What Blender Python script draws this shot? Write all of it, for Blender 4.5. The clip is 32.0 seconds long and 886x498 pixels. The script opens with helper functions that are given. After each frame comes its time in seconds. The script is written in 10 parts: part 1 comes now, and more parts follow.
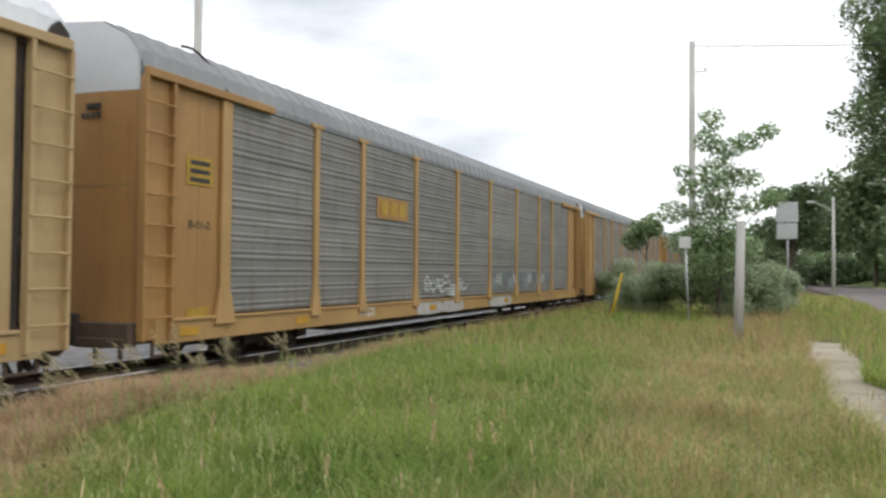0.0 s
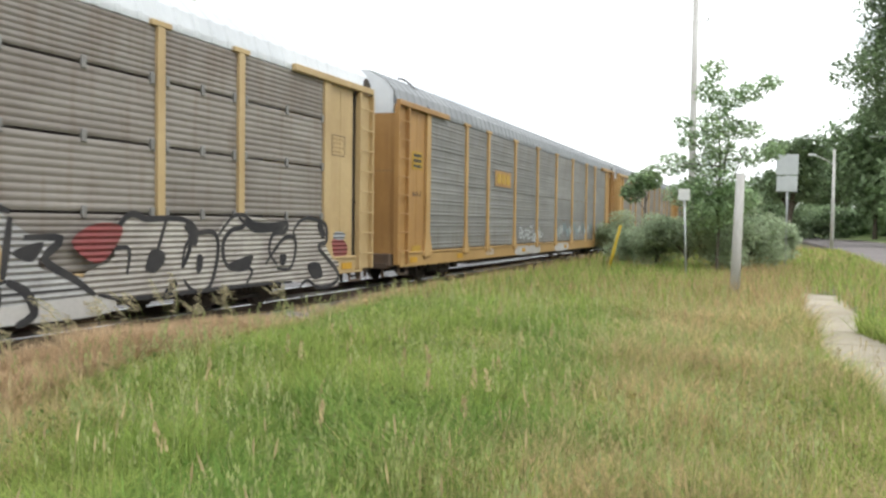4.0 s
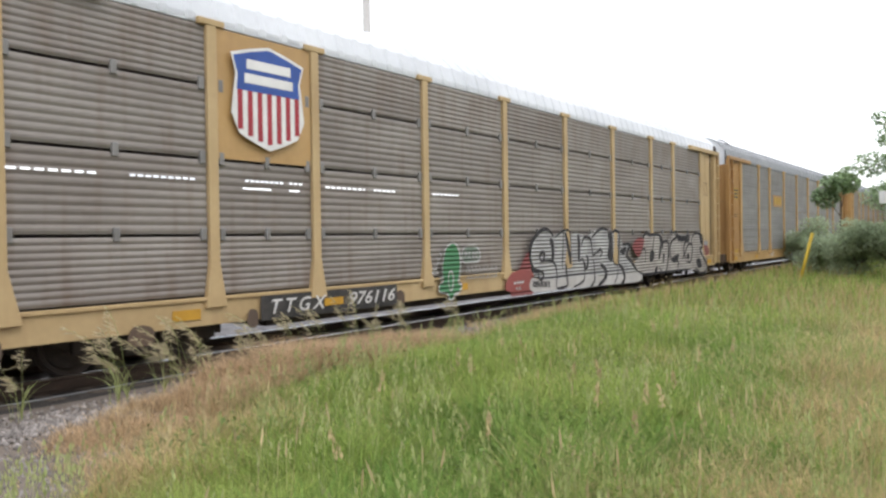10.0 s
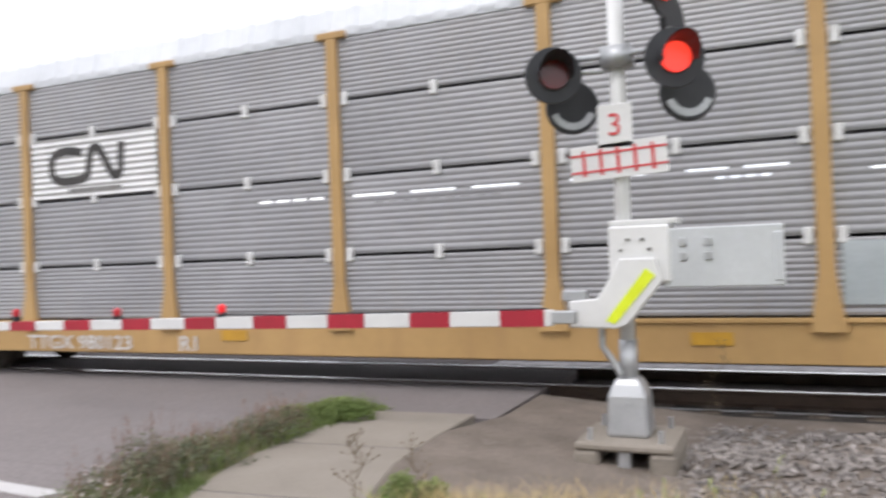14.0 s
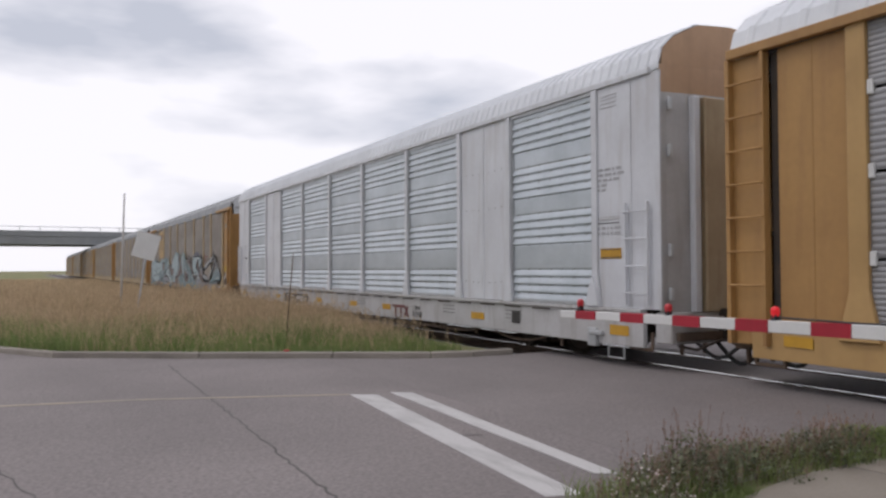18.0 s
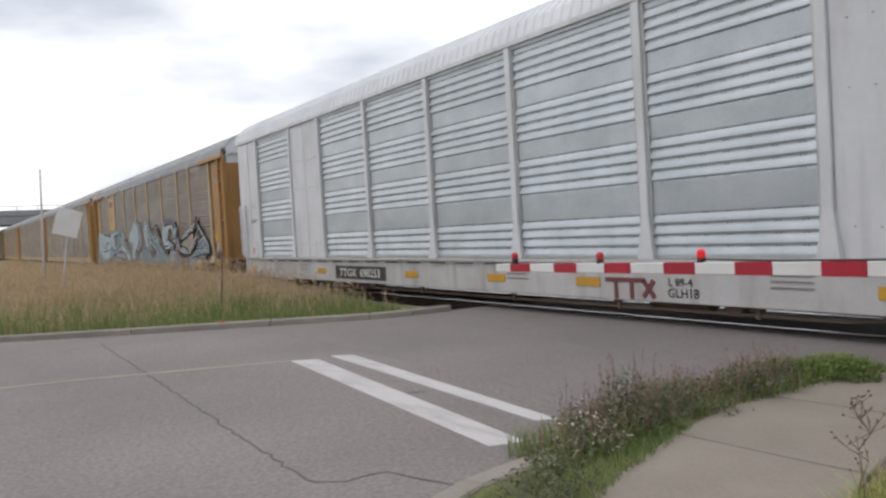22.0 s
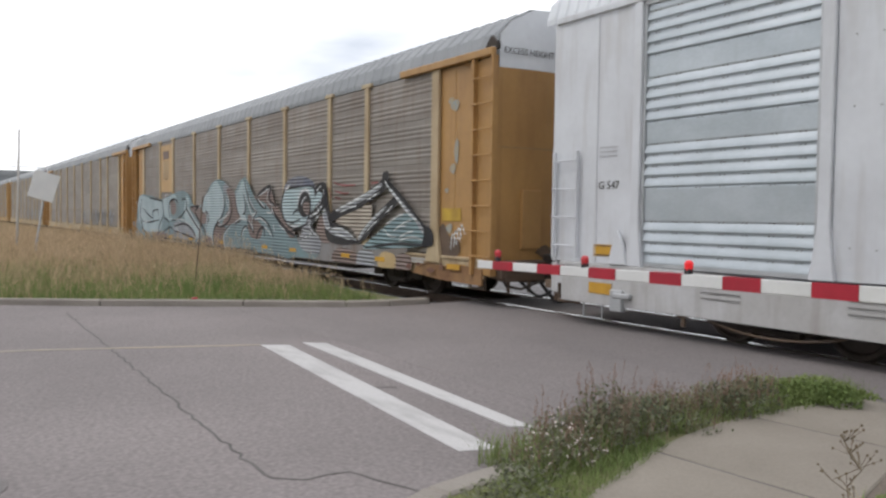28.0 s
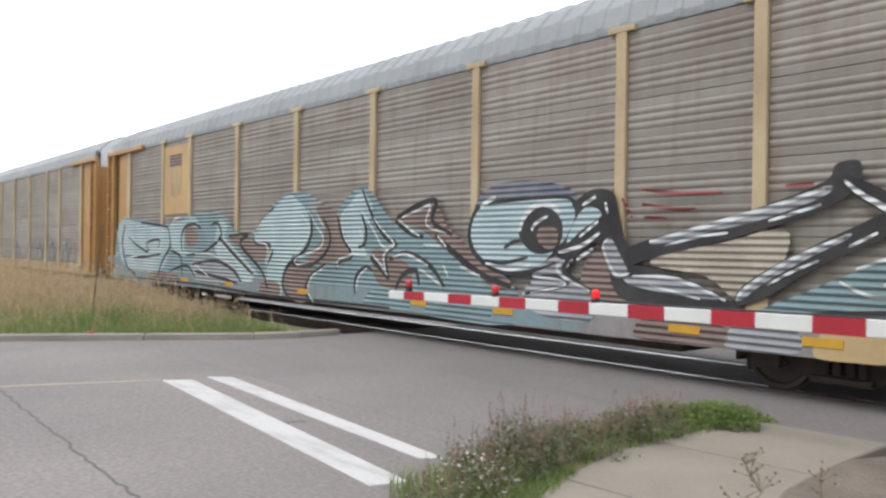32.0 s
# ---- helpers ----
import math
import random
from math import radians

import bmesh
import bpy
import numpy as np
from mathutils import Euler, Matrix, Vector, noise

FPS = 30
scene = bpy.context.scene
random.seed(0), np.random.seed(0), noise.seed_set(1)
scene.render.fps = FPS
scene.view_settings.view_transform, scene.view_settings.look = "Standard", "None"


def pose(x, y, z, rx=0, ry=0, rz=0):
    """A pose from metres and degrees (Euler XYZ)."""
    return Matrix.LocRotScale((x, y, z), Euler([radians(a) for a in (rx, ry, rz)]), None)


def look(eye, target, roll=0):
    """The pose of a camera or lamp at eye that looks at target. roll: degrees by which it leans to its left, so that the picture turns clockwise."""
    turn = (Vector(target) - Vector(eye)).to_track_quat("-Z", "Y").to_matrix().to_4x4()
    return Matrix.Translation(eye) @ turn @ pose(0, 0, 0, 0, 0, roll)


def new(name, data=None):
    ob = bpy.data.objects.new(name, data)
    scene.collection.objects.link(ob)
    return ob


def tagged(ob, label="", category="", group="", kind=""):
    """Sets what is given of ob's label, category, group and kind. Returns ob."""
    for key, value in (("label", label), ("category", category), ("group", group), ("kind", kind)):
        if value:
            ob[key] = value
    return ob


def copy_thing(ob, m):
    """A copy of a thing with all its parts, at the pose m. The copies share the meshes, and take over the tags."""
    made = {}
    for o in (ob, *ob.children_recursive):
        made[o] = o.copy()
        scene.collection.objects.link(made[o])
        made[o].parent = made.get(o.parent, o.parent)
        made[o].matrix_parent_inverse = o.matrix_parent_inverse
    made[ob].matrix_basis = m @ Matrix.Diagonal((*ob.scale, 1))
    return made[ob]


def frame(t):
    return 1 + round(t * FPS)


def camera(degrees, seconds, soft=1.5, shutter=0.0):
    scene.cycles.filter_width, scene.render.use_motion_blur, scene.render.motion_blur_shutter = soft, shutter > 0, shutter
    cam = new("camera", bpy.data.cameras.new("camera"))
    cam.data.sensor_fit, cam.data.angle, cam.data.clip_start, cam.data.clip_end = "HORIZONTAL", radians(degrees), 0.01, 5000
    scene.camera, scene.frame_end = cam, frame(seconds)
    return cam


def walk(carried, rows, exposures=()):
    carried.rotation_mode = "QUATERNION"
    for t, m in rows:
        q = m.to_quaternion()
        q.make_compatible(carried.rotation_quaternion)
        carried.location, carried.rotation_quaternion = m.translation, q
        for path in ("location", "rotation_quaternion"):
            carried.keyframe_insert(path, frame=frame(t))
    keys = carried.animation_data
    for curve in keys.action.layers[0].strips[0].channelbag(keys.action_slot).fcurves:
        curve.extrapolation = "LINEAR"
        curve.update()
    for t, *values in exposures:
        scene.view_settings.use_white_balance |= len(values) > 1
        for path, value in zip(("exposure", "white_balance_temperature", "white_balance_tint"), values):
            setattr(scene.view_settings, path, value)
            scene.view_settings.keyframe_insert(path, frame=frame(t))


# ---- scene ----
HC = 1.70
cam = camera(58.86, 32.0, soft=2.5, shutter=0.25)
PATH = [
    (0.0, pose(-0.001, 0.010, 1.705, 91.58, -0.51, -66.92)),
    (0.5, pose(0.004, 0.009, 1.702, 93.89, 1.01, -62.91)),
    (1.0, pose(0.009, 0.007, 1.698, 89.00, 1.49, -68.37)),
    (1.5, pose(0.014, 0.005, 1.695, 88.86, 0.18, -66.06)),
    (2.0, pose(0.019, 0.003, 1.692, 87.78, 0.78, -66.47)),
    (2.5, pose(0.024, 0.002, 1.689, 86.86, -0.77, -71.99)),
    (3.0, pose(0.028, -0.000, 1.685, 87.72, -0.01, -68.25)),
    (3.5, pose(0.033, -0.002, 1.682, 86.40, 0.28, -69.00)),
    (4.0, pose(0.038, -0.004, 1.679, 88.08, -0.76, -66.99)),
    (4.5, pose(0.043, -0.005, 1.675, 88.80, -0.47, -64.77)),
    (6.5, pose(0.063, -0.013, 1.662, 90.48, -2.32, -66.41)),
    (7.0, pose(0.067, -0.014, 1.659, 90.65, -1.77, -62.88)),
    (7.5, pose(0.072, -0.016, 1.656, 90.02, -0.02, -60.05)),
    (8.0, pose(0.077, -0.018, 1.653, 90.54, 0.92, -53.75)),
    (8.5, pose(0.082, -0.020, 1.649, 90.16, 0.79, -56.20)),
    (9.0, pose(0.087, -0.021, 1.646, 90.31, 0.59, -55.97)),
    (9.5, pose(0.083, -0.038, 1.651, 89.60, 0.32, -56.92)),
    (10.0, pose(0.079, -0.055, 1.656, 89.26, 0.86, -54.42)),
    (10.5, pose(0.074, -0.072, 1.661, 89.44, 0.56, -55.65)),
    (11.0, pose(0.070, -0.088, 1.665, 89.70, -0.88, -55.17)),
    (11.5, pose(0.066, -0.105, 1.670, 90.05, -1.12, -53.00)),
    (12.0, pose(0.062, -0.122, 1.675, 88.93, -0.28, -52.39)),
    (12.5, pose(0.058, -0.139, 1.680, 90.44, 0.38, -46.10)),
    (13.0, pose(0.105, -0.152, 1.686, 92.19, 3.42, -28.86)),
    (13.3, pose(0.134, -0.160, 1.690, 91.98, 3.21, -18.23)),
    (13.5, pose(0.153, -0.166, 1.693, 90.86, 2.77, -4.22)),
    (13.6, pose(0.163, -0.168, 1.694, 91.25, 3.13, 3.20)),
    (13.8, pose(0.182, -0.174, 1.696, 91.02, 2.76, 14.59)),
    (14.0, pose(0.201, -0.179, 1.699, 90.51, 2.18, 23.52)),
    (14.5, pose(0.161, -0.144, 1.693, 87.39, 3.11, 39.72)),
    (15.0, pose(0.121, -0.109, 1.687, 85.73, 0.93, 55.16)),
    (15.5, pose(0.081, -0.075, 1.681, 87.42, 0.61, 62.00)),
    (17.5, pose(0.081, -0.087, 1.675, 89.83, 0.08, 63.85)),
    (18.0, pose(0.081, -0.090, 1.673, 91.43, 0.28, 62.02)),
    (18.5, pose(0.081, -0.093, 1.671, 91.01, -0.03, 58.79)),
    (19.0, pose(0.081, -0.096, 1.670, 89.14, 0.29, 57.75)),
    (19.5, pose(0.081, -0.094, 1.670, 89.39, -0.51, 56.08)),
    (20.0, pose(0.082, -0.093, 1.670, 89.26, -1.53, 52.12)),
    (20.5, pose(0.083, -0.091, 1.670, 89.92, -0.57, 52.86)),
    (21.0, pose(0.083, -0.089, 1.670, 88.78, 2.08, 53.77)),
    (21.5, pose(0.084, -0.087, 1.669, 87.09, 2.57, 54.49)),
    (22.0, pose(0.084, -0.085, 1.669, 88.32, 3.33, 57.24)),
    (22.5, pose(0.085, -0.083, 1.669, 88.01, 3.32, 56.51)),
    (23.0, pose(0.086, -0.082, 1.669, 87.59, 2.85, 56.17)),
    (23.5, pose(0.086, -0.080, 1.669, 87.73, 2.66, 56.39)),
    (24.0, pose(0.087, -0.078, 1.669, 88.81, 2.71, 55.56)),
    (24.5, pose(0.087, -0.076, 1.669, 88.85, 2.60, 57.83)),
    (26.5, pose(-0.071, 0.005, 1.681, 88.21, -0.54, 56.87)),
    (27.0, pose(-0.091, 0.021, 1.683, 89.65, -0.79, 58.62)),
    (27.5, pose(-0.112, 0.038, 1.685, 88.41, -1.37, 59.29)),
    (28.0, pose(-0.133, 0.054, 1.686, 87.63, -0.76, 56.06)),
    (28.5, pose(-0.154, 0.070, 1.688, 85.75, 1.04, 56.94)),
    (29.0, pose(-0.174, 0.086, 1.690, 84.63, 2.98, 60.66)),
    (29.5, pose(-0.166, 0.078, 1.689, 89.75, -0.19, 53.16)),
    (30.0, pose(-0.158, 0.070, 1.688, 89.59, -0.98, 49.42)),
    (30.5, pose(-0.149, 0.061, 1.687, 88.61, 1.68, 48.22)),
    (31.0, pose(-0.155, 0.069, 1.684, 84.88, -0.15, 53.08)),
    (31.5, pose(-0.161, 0.077, 1.682, 90.46, -1.25, 54.44)),
    (32.0, pose(-0.167, 0.084, 1.680, 89.93, -0.80, 49.60)),
]
walk(cam, PATH, exposures=[(0.0, -0.15, 6500, 9), (1.0, -0.18, 6500, 9), (2.0, 0.12, 6500, 8), (3.0, 0.38, 6500, 7), (4.0, 0.40, 6450, 7), (7.0, 0.18, 6400, 10), (8.0, 0.18, 6350, 11), (9.0, 0.25, 6350, 12), (10.0, 0.30, 6350, 12), (11.0, 0.40, 6350, 13), (12.0, 0.40, 6300, 14), (13.0, 0.27, 6350, 14), (14.0, 0.42, 6350, 14), (15.0, 0.65, 6300, 13), (16.2, 0.10, 6350, 15), (17.5, -0.55, 6400, 16), (18.0, -0.55, 6400, 16), (19.0, -0.65, 6400, 15), (20.0, -0.36, 6350, 15), (22.0, -0.28, 6450, 12), (23.0, -0.30, 6450, 12), (27.0, -0.10, 6450, 11), (28.0, -0.10, 6400, 11), (29.0, 0.10, 6400, 9), (30.0, 0.20, 6400, 9), (31.0, 0.28, 6400, 8), (32.0, 0.38, 6350, 9)])

# ---- sky and sun: bright broken overcast ----
SUN_EL, SUN_AZ = 58.0, 150.0
world = bpy.data.worlds.new("sky")
scene.world = world
world.use_nodes = True
wn, wl = world.node_tree.nodes, world.node_tree.links
wn.clear()
w_out = wn.new("ShaderNodeOutputWorld")
w_bg = wn.new("ShaderNodeBackground")
w_sky = wn.new("ShaderNodeTexSky")
w_sky.sky_type, w_sky.sun_disc = "NISHITA", False
w_sky.sun_elevation, w_sky.sun_rotation = radians(SUN_EL), radians(SUN_AZ)
w_sky.air_density, w_sky.dust_density = 1.0, 2.0
w_tc = wn.new("ShaderNodeTexCoord")
w_map = wn.new("ShaderNodeMapping")
w_map.inputs["Scale"].default_value = (1.0, 1.0, 3.2)
w_map.inputs["Location"].default_value = (0.1, 0.6, 0.35)
w_noise = wn.new("ShaderNodeTexNoise")
w_noise.inputs["Scale"].default_value = 2.3
w_noise.inputs["Detail"].default_value = 5
w_noise.inputs["Roughness"].default_value = 0.5
w_ramp = wn.new("ShaderNodeValToRGB")
w_ramp.color_ramp.elements[0].position, w_ramp.color_ramp.elements[0].color = 0.485, (15.4, 15.5, 15.7, 1)
w_ramp.color_ramp.elements[1].position, w_ramp.color_ramp.elements[1].color = 0.66, (8.8, 9.4, 10.3, 1)
w_mix = wn.new("ShaderNodeMixRGB")
w_mix.inputs[0].default_value = 0.9
wl.new(w_tc.outputs["Generated"], w_map.inputs["Vector"])
wl.new(w_map.outputs[0], w_noise.inputs["Vector"])
wl.new(w_noise.outputs["Fac"], w_ramp.inputs[0])
wl.new(w_sky.outputs[0], w_mix.inputs[1])
wl.new(w_ramp.outputs[0], w_mix.inputs[2])
wl.new(w_mix.outputs[0], w_bg.inputs["Color"])
w_bg.inputs["Strength"].default_value = 0.10
wl.new(w_bg.outputs[0], w_out.inputs[0])
sun_data = bpy.data.lights.new("sun", "SUN")
sun_data.energy, sun_data.angle, sun_data.color = 0.8, radians(16), (1.0, 0.95, 0.88)
sun = new("sun", sun_data)
# the sun stands behind the viewer, over the street
sun.matrix_world = look((0, 0, 60), (12, 30, 60 - 44))


# ---- materials ----
def mat(name, c1, c2=None, scale=2.0, rough=0.8, metal=0.0, bump=0.0, fine=0.25, stretch=(1, 1, 1), c3=None, lo=0.35, hi=0.65,
        per="object", vary=0.0, spec=0.4, emit=None, emit_strength=0.0, fine_scale=14.0, transmit=0.0, streak=None, streak_amt=0.0, ribs=0.0, thin=0.0):
    m = bpy.data.materials.new(name)
    m.use_nodes = True
    n, l = m.node_tree.nodes, m.node_tree.links
    b = n["Principled BSDF"]
    b.inputs["Roughness"].default_value, b.inputs["Metallic"].default_value = rough, metal
    b.inputs["Specular IOR Level"].default_value = spec
    if emit:
        b.inputs["Emission Color"].default_value, b.inputs["Emission Strength"].default_value = (*emit, 1), emit_strength
    if transmit:
        b.inputs["Transmission Weight"].default_value = transmit
    c2 = c2 or tuple(v * 0.8 for v in c1)
    tc = n.new("ShaderNodeTexCoord")
    mp = n.new("ShaderNodeMapping")
    mp.inputs["Scale"].default_value = stretch
    l.new(tc.outputs["Object"], mp.inputs["Vector"])
    info = n.new("ShaderNodeObjectInfo") if per == "object" else n.new("ShaderNodeNewGeometry")
    rnd = info.outputs["Random"] if per == "object" else info.outputs["Random Per Island"]

    def tex(sc, detail):
        t = n.new("ShaderNodeTexNoise")
        t.noise_dimensions = "4D"
        t.inputs["Scale"].default_value, t.inputs["Detail"].default_value = sc, detail
        l.new(mp.outputs[0], t.inputs["Vector"])
        if per == "object":
            w = n.new("ShaderNodeMath")
            w.operation, w.inputs[1].default_value = "MULTIPLY", 37.0
            l.new(rnd, w.inputs[0])
            l.new(w.outputs[0], t.inputs["W"])
        return t
    big, small = tex(scale, 4), tex(scale * fine_scale, 3)
    ramp = n.new("ShaderNodeValToRGB")
    ramp.color_ramp.elements[0].position, ramp.color_ramp.elements[0].color = lo, (*c1, 1)
    ramp.color_ramp.elements[1].position, ramp.color_ramp.elements[1].color = hi, (*c2, 1)
    if c3:
        e = ramp.color_ramp.elements.new(min(0.98, hi + 0.12))
        e.color = (*c3, 1)
    l.new(big.outputs["Fac"], ramp.inputs[0])
    col = ramp.outputs[0]

    def scaled(col, source, low, high):
        r = n.new("ShaderNodeMapRange")
        r.inputs[3].default_value, r.inputs[4].default_value = low, high
        l.new(source, r.inputs[0])
        v = n.new("ShaderNodeVectorMath")
        v.operation = "MULTIPLY"
        l.new(col, v.inputs[0])
        l.new(r.outputs[0], v.inputs[1])
        return v.outputs[0]
    col = scaled(col, small.outputs["Fac"], 1 - fine, 1 + fine)
    if vary:
        col = scaled(col, rnd, 1 - vary, 1 + vary)
    if streak:
        sm = n.new("ShaderNodeMapping")
        sm.inputs["Scale"].default_value = (3.2, 3.2, 0.45)
        l.new(tc.outputs["Object"], sm.inputs["Vector"])
        st = n.new("ShaderNodeTexNoise")
        st.inputs["Scale"].default_value, st.inputs["Detail"].default_value = 1.3, 5
        l.new(sm.outputs[0], st.inputs["Vector"])
        sr = n.new("ShaderNodeMapRange")
        sr.inputs[1].default_value, sr.inputs[2].default_value, sr.inputs[4].default_value = 0.5, 0.75, streak_amt
        l.new(st.outputs["Fac"], sr.inputs[0])
        mx = n.new("ShaderNodeMixRGB")
        mx.inputs[2].default_value = (*streak, 1)
        l.new(sr.outputs[0], mx.inputs[0])
        l.new(col, mx.inputs[1])
        col = mx.outputs[0]
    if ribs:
        # paint that lies on ribbed sheet: its relief, and a colour darker in the grooves
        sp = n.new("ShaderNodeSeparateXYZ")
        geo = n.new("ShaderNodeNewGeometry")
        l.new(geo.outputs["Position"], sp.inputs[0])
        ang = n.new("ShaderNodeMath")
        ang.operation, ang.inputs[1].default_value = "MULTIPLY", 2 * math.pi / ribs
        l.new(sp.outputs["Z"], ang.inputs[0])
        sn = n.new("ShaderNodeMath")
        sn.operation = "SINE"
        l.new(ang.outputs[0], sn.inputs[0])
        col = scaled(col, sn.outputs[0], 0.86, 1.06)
        rb = n.new("ShaderNodeBump")
        rb.inputs["Strength"].default_value, rb.inputs["Distance"].default_value = 0.8, 0.016
        l.new(sn.outputs[0], rb.inputs["Height"])
        l.new(rb.outputs[0], b.inputs["Normal"])
    l.new(col, b.inputs["Base Color"])
    if bump:
        bp = n.new("ShaderNodeBump")
        bp.inputs["Strength"].default_value, bp.inputs["Distance"].default_value = bump, 0.02
        l.new(small.outputs["Fac"], bp.inputs["Height"])
        l.new(bp.outputs[0], b.inputs["Normal"])
    if thin:
        # leaves and blades let part of the light through
        tr = n.new("ShaderNodeBsdfTranslucent")
        mix = n.new("ShaderNodeMixShader")
        mix.inputs[0].default_value = thin
        l.new(col, tr.inputs["Color"])
        l.new(b.outputs[0], mix.inputs[1])
        l.new(tr.outputs[0], mix.inputs[2])
        l.new(mix.outputs[0], n["Material Output"].inputs["Surface"])
    return m


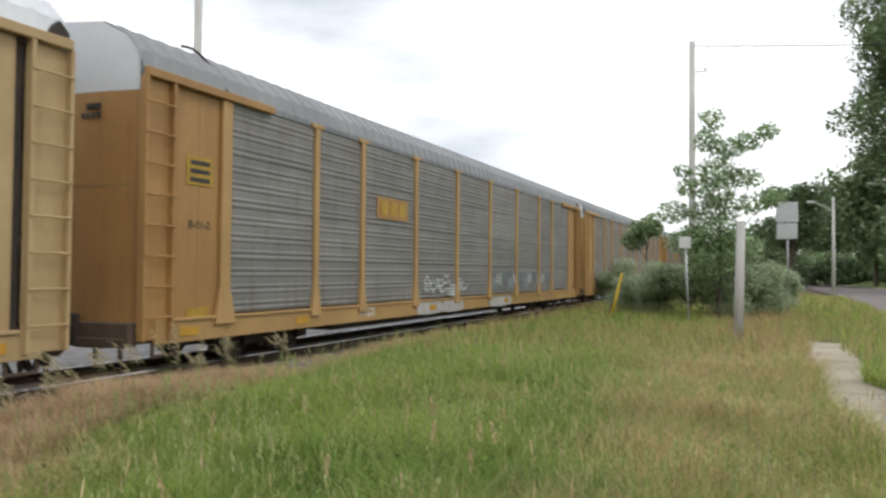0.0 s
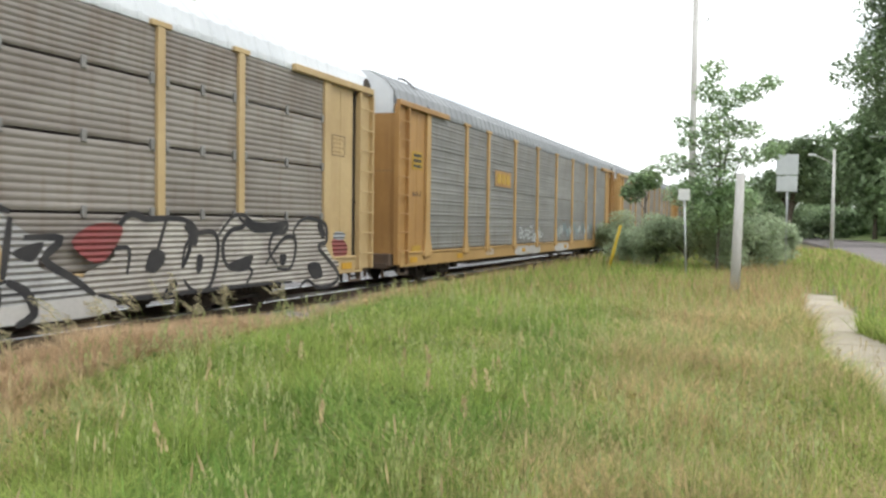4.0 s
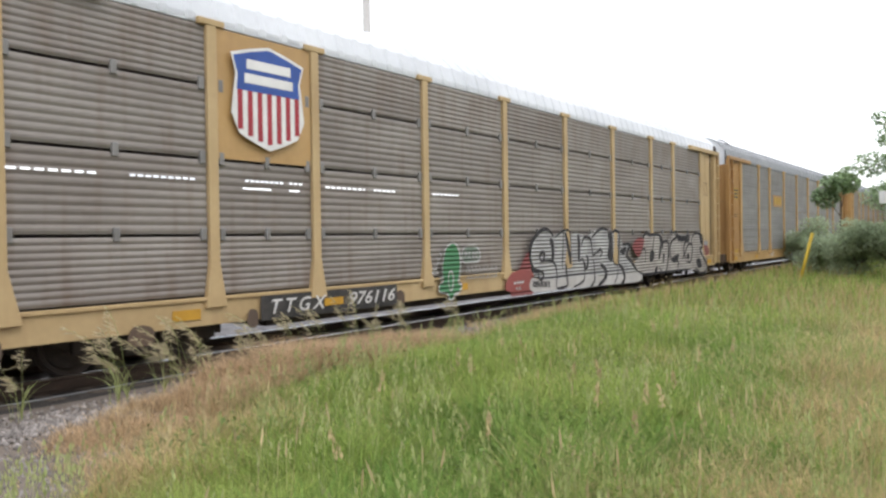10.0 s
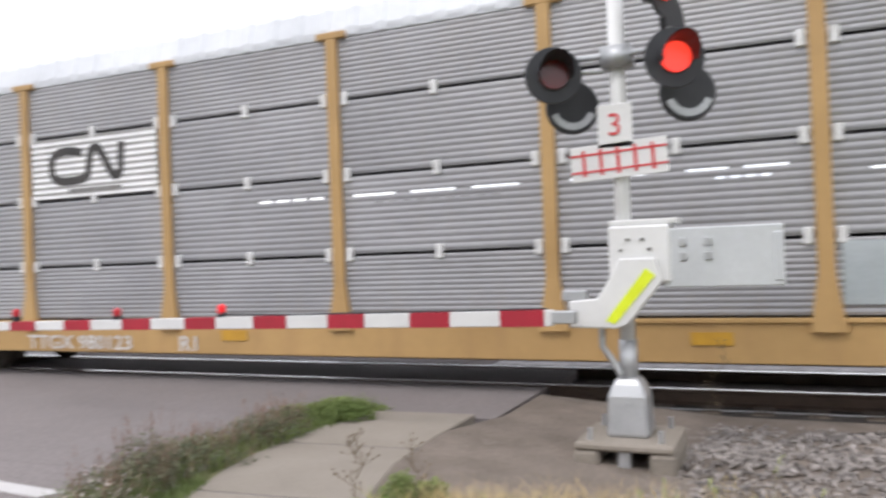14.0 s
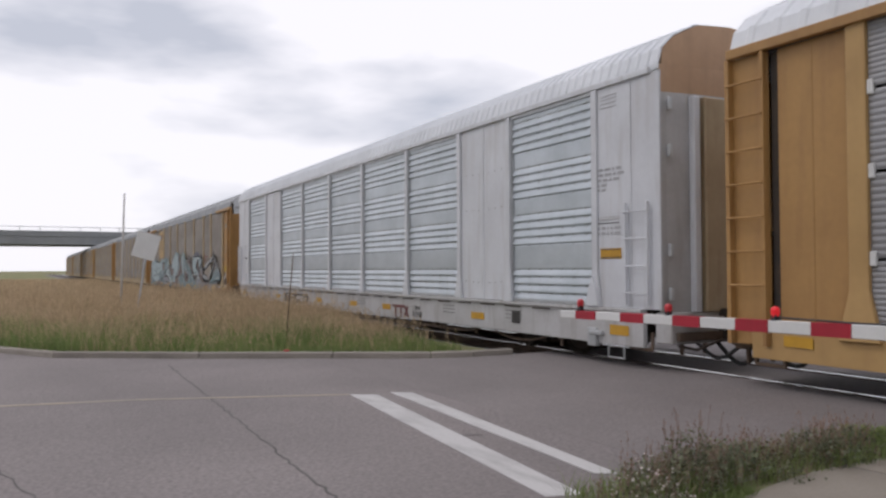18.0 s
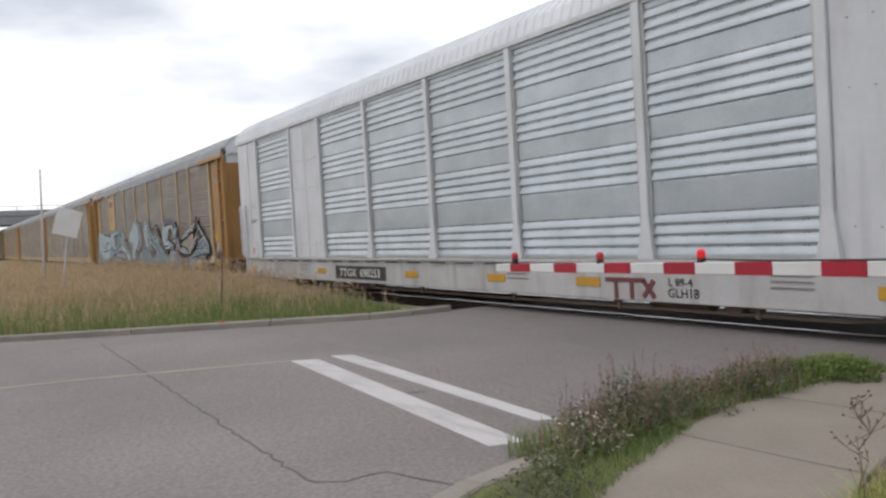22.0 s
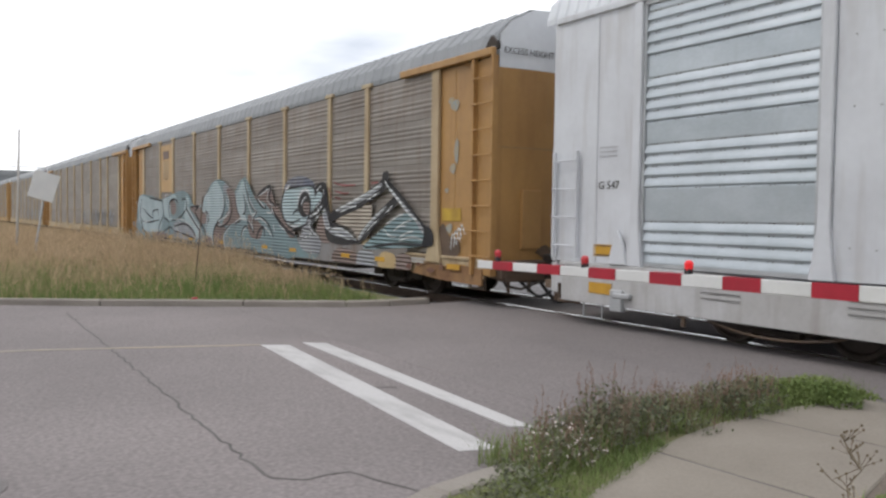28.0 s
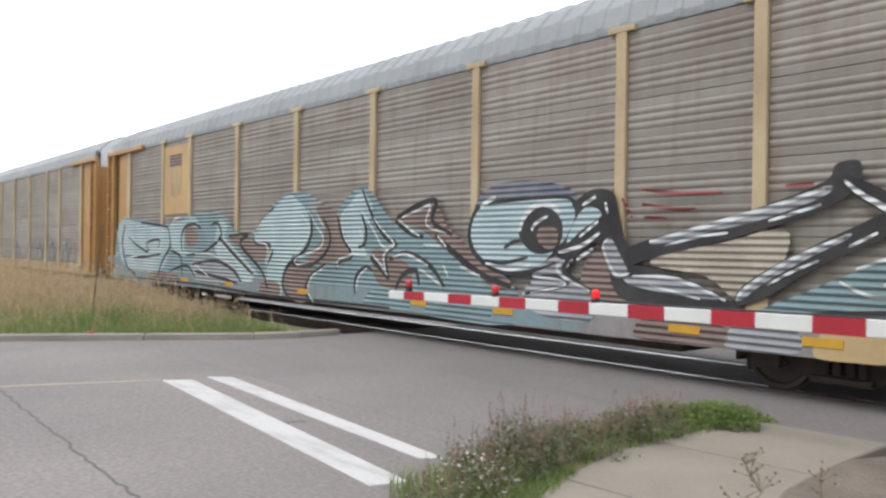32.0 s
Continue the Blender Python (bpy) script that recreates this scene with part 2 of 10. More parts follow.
RUST = (0.16, 0.075, 0.04)
M = dict(
    yellow=mat("yellow_car_paint", (0.48, 0.305, 0.125), (0.40, 0.25, 0.10), 0.8, 0.5, fine=0.08, streak=(0.30, 0.17, 0.08), streak_amt=0.3),
    orange=mat("orange_yellow_paint", (0.41, 0.235, 0.085), (0.34, 0.19, 0.07), 0.8, 0.5, fine=0.1, streak=(0.22, 0.11, 0.05), streak_amt=0.4),
    cream=mat("faded_yellow_paint", (0.49, 0.36, 0.19), (0.42, 0.30, 0.15), 0.9, 0.55, fine=0.1, streak=(0.34, 0.21, 0.11), streak_amt=0.3),
    steel=mat("weathered_galvanised_steel", (0.27, 0.265, 0.255), (0.205, 0.20, 0.195), 0.9, 0.55, 0.35, fine=0.12, stretch=(0.6, 1, 1.6), streak=(0.15, 0.115, 0.095), streak_amt=0.5, vary=0.08),
    browned=mat("browned_galvanised_steel", (0.275, 0.25, 0.225), (0.21, 0.185, 0.165), 0.9, 0.6, 0.25, fine=0.12, stretch=(0.6, 1, 1.6), streak=(0.17, 0.115, 0.085), streak_amt=0.55, vary=0.08),
    bright=mat("bright_galvanised_steel", (0.33, 0.33, 0.34), (0.275, 0.275, 0.285), 0.9, 0.5, 0.25, fine=0.1, stretch=(0.6, 1, 1.6), vary=0.05, streak=(0.3, 0.28, 0.25), streak_amt=0.3),
    silver=mat("new_galvanised_steel", (0.50, 0.54, 0.57), (0.41, 0.45, 0.475), 1.6, 0.36, 0.5, fine=0.1, stretch=(0.7, 1, 1.3), vary=0.05, streak=(0.33, 0.34, 0.34), streak_amt=0.2, spec=0.6),
    white=mat("white_car_paint", (0.62, 0.635, 0.665), (0.54, 0.55, 0.575), 0.7, 0.42, fine=0.06, streak=(0.36, 0.33, 0.31), streak_amt=0.45),
    primer=mat("tan_primer_paint", (0.47, 0.30, 0.185), (0.40, 0.25, 0.15), 0.8, 0.6, fine=0.1, streak=(0.30, 0.19, 0.12), streak_amt=0.4),
    lawn=mat("mown_lawn", (0.215, 0.29, 0.095), (0.26, 0.31, 0.12), 0.4, 0.9, bump=0.6, fine=0.35, c3=(0.18, 0.26, 0.08)),
    concrete_warm=mat("warm_pale_concrete", (0.42, 0.37, 0.29), (0.34, 0.295, 0.23), 1.1, 0.9, bump=0.3, fine=0.2, fine_scale=40.0, vary=0.06, c3=(0.36, 0.31, 0.23)),
    white_dirty=mat("dirty_white_car_paint", (0.49, 0.49, 0.495), (0.41, 0.40, 0.39), 1.1, 0.55, fine=0.1, streak=(0.25, 0.215, 0.19), streak_amt=0.6),
    roof_white=mat("white_roof_paint", (0.68, 0.70, 0.73), (0.57, 0.59, 0.62), 0.6, 0.5, fine=0.08),
    roof_grey=mat("grey_galvanised_roof", (0.27, 0.28, 0.29), (0.21, 0.22, 0.23), 0.6, 0.5, 0.3, fine=0.1),
    dark=mat("black_running_gear", (0.035, 0.03, 0.027), (0.06, 0.045, 0.035), 3, 0.8, fine=0.3),
    grime=mat("brown_dirty_steel", (0.09, 0.065, 0.05), (0.14, 0.095, 0.065), 2, 0.8, fine=0.3),
    wheel=mat("worn_wheel_steel", (0.05, 0.04, 0.034), (0.085, 0.065, 0.055), 4, 0.6, 0.3, fine=0.2),
    rubber=mat("black_rubber", (0.02, 0.02, 0.02), (0.03, 0.03, 0.03), 5, 0.7),
    rail=mat("rusty_rail_side", (0.065, 0.045, 0.034), (0.095, 0.065, 0.05), 3, 0.8, 0.2, fine=0.3),
    rail_top=mat("polished_rail_head", (0.88, 0.88, 0.88), (0.80, 0.80, 0.80), 3, 0.17, 1.0, fine=0.05),
    tie=mat("weathered_wood_tie", (0.10, 0.08, 0.065), (0.16, 0.13, 0.105), 3, 0.9, bump=0.5, fine=0.3, stretch=(8, 1, 1)),
    ballast=mat("grey_ballast_bed", (0.25, 0.225, 0.205), (0.17, 0.15, 0.135), 9, 0.95, bump=1.0, fine=0.5, c3=(0.42, 0.36, 0.30)),
    stone=mat("ballast_stone", (0.32, 0.29, 0.27), (0.2, 0.18, 0.165), 6, 0.9, fine=0.2, per="island", vary=0.45),
    gravel=mat("pale_gravel", (0.33, 0.315, 0.31), (0.19, 0.18, 0.18), 5, 0.95, bump=0.8, fine=0.6),
    soil=mat("dry_stony_soil", (0.215, 0.18, 0.15), (0.155, 0.128, 0.105), 2.2, 0.95, bump=1.0, fine=0.55, fine_scale=22.0, c3=(0.29, 0.255, 0.22)),
    turf=mat("grassy_soil", (0.13, 0.15, 0.06), (0.17, 0.155, 0.08), 0.5, 0.95, bump=0.9, fine=0.45, c3=(0.2, 0.16, 0.1)),
    meadow=mat("far_meadow", (0.13, 0.15, 0.05), (0.22, 0.19, 0.085), 0.12, 0.95, bump=0.5, fine=0.4, c3=(0.1, 0.13, 0.04)),
    asphalt=mat("worn_grey_asphalt", (0.235, 0.209, 0.204), (0.195, 0.174, 0.17), 0.35, 0.9, bump=0.6, fine=0.5, fine_scale=75.0, c3=(0.26, 0.23, 0.22), spec=0.25),
    asphalt_new=mat("smooth_dark_asphalt", (0.222, 0.198, 0.193), (0.188, 0.168, 0.164), 0.4, 0.88, spec=0.25, bump=0.4, fine=0.4, fine_scale=75.0),
    iron=mat("worn_cast_iron", (0.20, 0.18, 0.175), (0.155, 0.14, 0.135), 8, 0.7, 0.2, fine=0.3, bump=0.4),
    tar=mat("black_crack_sealant", (0.085, 0.077, 0.073), (0.13, 0.12, 0.115), 4, 0.8, fine=0.4),
    marking=mat("worn_white_road_paint", (0.50, 0.487, 0.48), (0.37, 0.357, 0.352), 1.6, 0.8, fine=0.3, fine_scale=30.0, lo=0.45, hi=0.72, stretch=(1, 4, 1)),
    yellow_line=mat("faded_yellow_road_paint", (0.38, 0.32, 0.24), (0.26, 0.235, 0.2), 2.0, 0.8, fine=0.25),
    concrete=mat("pale_concrete", (0.275, 0.243, 0.205), (0.225, 0.198, 0.165), 1.1, 0.9, bump=0.3, fine=0.2, fine_scale=40.0, vary=0.06, c3=(0.235, 0.21, 0.17)),
    kerb=mat("weathered_concrete_kerb", (0.31, 0.28, 0.245), (0.235, 0.21, 0.185), 1.2, 0.9, bump=0.4, fine=0.2, fine_scale=30.0, vary=0.08),
    grass=mat("green_grass_blades", (0.27, 0.365, 0.085), (0.355, 0.42, 0.12), 0.9, 0.7, per="island", vary=0.5, fine=0.1, c3=(0.43, 0.46, 0.19), spec=0.12, thin=0.35),
    straw=mat("dry_tan_grass", (0.62, 0.48, 0.26), (0.52, 0.40, 0.21), 0.6, 0.7, per="island", vary=0.5, fine=0.1, c3=(0.33, 0.34, 0.13), spec=0.2, thin=0.35),
    tussock=mat("pinkish_tan_tussock", (0.58, 0.43, 0.27), (0.50, 0.36, 0.22), 0.8, 0.7, per="island", vary=0.45, fine=0.1, c3=(0.70, 0.60, 0.42), spec=0.2, thin=0.35),
    plume=mat("pale_feathery_plumes", (0.66, 0.58, 0.40), (0.55, 0.48, 0.31), 1.2, 0.8, per="island", vary=0.3, fine=0.15, spec=0.2, thin=0.35),
    straw_brown=mat("dull_brown_grass", (0.55, 0.42, 0.28), (0.45, 0.34, 0.21), 0.35, 0.75, per="island", vary=0.35, fine=0.1, c3=(0.22, 0.24, 0.09), spec=0.2, thin=0.35),
    grass_dark=mat("dull_green_grass", (0.17, 0.235, 0.08), (0.235, 0.28, 0.105), 0.5, 0.65, per="island", vary=0.35, fine=0.1, c3=(0.24, 0.22, 0.1), spec=0.2, thin=0.35),
    seed=mat("tan_seed_heads", (0.56, 0.46, 0.27), (0.46, 0.38, 0.21), 1.2, 0.8, per="island", vary=0.25, fine=0.15, spec=0.2, thin=0.35),
    sorrel=mat("rust_brown_seed_heads", (0.30, 0.205, 0.155), (0.24, 0.16, 0.125), 1.2, 0.8, per="island", vary=0.25, fine=0.15, spec=0.2),
    dock=mat("tan_seed_heads", (0.58, 0.47, 0.27), (0.47, 0.36, 0.20), 1.2, 0.8, per="island", vary=0.25, fine=0.15, spec=0.2),
    seed_pale=mat("pale_green_seed_heads", (0.46, 0.49, 0.23), (0.36, 0.41, 0.16), 1.2, 0.8, per="island", vary=0.25, fine=0.15, spec=0.2, thin=0.35),
    stalk_brown=mat("dry_brown_stalk", (0.17, 0.13, 0.085), (0.13, 0.1, 0.065), 3, 0.8, fine=0.2),
    weed=mat("dark_weed_leaves", (0.14, 0.16, 0.10), (0.185, 0.19, 0.125), 1.4, 0.75, per="island", vary=0.4, fine=0.1, c3=(0.24, 0.13, 0.085), spec=0.1, thin=0.35),
    weed_bright=mat("bright_weed_leaves", (0.165, 0.225, 0.075), (0.225, 0.275, 0.10), 1.4, 0.7, per="island", vary=0.3, fine=0.1, spec=0.1, thin=0.35),
    flower=mat("pale_small_flowers", (0.62, 0.55, 0.50), (0.5, 0.42, 0.4), 3, 0.8, per="island", vary=0.2),
    leaf=mat("tree_leaves", (0.30, 0.40, 0.23), (0.37, 0.46, 0.28), 0.5, 0.7, per="island", vary=0.4, fine=0.1, spec=0.35, thin=0.35),
    leaf_soft=mat("soft_shrub_leaves", (0.38, 0.46, 0.30), (0.45, 0.52, 0.35), 0.5, 0.7, per="island", vary=0.35, fine=0.1, spec=0.35, thin=0.5),
    leaf_pale=mat("pale_young_leaves", (0.31, 0.43, 0.23), (0.38, 0.49, 0.27), 0.6, 0.5, per="island", vary=0.35, fine=0.1, spec=0.35, thin=0.35),
    leaf_dark=mat("dark_maple_leaves", (0.20, 0.28, 0.15), (0.26, 0.34, 0.19), 0.4, 0.5, per="island", vary=0.4, fine=0.1, spec=0.35, thin=0.35),
    bark=mat("grey_brown_bark", (0.13, 0.105, 0.085), (0.085, 0.07, 0.055), 5, 0.95, bump=0.8, stretch=(1, 1, 0.25)),
    wood_pole=mat("weathered_wood_pole", (0.56, 0.55, 0.53), (0.45, 0.43, 0.41), 3, 0.9, bump=0.4, stretch=(1, 1, 0.12), fine=0.2),
    concrete_pole=mat("pale_concrete_pole", (0.55, 0.54, 0.52), (0.45, 0.44, 0.42), 2, 0.85, fine=0.12),
    galv=mat("galvanised_fitting", (0.50, 0.51, 0.52), (0.40, 0.41, 0.42), 3, 0.45, 0.6, fine=0.1),
    alu=mat("cast_aluminium_box", (0.58, 0.60, 0.61), (0.50, 0.52, 0.53), 2, 0.45, 0.25, fine=0.08),
    enamel=mat("white_enamel", (0.70, 0.70, 0.69), (0.62, 0.62, 0.61), 2, 0.4, fine=0.05),
    black=mat("black_signal_paint", (0.022, 0.023, 0.026), (0.035, 0.036, 0.04), 3, 0.5, fine=0.1),
    red=mat("red_reflective_tape", (0.40, 0.022, 0.04), (0.33, 0.02, 0.035), 3, 0.45, fine=0.08),
    red_ink=mat("red_sign_ink", (0.6, 0.05, 0.06), (0.55, 0.05, 0.05), 3, 0.5, fine=0.05),
    ink=mat("black_stencil_paint", (0.03, 0.028, 0.028), (0.06, 0.055, 0.05), 5, 0.6, fine=0.2),
    pale_ink=mat("white_stencil_paint", (0.68, 0.67, 0.65), (0.52, 0.5, 0.48), 4, 0.6, fine=0.15),
    lens_off=mat("unlit_red_lens", (0.16, 0.012, 0.012), (0.12, 0.01, 0.01), 4, 0.2, spec=0.6),
    lens_on=mat("lit_red_lens", (0.7, 0.02, 0.04), (0.7, 0.02, 0.04), 4, 0.3, emit=(1.0, 0.06, 0.03), emit_strength=0.9),
    gate_lamp_on=mat("lit_gate_lamp", (0.6, 0.02, 0.03), (0.55, 0.02, 0.03), 4, 0.3, emit=(1.0, 0.03, 0.03), emit_strength=0.35),
    lamp_red=mat("red_lamp_plastic", (0.55, 0.03, 0.04), (0.4, 0.02, 0.03), 4, 0.3, spec=0.6),
    hivis=mat("fluorescent_yellow_tape", (0.74, 0.84, 0.03), (0.66, 0.76, 0.02), 4, 0.5, fine=0.05),
    amber=mat("amber_reflector_tape", (0.56, 0.31, 0.03), (0.46, 0.25, 0.03), 4, 0.55, fine=0.15),
    decal=mat("yellow_decal", (0.50, 0.33, 0.045), (0.36, 0.22, 0.04), 3, 0.6, fine=0.2),
    blue=mat("blue_decal", (0.035, 0.09, 0.34), (0.03, 0.075, 0.28), 3, 0.5, fine=0.08),
    deep_red=mat("red_stripe_decal", (0.36, 0.03, 0.045), (0.3, 0.03, 0.04), 3, 0.5, fine=0.08),
    decal_white=mat("white_decal", (0.76, 0.75, 0.73), (0.66, 0.65, 0.63), 3, 0.5, fine=0.08),
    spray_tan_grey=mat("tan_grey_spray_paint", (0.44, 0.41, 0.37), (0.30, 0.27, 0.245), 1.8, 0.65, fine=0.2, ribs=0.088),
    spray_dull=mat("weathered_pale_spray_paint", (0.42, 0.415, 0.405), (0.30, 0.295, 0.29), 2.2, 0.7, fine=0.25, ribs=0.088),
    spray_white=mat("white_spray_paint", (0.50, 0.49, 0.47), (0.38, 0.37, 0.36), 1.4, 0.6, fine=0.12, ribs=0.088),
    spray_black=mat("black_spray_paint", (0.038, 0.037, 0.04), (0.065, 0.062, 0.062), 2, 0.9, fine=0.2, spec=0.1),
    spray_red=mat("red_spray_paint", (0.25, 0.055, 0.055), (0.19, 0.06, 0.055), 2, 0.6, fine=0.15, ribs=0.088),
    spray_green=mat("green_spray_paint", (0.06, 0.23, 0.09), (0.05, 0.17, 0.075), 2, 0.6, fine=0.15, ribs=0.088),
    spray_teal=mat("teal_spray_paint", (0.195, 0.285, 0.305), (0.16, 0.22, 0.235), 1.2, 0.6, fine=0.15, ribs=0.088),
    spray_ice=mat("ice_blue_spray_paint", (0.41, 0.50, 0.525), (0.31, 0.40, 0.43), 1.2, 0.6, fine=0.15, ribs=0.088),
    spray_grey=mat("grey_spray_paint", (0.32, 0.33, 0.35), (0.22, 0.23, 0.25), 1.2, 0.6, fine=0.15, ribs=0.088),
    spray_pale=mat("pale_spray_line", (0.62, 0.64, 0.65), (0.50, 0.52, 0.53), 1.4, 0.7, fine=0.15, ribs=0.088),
    sill_teal=mat("teal_paint_on_the_sill", (0.17, 0.265, 0.285), (0.20, 0.22, 0.225), 0.9, 0.65, fine=0.2, streak=(0.17, 0.115, 0.09), streak_amt=0.6),
    sill_grey=mat("grey_paint_on_the_sill", (0.25, 0.25, 0.255), (0.20, 0.175, 0.16), 0.9, 0.7, fine=0.2, streak=(0.16, 0.105, 0.08), streak_amt=0.7),
    sill_white=mat("pale_paint_on_the_sill", (0.52, 0.50, 0.475), (0.42, 0.40, 0.38), 1.2, 0.65, fine=0.15, streak=(0.30, 0.26, 0.23), streak_amt=0.5),
    sill_rust=mat("rusty_sill_paint", (0.17, 0.085, 0.045), (0.29, 0.165, 0.075), 1.6, 0.8, fine=0.25, streak=(0.09, 0.055, 0.04), streak_amt=0.7),
    sill_red=mat("red_paint_on_the_sill", (0.30, 0.075, 0.07), (0.24, 0.075, 0.065), 1.2, 0.65, fine=0.15),
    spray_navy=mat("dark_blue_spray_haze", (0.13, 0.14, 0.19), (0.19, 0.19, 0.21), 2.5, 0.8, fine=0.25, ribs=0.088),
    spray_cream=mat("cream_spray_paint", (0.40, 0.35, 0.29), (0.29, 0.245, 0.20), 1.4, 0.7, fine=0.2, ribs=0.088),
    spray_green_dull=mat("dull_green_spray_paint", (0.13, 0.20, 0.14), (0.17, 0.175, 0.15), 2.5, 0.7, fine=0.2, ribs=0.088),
    grass_deep=mat("deep_green_grass", (0.165, 0.29, 0.065), (0.23, 0.345, 0.085), 1.0, 0.65, per="island", vary=0.5, fine=0.1, c3=(0.32, 0.395, 0.12), spec=0.15, thin=0.35),
    straw_rust=mat("rust_tan_grass", (0.56, 0.40, 0.22), (0.45, 0.345, 0.18), 0.4, 0.75, per="island", vary=0.3, fine=0.1, c3=(0.27, 0.27, 0.11), spec=0.15, thin=0.35),
    ballast_dark=mat("dark_ballast_strip", (0.075, 0.065, 0.058), (0.05, 0.044, 0.04), 9, 0.95, bump=1.0, fine=0.5, c3=(0.12, 0.105, 0.095)),
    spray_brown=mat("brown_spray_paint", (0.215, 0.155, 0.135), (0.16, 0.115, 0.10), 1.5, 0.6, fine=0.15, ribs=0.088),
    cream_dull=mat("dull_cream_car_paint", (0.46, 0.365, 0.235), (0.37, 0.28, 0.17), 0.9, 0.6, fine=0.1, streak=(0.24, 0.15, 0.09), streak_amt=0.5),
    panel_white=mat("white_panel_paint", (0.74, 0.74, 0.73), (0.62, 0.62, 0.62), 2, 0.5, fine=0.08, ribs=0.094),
    maroon=mat("maroon_stencil_paint", (0.17, 0.05, 0.05), (0.13, 0.045, 0.045), 3, 0.6, fine=0.1),
    grey_ink=mat("faded_grey_stencil", (0.30, 0.30, 0.31), (0.40, 0.40, 0.41), 30, 0.6, fine=0.3),
    flaked=mat("flaked_bluish_paint", (0.26, 0.30, 0.31), (0.36, 0.30, 0.20), 14, 0.75, fine=0.3),
    pale_grey=mat("pale_grey_stencil", (0.42, 0.42, 0.43), (0.5, 0.5, 0.51), 30, 0.6, fine=0.3),
    stencil_faint=mat("faded_stencil_on_yellow", (0.24, 0.16, 0.08), (0.34, 0.23, 0.11), 25, 0.7, fine=0.3),
    rust_brown=mat("dark_rust", (0.13, 0.06, 0.045), (0.18, 0.10, 0.075), 4, 0.85, fine=0.3),
    orange_rust=mat("orange_rust_stain", (0.42, 0.14, 0.06), (0.34, 0.13, 0.07), 3, 0.8, fine=0.3),
    bridge=mat("grey_bridge_concrete", (0.27, 0.28, 0.29), (0.22, 0.23, 0.24), 0.3, 0.9, fine=0.1),
    siding=mat("white_house_siding", (0.68, 0.68, 0.68), (0.6, 0.6, 0.6), 0.5, 0.7, fine=0.06),
    shingle=mat("grey_roof_shingle", (0.16, 0.155, 0.155), (0.12, 0.118, 0.118), 1.5, 0.9, bump=0.4, fine=0.3),
    glass=mat("dark_window_glass", (0.05, 0.06, 0.07), (0.04, 0.05, 0.06), 1, 0.08, spec=0.6),
    car_green=mat("green_car_paint", (0.04, 0.22, 0.12), (0.035, 0.18, 0.1), 1, 0.3),
    marker=mat("yellow_marker_plastic", (0.72, 0.52, 0.06), (0.62, 0.43, 0.05), 3, 0.5, fine=0.1),
    wire=mat("dark_cable", (0.05, 0.05, 0.055), (0.04, 0.04, 0.045), 3, 0.6),
)


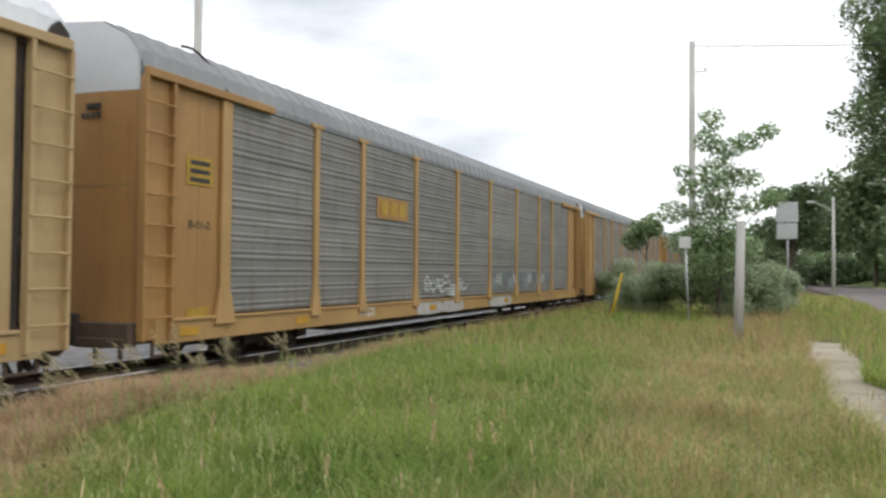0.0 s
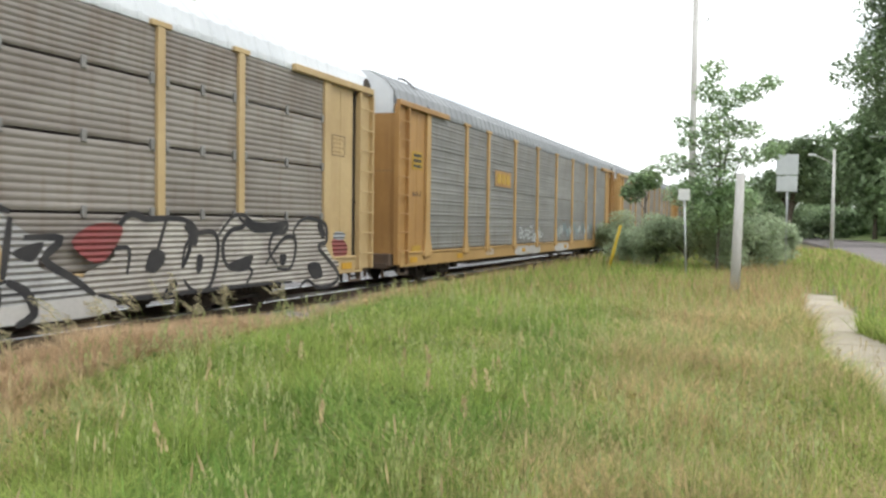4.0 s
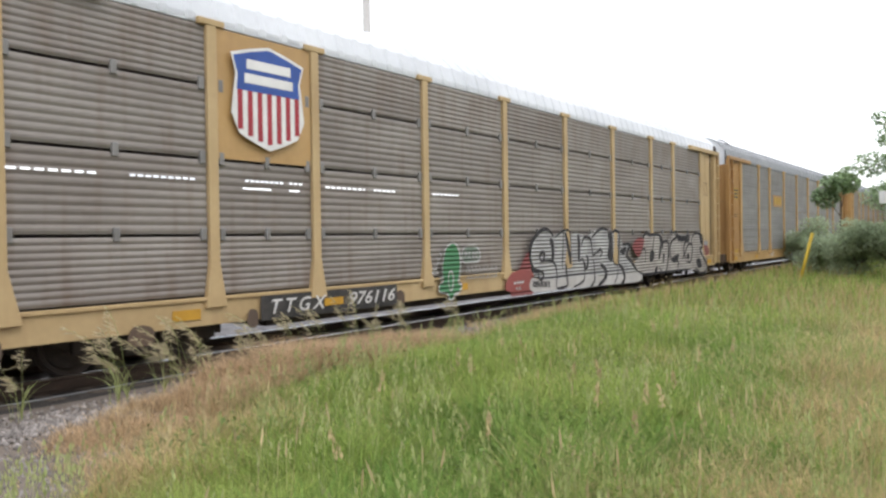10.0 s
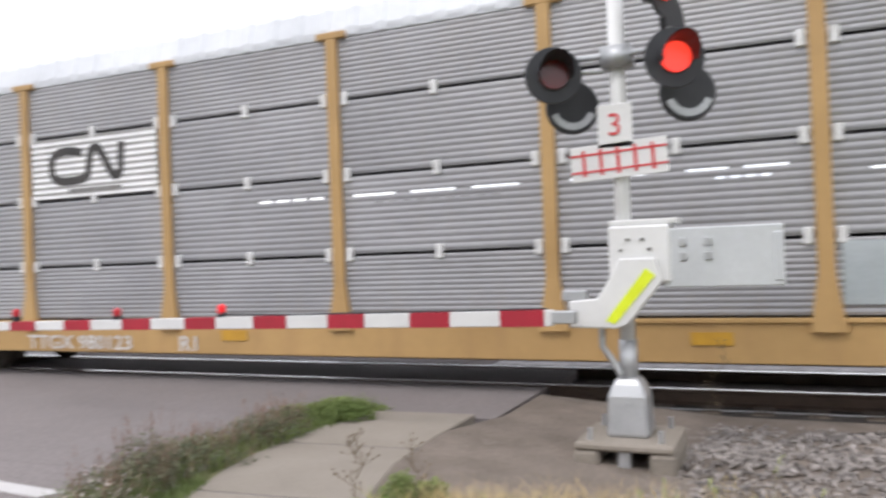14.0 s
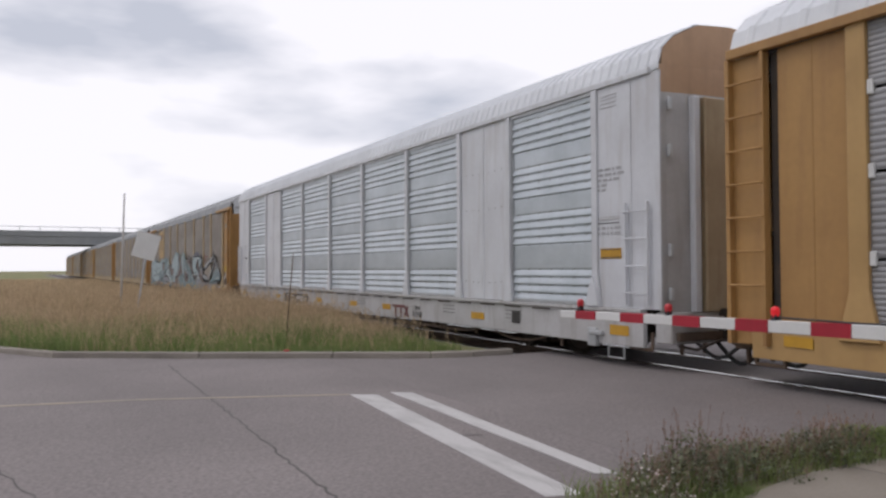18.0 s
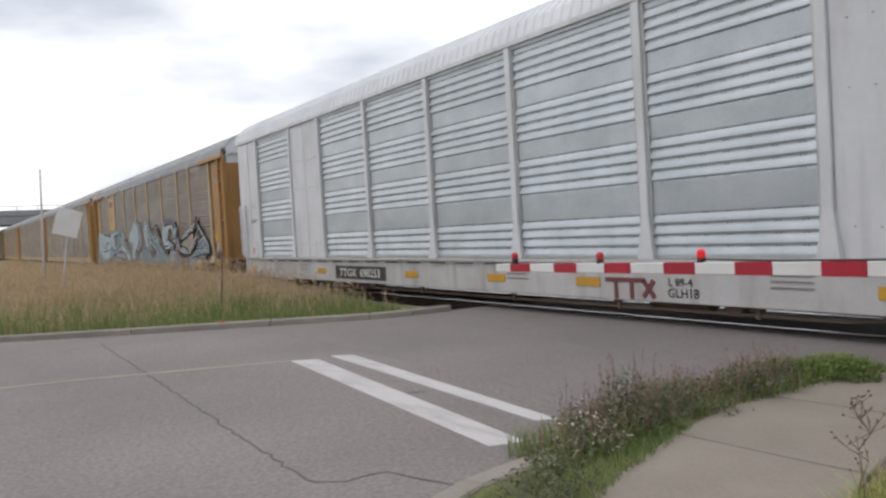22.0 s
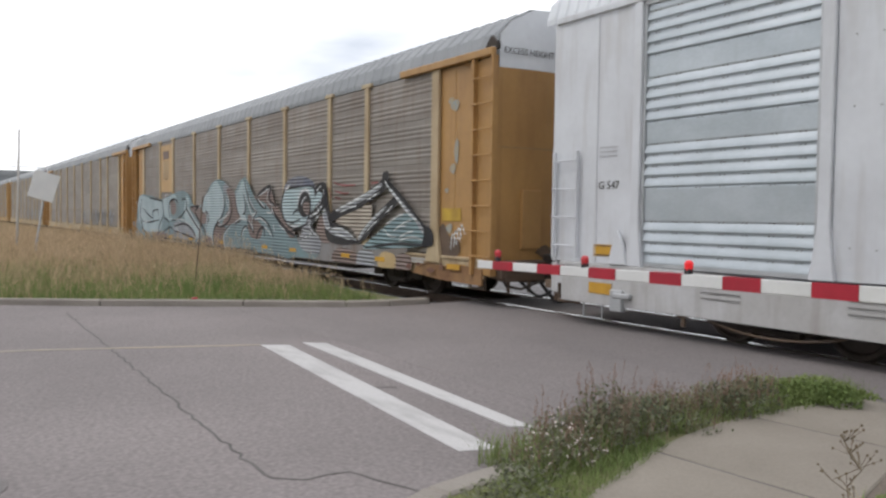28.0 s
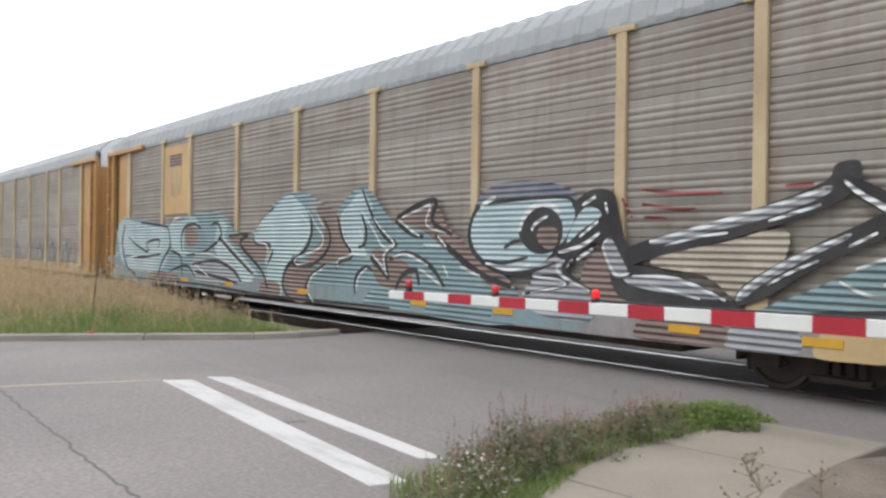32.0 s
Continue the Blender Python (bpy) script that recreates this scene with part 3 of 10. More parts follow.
# ---- mesh helpers ----
class Mb:
    """Collects faces of one mesh."""
    def __init__(self):
        self.v, self.f = [], []

    def face(self, *pts):
        k = len(self.v)
        self.v += [tuple(p) for p in pts]
        self.f.append(tuple(range(k, k + len(pts))))
        return self

    def hexa(self, p):
        """Eight corners: four below, four above, counter-clockwise."""
        k = len(self.v)
        self.v += [tuple(q) for q in p]
        for q in ((3, 2, 1, 0), (4, 5, 6, 7), (0, 1, 5, 4), (1, 2, 6, 5), (2, 3, 7, 6), (3, 0, 4, 7)):
            self.f.append(tuple(k + i for i in q))
        return self

    def box(self, x0, x1, y0, y1, z0, z1):
        return self.hexa([(x0, y0, z0), (x1, y0, z0), (x1, y1, z0), (x0, y1, z0), (x0, y0, z1), (x1, y0, z1), (x1, y1, z1), (x0, y1, z1)])

    def tube(self, a, b, r0, r1=None, n=10, caps=True):
        a, b = Vector(a), Vector(b)
        r1 = r0 if r1 is None else r1
        d = (b - a).normalized()
        u = d.orthogonal().normalized()
        w = d.cross(u)
        k = len(self.v)
        for c, r in ((a, r0), (b, r1)):
            for i in range(n):
                t = 2 * math.pi * i / n
                self.v.append(tuple(c + (u * math.cos(t) + w * math.sin(t)) * r))
        for i in range(n):
            j = (i + 1) % n
            self.f.append((k + i, k + j, k + n + j, k + n + i))
        if caps:
            self.f.append(tuple(k + i for i in reversed(range(n))))
            self.f.append(tuple(k + n + i for i in range(n)))
        return self

    def pipe(self, pts, r, n=6):
        """A round bar along the points, one closed skin."""
        ps = [Vector(p) for p in pts]
        rings, side = [], None
        for i, p in enumerate(ps):
            d = (ps[min(i + 1, len(ps) - 1)] - ps[max(i - 1, 0)]).normalized()
            if side is None:
                side = d.orthogonal().normalized()
            side = (side - d * side.dot(d)).normalized()
            up = d.cross(side)
            rings.append([tuple(p + (side * math.cos(t) + up * math.sin(t)) * r) for t in (2 * math.pi * j / n for j in range(n))])
        return self.loft(rings)

    def loft(self, rings, closed=True, caps=True):
        k, n = len(self.v), len(rings[0])
        for r in rings:
            self.v += [tuple(p) for p in r]
        for i in range(len(rings) - 1):
            for j in range(n if closed else n - 1):
                q = (j + 1) % n
                self.f.append((k + i * n + j, k + i * n + q, k + (i + 1) * n + q, k + (i + 1) * n + j))
        if caps and closed:
            self.f.append(tuple(k + j for j in reversed(range(n))))
            self.f.append(tuple(k + (len(rings) - 1) * n + j for j in range(n)))
        return self

    def plate(self, outline, y0, y1):
        """A flat outline in x and z, with thickness from y0 (front) to y1."""
        return self.loft([[(x, y0, z) for x, z in outline], [(x, y1, z) for x, z in outline]])

    def slab(self, outline, z0, z1):
        return self.loft([[(x, y, z0) for x, y in outline], [(x, y, z1) for x, y in outline]])

    def mesh(self, name, material, bevel=0.0, smooth=False):
        me = bpy.data.meshes.new(name)
        me.from_pydata(self.v, [], self.f)
        bm = bmesh.new()
        bm.from_mesh(me)
        bmesh.ops.remove_doubles(bm, verts=bm.verts, dist=1e-5)
        bmesh.ops.recalc_face_normals(bm, faces=bm.faces)
        if bevel:
            sharp = [e for e in bm.edges if len(e.link_faces) == 2 and e.calc_face_angle(0) > 0.5]
            bmesh.ops.bevel(bm, geom=sharp, offset=bevel, segments=1, affect="EDGES", clamp_overlap=True)
        if smooth:
            for f in bm.faces:
                f.smooth = True
        bm.to_mesh(me)
        bm.free()
        me.materials.append(M[material])
        return me


CACHE = {}


def part(name, data, parent, at=(0, 0, 0), label="", turn=(0, 0, 0)):
    ob = new(name, data)
    ob.parent = parent
    ob.matrix_basis = pose(*at, *turn)
    if label:
        tagged(ob, label=label)
    return ob


def thing(name, label, category, at=(0, 0, 0), rz=0, group="", kind="", data=None):
    ob = new(name, data)
    ob.matrix_basis = pose(*at, 0, 0, rz)
    return tagged(ob, label, category, group, kind)


def cached(key, make):
    if key not in CACHE:
        CACHE[key] = make()
    return CACHE[key]


def text_mesh(s, size, material, offset=0.0, extrude=0.002, shear=0.0):
    """Writing in the x-z plane, facing -y, its middle at the origin."""
    def make():
        cu = bpy.data.curves.new("writing", "FONT")
        cu.body, cu.size, cu.offset, cu.extrude, cu.shear = s, size, offset, extrude, shear
        cu.align_x, cu.align_y, cu.resolution_u = "CENTER", "CENTER", 3
        ob = bpy.data.objects.new("writing", cu)
        scene.collection.objects.link(ob)
        me = bpy.data.meshes.new_from_object(ob.evaluated_get(bpy.context.evaluated_depsgraph_get()))
        bpy.data.objects.remove(ob)
        me.transform(Matrix.Rotation(radians(90), 4, "X"))
        me.materials.clear()
        me.materials.append(M[material])
        return me
    return cached(("text", s, size, material, offset, shear), make)


def raw_mesh(name, verts, faces, material):
    """A large mesh from numpy arrays; faces all with the same number of corners."""
    me = bpy.data.meshes.new(name)
    nf, k = faces.shape
    me.vertices.add(len(verts))
    me.vertices.foreach_set("co", verts.astype(np.float32).ravel())
    me.loops.add(nf * k)
    me.loops.foreach_set("vertex_index", faces.astype(np.int32).ravel())
    me.polygons.add(nf)
    me.polygons.foreach_set("loop_start", np.arange(0, nf * k, k, dtype=np.int32))
    me.update(calc_edges=True)
    me.validate()
    me.materials.append(M[material])
    return me


# ---- ground, street, crossing ----
TRACK_Y = 10.35
ground = thing("ground", "flat meadow ground that reaches the horizon", "ground", kind="structure",
               data=Mb().face((-2500, -2500, -0.32), (2500, -2500, -0.32), (2500, 2500, -0.32), (-2500, 2500, -0.32)).mesh("ground", "meadow"))

KERB_R = [(60, -4.6), (30, -4.4), (8, -4.3), (2.0, -4.0), (-1.0, -2.9), (-2.6, -1.0), (-3.2, 0.3), (-3.71, 1.82), (-4.07, 2.6), (-4.24, 3.48), (-4.4, 5.0), (-4.5, 7.0), (-4.5, 8.3)]
KERB_L = [(-130, -7.5), (-60, -5.8), (-34, -4.6), (-24, -3.0), (-19.4, -1.2), (-16.75, 0.39), (-15.2, 2.8), (-13.95, 5.0), (-13.0, 6.6), (-12.8, 7.4), (-12.8, 8.3)]
FAR_EDGE = [(-130, -17), (0, -15.2), (40, -14.8), (70, -14.2), (103, -10.6), (137, -5.6), (165, 1.0)]
road_line = [(165, 9.0), (137, 1.5), (100, -3.4)] + KERB_R + list(reversed(KERB_L)) + FAR_EDGE
thing("road", "worn grey asphalt street with a side road over the railway", "road", kind="structure",
      data=Mb().slab(road_line, -0.3, 0.0).mesh("road", "asphalt"))
thing("road_approach", "smooth darker asphalt beside the rails at the level crossing", "road", kind="structure",
      data=Mb().slab([(-13.4, 4.75), (-4.75, 4.75), (-4.42, 7.42), (-2.6, 7.42), (-2.6, 9.45), (-12.9, 9.45), (-12.8, 7.6)], -0.28, 0.002).mesh("approach", "asphalt_new"))
thing("road_far", "asphalt road beyond the railway", "road", kind="structure",
      data=Mb().slab([(-13, 11.25), (-4.5, 11.25), (-4.5, 60), (-13, 60)], -0.28, 0.0).mesh("far_road", "asphalt"))
thing("crossing_panel", "dark rubber panel between the rails", "crossing panel", kind="structure",
      data=Mb().box(-13, -2.6, 9.72, 10.98, -0.28, -0.012).mesh("panel", "asphalt_new", 0.02))


def ribbon(line, width, z0, z1, side):
    """Quads along a line, offset to one side."""
    pts = [Vector((x, y)) for x, y in line]
    nor = []
    for i, p in enumerate(pts):
        d = (pts[min(i + 1, len(pts) - 1)] - pts[max(i - 1, 0)]).normalized()
        nor.append(Vector((-d.y, d.x)) * side)
    return [[(*pts[i], z0), (*pts[i + 1], z0), (*(pts[i + 1] + nor[i + 1] * width), z0), (*(pts[i] + nor[i] * width), z0),
             (*pts[i], z1), (*pts[i + 1], z1), (*(pts[i + 1] + nor[i + 1] * width), z1), (*(pts[i] + nor[i] * width), z1)] for i in range(len(pts) - 1)]


def densify(line, step):
    out = []
    for (x0, y0), (x1, y1) in zip(line, line[1:]):
        n = max(1, int(math.hypot(x1 - x0, y1 - y0) / step))
        out += [(x0 + (x1 - x0) * i / n, y0 + (y1 - y0) * i / n) for i in range(n)]
    return out + [line[-1]]


def kerb_run(name, line, side, step, rise):
    k = thing(name, "weathered concrete kerb along the street", "kerb", kind="structure")
    for i, h in enumerate(ribbon(densify(line, step), 0.19, -0.28, rise, side)):
        # a narrow joint between two lengths of kerb
        a = [Vector(p) for p in h]
        e = 0.006 / max(0.3, (a[1] - a[0]).length)
        h = [a[0].lerp(a[1], e), a[1].lerp(a[0], e), a[2].lerp(a[3], e), a[3].lerp(a[2], e), a[4].lerp(a[5], e), a[5].lerp(a[4], e), a[6].lerp(a[7], e), a[7].lerp(a[6], e)]
        part("kerb_stone", Mb().hexa(h).mesh("kerb_stone", "kerb", 0.018), k)


kerb_run("kerb_east", KERB_R[2:-2], -1, 1.5, 0.055)
kerb_run("kerb_west", KERB_L[2:], 1, 1.8, 0.11)

kerb_run("kerb_far", FAR_EDGE[1:], -1, 4.0, 0.12)
thing("lawn", "mown lawn bank beyond the street", "lawn", kind="structure",
      data=Mb().loft([[(x, y - 0.17, 0.1), (x + 2, y - 3, 0.35), (x + 6, y - 16, 1.9), (x + 20, y - 60, 3.0)] for x, y in FAR_EDGE[1:]], closed=False).mesh("lawn", "lawn", smooth=True))

# verge between street and railway, sloping off to the ballast
SW_L = [(-1.3, -1.0), (-1.9, 0.4), (-2.5, 1.6), (-3.1, 2.6), (-3.52, 3.46), (-3.97, 4.6), (-4.16, 5.7), (-4.08, 7.0), (-4.05, 7.38)]
SW_R = [(0.4, -0.7), (-0.6, 0.6), (-1.3, 1.8), (-1.95, 3.1), (-2.42, 4.2), (-2.76, 5.5), (-2.82, 6.5), (-2.82, 7.46)]
east = [(60, -4.5), (30, -4.3), (8, -4.2), (2.1, -3.9), (-0.9, -2.8), (-2.45, -0.95), (-3.05, 0.35), (-3.55, 1.87), (-3.9, 2.65), (-4.08, 3.5), (-4.24, 4.98), (-4.42, 5.02), (-4.5, 7.0), (-4.5, 7.43)]
thing("verge_east", "grassy verge between street and railway", "verge", kind="structure",
      data=Mb().slab(east + [(-3.2, 7.43), (-3.1, 5.4), (-2.65, 4.2), (-0.4, 4.9), (1.4, 5.7), (3.0, 6.5), (9, 7.4), (16, 8.0), (60, 8.3)], -0.3, 0.03).mesh("verge", "turf"))
thing("verge_west", "dry grassy verge between street and railway", "verge", kind="structure",
      data=Mb().slab([(-130, -7.3), (-60, -5.6), (-34, -4.4), (-24, -2.8), (-19.5, -1.0), (-16.9, 0.5), (-15.35, 2.9), (-14.1, 5.1), (-13.15, 6.7), (-12.97, 7.4), (-12.97, 8.2), (-130, 8.4)], -0.3, 0.03).mesh("verge", "turf"))
thing("bare_soil", "bare brown soil beside the pavement", "soil", kind="structure",
      data=Mb().loft([[(-2.85, 3.9, 0.034), (-2.85, 5.5, 0.034), (-2.85, 6.6, 0.03), (-2.55, 7.6, 0.004), (-2.55, 8.95, -0.01)], [(-0.4, 4.6, 0.02), (-0.4, 5.6, -0.1), (-0.4, 6.6, -0.2), (-0.4, 7.6, -0.19), (-0.4, 8.9, -0.17)], [(2.0, 5.8, 0.02), (2.0, 6.4, -0.06), (2.0, 7.0, -0.16), (2.0, 7.8, -0.17), (2.0, 8.9, -0.185)], [(5.5, 6.6, 0.02), (5.5, 7.2, 0.0), (5.5, 7.6, -0.08), (5.5, 8.2, -0.15), (5.5, 8.9, -0.185)], [(16, 7.8, 0.02), (16, 8.0, 0.0), (16, 8.3, -0.06), (16, 8.6, -0.12), (16, 8.95, -0.185)]], closed=False).mesh("soil", "soil", smooth=True))

# pavement in concrete slabs
pave = thing("pavement", "pale concrete pavement that bends to the crossing", "pavement", kind="structure")


def strip_slabs(left, right, n, material="concrete"):
    def along(line, u):
        p = [Vector(q) for q in line]
        ln = [0]
        for a, b in zip(p, p[1:]):
            ln.append(ln[-1] + (b - a).length)
        s = u * ln[-1]
        for i in range(len(p) - 1):
            if s <= ln[i + 1] + 1e-9:
                return p[i].lerp(p[i + 1], (s - ln[i]) / (ln[i + 1] - ln[i]))
        return p[-1]
    for i in range(n):
        ring = []
        for u in np.linspace((i + 0.006 * n / 6) / n, (i + 1 - 0.006 * n / 6) / n, 4):
            ring.append((along(left, u), along(right, u)))
        for z, drop in ((0.04, 0),):
            rings = [[(*a, -0.25), (*b, -0.25), (*b, z), (*a, z)] for a, b in ring]
            part("slab", Mb().loft(rings).mesh("slab", material, 0.012), pave)
        if i:
            a, b = along(left, i / n), along(right, i / n)
            d = (b - a).normalized().orthogonal() * 0.02
            part("joint", Mb().slab([tuple(a - d), tuple(b - d), tuple(b + d), tuple(a + d)], -0.1, 0.034).mesh("joint", "tar"), pave)


PATH_L = [(-1.3, -1.6), (2, -1.85), (5, -1.45), (7.28, -1.01), (8.89, -0.78), (9.84, -0.63), (12.1, -0.48), (21.5, -0.57)]
PATH_R = [(-0.4, -2.9), (2, -2.95), (5, -2.55), (7.3, -2.15), (11.5, -1.6), (13.8, -1.45), (21.1, -1.45)]
strip_slabs(SW_L, SW_R, 6)
part("slab", Mb().slab([(-1.3, -1.03), (0.38, -0.74), (0.6, -1.72), (-1.28, -1.58)], -0.25, 0.04).mesh("slab", "concrete", 0.012), pave)
strip_slabs(PATH_L, PATH_R, 15, "concrete_warm")

# markings on the road
thing("stop_line", "worn white double stop line on the asphalt", "road marking", kind="structure",
      data=Mb().slab([(-9.78, 3.74), (-4.68, 3.28), (-4.6, 3.56), (-9.58, 4.05)], 0.0, 0.005).mesh("line", "marking"))
thing("stop_line", "worn white double stop line on the asphalt", "road marking", kind="structure",
      data=Mb().slab([(-9.66, 4.27), (-5.02, 4.0), (-4.9, 4.16), (-9.48, 4.52)], 0.0, 0.0095).mesh("line", "marking"))
thing("centre_line", "faded yellow centre line on the asphalt", "road marking", kind="structure",
      data=Mb().slab([(-9.84, 3.74), (-10.8, 1.2), (-11.25, -0.9), (-11.8, -4.0), (-11.72, -4.0), (-11.15, -0.9), (-10.71, 1.2), (-9.76, 3.74)], 0.0, 0.004).mesh("line", "yellow_line"))
thing("crosswalk_bar", "worn white bar painted on the asphalt", "road marking", kind="structure",
      data=Mb().slab([(-18.2, -1.7), (-18.0, -0.75), (-11.1, -0.5), (-11.2, -1.2)], 0.0, 0.005).mesh("line", "marking"))


def crack(line, width, seed):
    rng = random.Random(seed)
    fine = densify(line, 0.12)
    fine = [(x + rng.uniform(-0.025, 0.025), y + rng.uniform(-0.025, 0.025)) for x, y in fine]
    m = Mb()
    for h in ribbon(fine, width, 0.0, 0.0035, 1):
        m.hexa(h)
    thing("crack", "tarred crack in the asphalt", "crack", kind="structure", data=m.mesh("crack", "tar"))


crack([(-14.4, 2.13), (-9.8, 2.02), (-6.55, 1.94), (-4.82, 1.9), (-4.7, 2.1), (-4.68, 2.4), (-4.1, 2.58)], 0.022, 1)
crack([(-8.0, -0.4), (-5.09, 0.3), (-4.52, 1.03), (-4.3, 1.38), (-4.0, 1.64), (-4.05, 2.0), (-3.98, 2.2)], 0.014, 2)
crack([(-6.9, 3.55), (-6.75, 3.7), (-6.8, 3.85), (-6.7, 3.95)], 0.03, 3)
mh = [(-5.6 + 0.3 * math.cos(a), 0.22 + 0.3 * math.sin(a)) for a in np.linspace(0, 2 * math.pi, 25)[:-1]]
thing("manhole_cover", "dark iron manhole cover flush in the asphalt", "manhole cover", data=Mb().slab(mh, -0.05, 0.006).mesh("manhole", "iron"))

# ---- railway ----
bed = thing("ballast_bed", "grey stone ballast under the railway track", "ballast", kind="structure",
            data=Mb().loft([[(x, 7.0, -0.31), (x, 7.9, -0.19), (x, 12.9, -0.19), (x, 14.5, -0.31)] for x in (-400, -13.0)], closed=False).loft(
                [[(x, 7.0, -0.31), (x, 7.4, -0.25), (x, 8.9, -0.19), (x, 12.9, -0.19), (x, 14.5, -0.31)] for x in (-2.62, 320)], closed=False).mesh("bed", "ballast"))
thing("gravel_strip", "pale gravel strip beyond the railway track", "gravel", kind="structure",
      data=Mb().box(-400, -13.0, 12.3, 22, -0.3, -0.16).box(-4.4, 320, 12.3, 22, -0.3, -0.16).mesh("gravel", "gravel"))
thing("track_bed", "dark ballast round the ties", "ballast", kind="structure",
      data=Mb().box(-400, -13.0, 8.3, 9.72, -0.3, -0.184).box(-2.6, 320, 8.3, 9.72, -0.3, -0.184).mesh("track_bed", "ballast_dark"))
thing("gravel_patch", "bare stony ground at the end of the verge", "gravel", kind="structure",
      data=Mb().slab([(-2.2, 4.25), (-0.4, 4.65), (1.2, 4.7), (2.3, 4.5), (2.9, 4.9), (3.9, 5.6), (5.2, 6.3), (6.5, 6.8), (6.4, 7.0), (3.0, 6.5), (1.4, 5.7), (-0.4, 4.9)], -0.2, 0.036).mesh("gravel_patch", "soil"))
thing("track_bed", "grey stone ballast filled in between the rails", "ballast", kind="structure",
      data=Mb().box(-400, -13.0, TRACK_Y - 0.66, TRACK_Y + 0.66, -0.3, -0.15).box(-2.6, 320, TRACK_Y - 0.66, TRACK_Y + 0.66, -0.3, -0.15).mesh("crib", "ballast"))
track = thing("railway_track", "straight railway track with polished rails", "railway track", kind="structure")
RAIL = [(-0.075, -0.19), (0.075, -0.19), (0.075, -0.175), (0.012, -0.15), (0.012, -0.05), (0.037, -0.035), (0.037, -0.004), (-0.037, -0.004), (-0.037, -0.035), (-0.012, -0.05), (-0.012, -0.15), (-0.075, -0.175)]
for sy in (-0.75, 0.75):
    r = part("rail", Mb().loft([[(x, TRACK_Y + sy + a, z) for a, z in RAIL] for x in (-400, 320)]).mesh("rail", "rail"), track, label="rusty steel rail with a polished head")
    part("rail_head", Mb().box(-400, 320, TRACK_Y + sy - 0.034, TRACK_Y + sy + 0.034, -0.006, 0.0).mesh("rail_head", "rail_top"), r, label="polished rail head")
foot = Mb().box(-60, 60, TRACK_Y - 0.75 - 0.36, TRACK_Y - 0.75 - 0.348, -0.185, -0.166)
part("rail_foot_edge", foot.mesh("foot_edge", "galv"), track, label="pale worn edge beside the rail foot")
tie_mesh = Mb().box(-0.12, 0.12, -1.3, 1.3, -0.36, -0.175).mesh("tie", "tie", 0.015)
xs = [x for x in np.arange(-60, 70, 0.56) if not -13.1 < x < -2.5]
for x in xs:
    part("tie", tie_mesh, track, (x, TRACK_Y, random.uniform(-0.008, 0.004)))


# ---- railway cars ----
PITCH = 29.51
TRAIN = [(0.0, 23.14), (2.0, 27.41), (4.0, 31.81), (6.5, 37.51), (8.0, 41.02), (10.0, 45.78), (12.0, 50.62), (14.0, 55.26), (16.0, 60.08), (18.0, 65.22), (20.0, 70.47), (22.0, 75.79), (24.0, 81.22), (26.0, 86.76), (28.0, 92.48), (30.0, 98.29), (32.0, 104.07)]
HALF = 14.1
POSTS = [12.13, 9.23, 7.25, 4.35, 1.45, -1.45, -4.35, -7.25, -9.23, -12.13]
SIDE = -1.55


def corrugated(width, z0, z1, pattern, depth, material, slots=None, louvre=False):
    """A ribbed steel panel. pattern: a rib 'r' or a flat 'f' for each equal step of its height."""
    def make():
        n = len(pattern)
        h = (z1 - z0) / n
        prof = [(0.0, z0)]
        for i, c in enumerate(pattern):
            z = z0 + i * h
            if c == "r" and louvre:
                prof += [(0.0, z + 0.08 * h), (-depth, z + 0.2 * h), (-depth * 0.97, z + 0.3 * h), (-depth * 0.75, z + 0.5 * h), (-depth * 0.35, z + 0.74 * h), (0.0, z + 0.92 * h)]
            elif c == "r":
                prof += [(0.0, z + 0.05 * h), (-depth * 0.5, z + 0.2 * h), (-depth * 0.95, z + 0.36 * h), (-depth, z + 0.5 * h), (-depth * 0.95, z + 0.64 * h), (-depth * 0.5, z + 0.8 * h), (0.0, z + 0.95 * h)]
            else:
                prof += [(-depth * 0.25, z + 0.1 * h), (-depth * 0.25, z + 0.9 * h)]
        prof.append((0.0, z1))
        m = Mb()
        if not slots:
            m.loft([[(-width / 2, y, z) for y, z in prof], [(width / 2, y, z) for y, z in prof]], closed=False)
            m.box(-width / 2, width / 2, 0.012, 0.03, z0, z1)
            return m.mesh("panel", material)
        # the slots are real gaps in the sheet, each in the flat between two ribs
        cuts = sorted({-width / 2, width / 2} | {s[0] for s in slots} | {s[1] for s in slots})
        for xa, xb in zip(cuts, cuts[1:]):
            gaps = sorted((s[2], s[3]) for s in slots if s[0] <= xa and xb <= s[1])
            z = z0
            for ga, gb in gaps + [(z1, z1)]:
                seg = [(y, q) for y, q in prof if z < q < ga]
                lo = np.interp(z, [q for _, q in prof], [y for y, _ in prof])
                hi = np.interp(ga, [q for _, q in prof], [y for y, _ in prof])
                line = [(lo, z)] + seg + [(hi, ga)]
                m.loft([[(xa, y, q) for y, q in line], [(xb, y, q) for y, q in line]], closed=False)
                z = gb
        return m.mesh("panel", material)
    return cached(("panel", width, z0, z1, pattern, material, tuple(slots or ()), louvre), make)


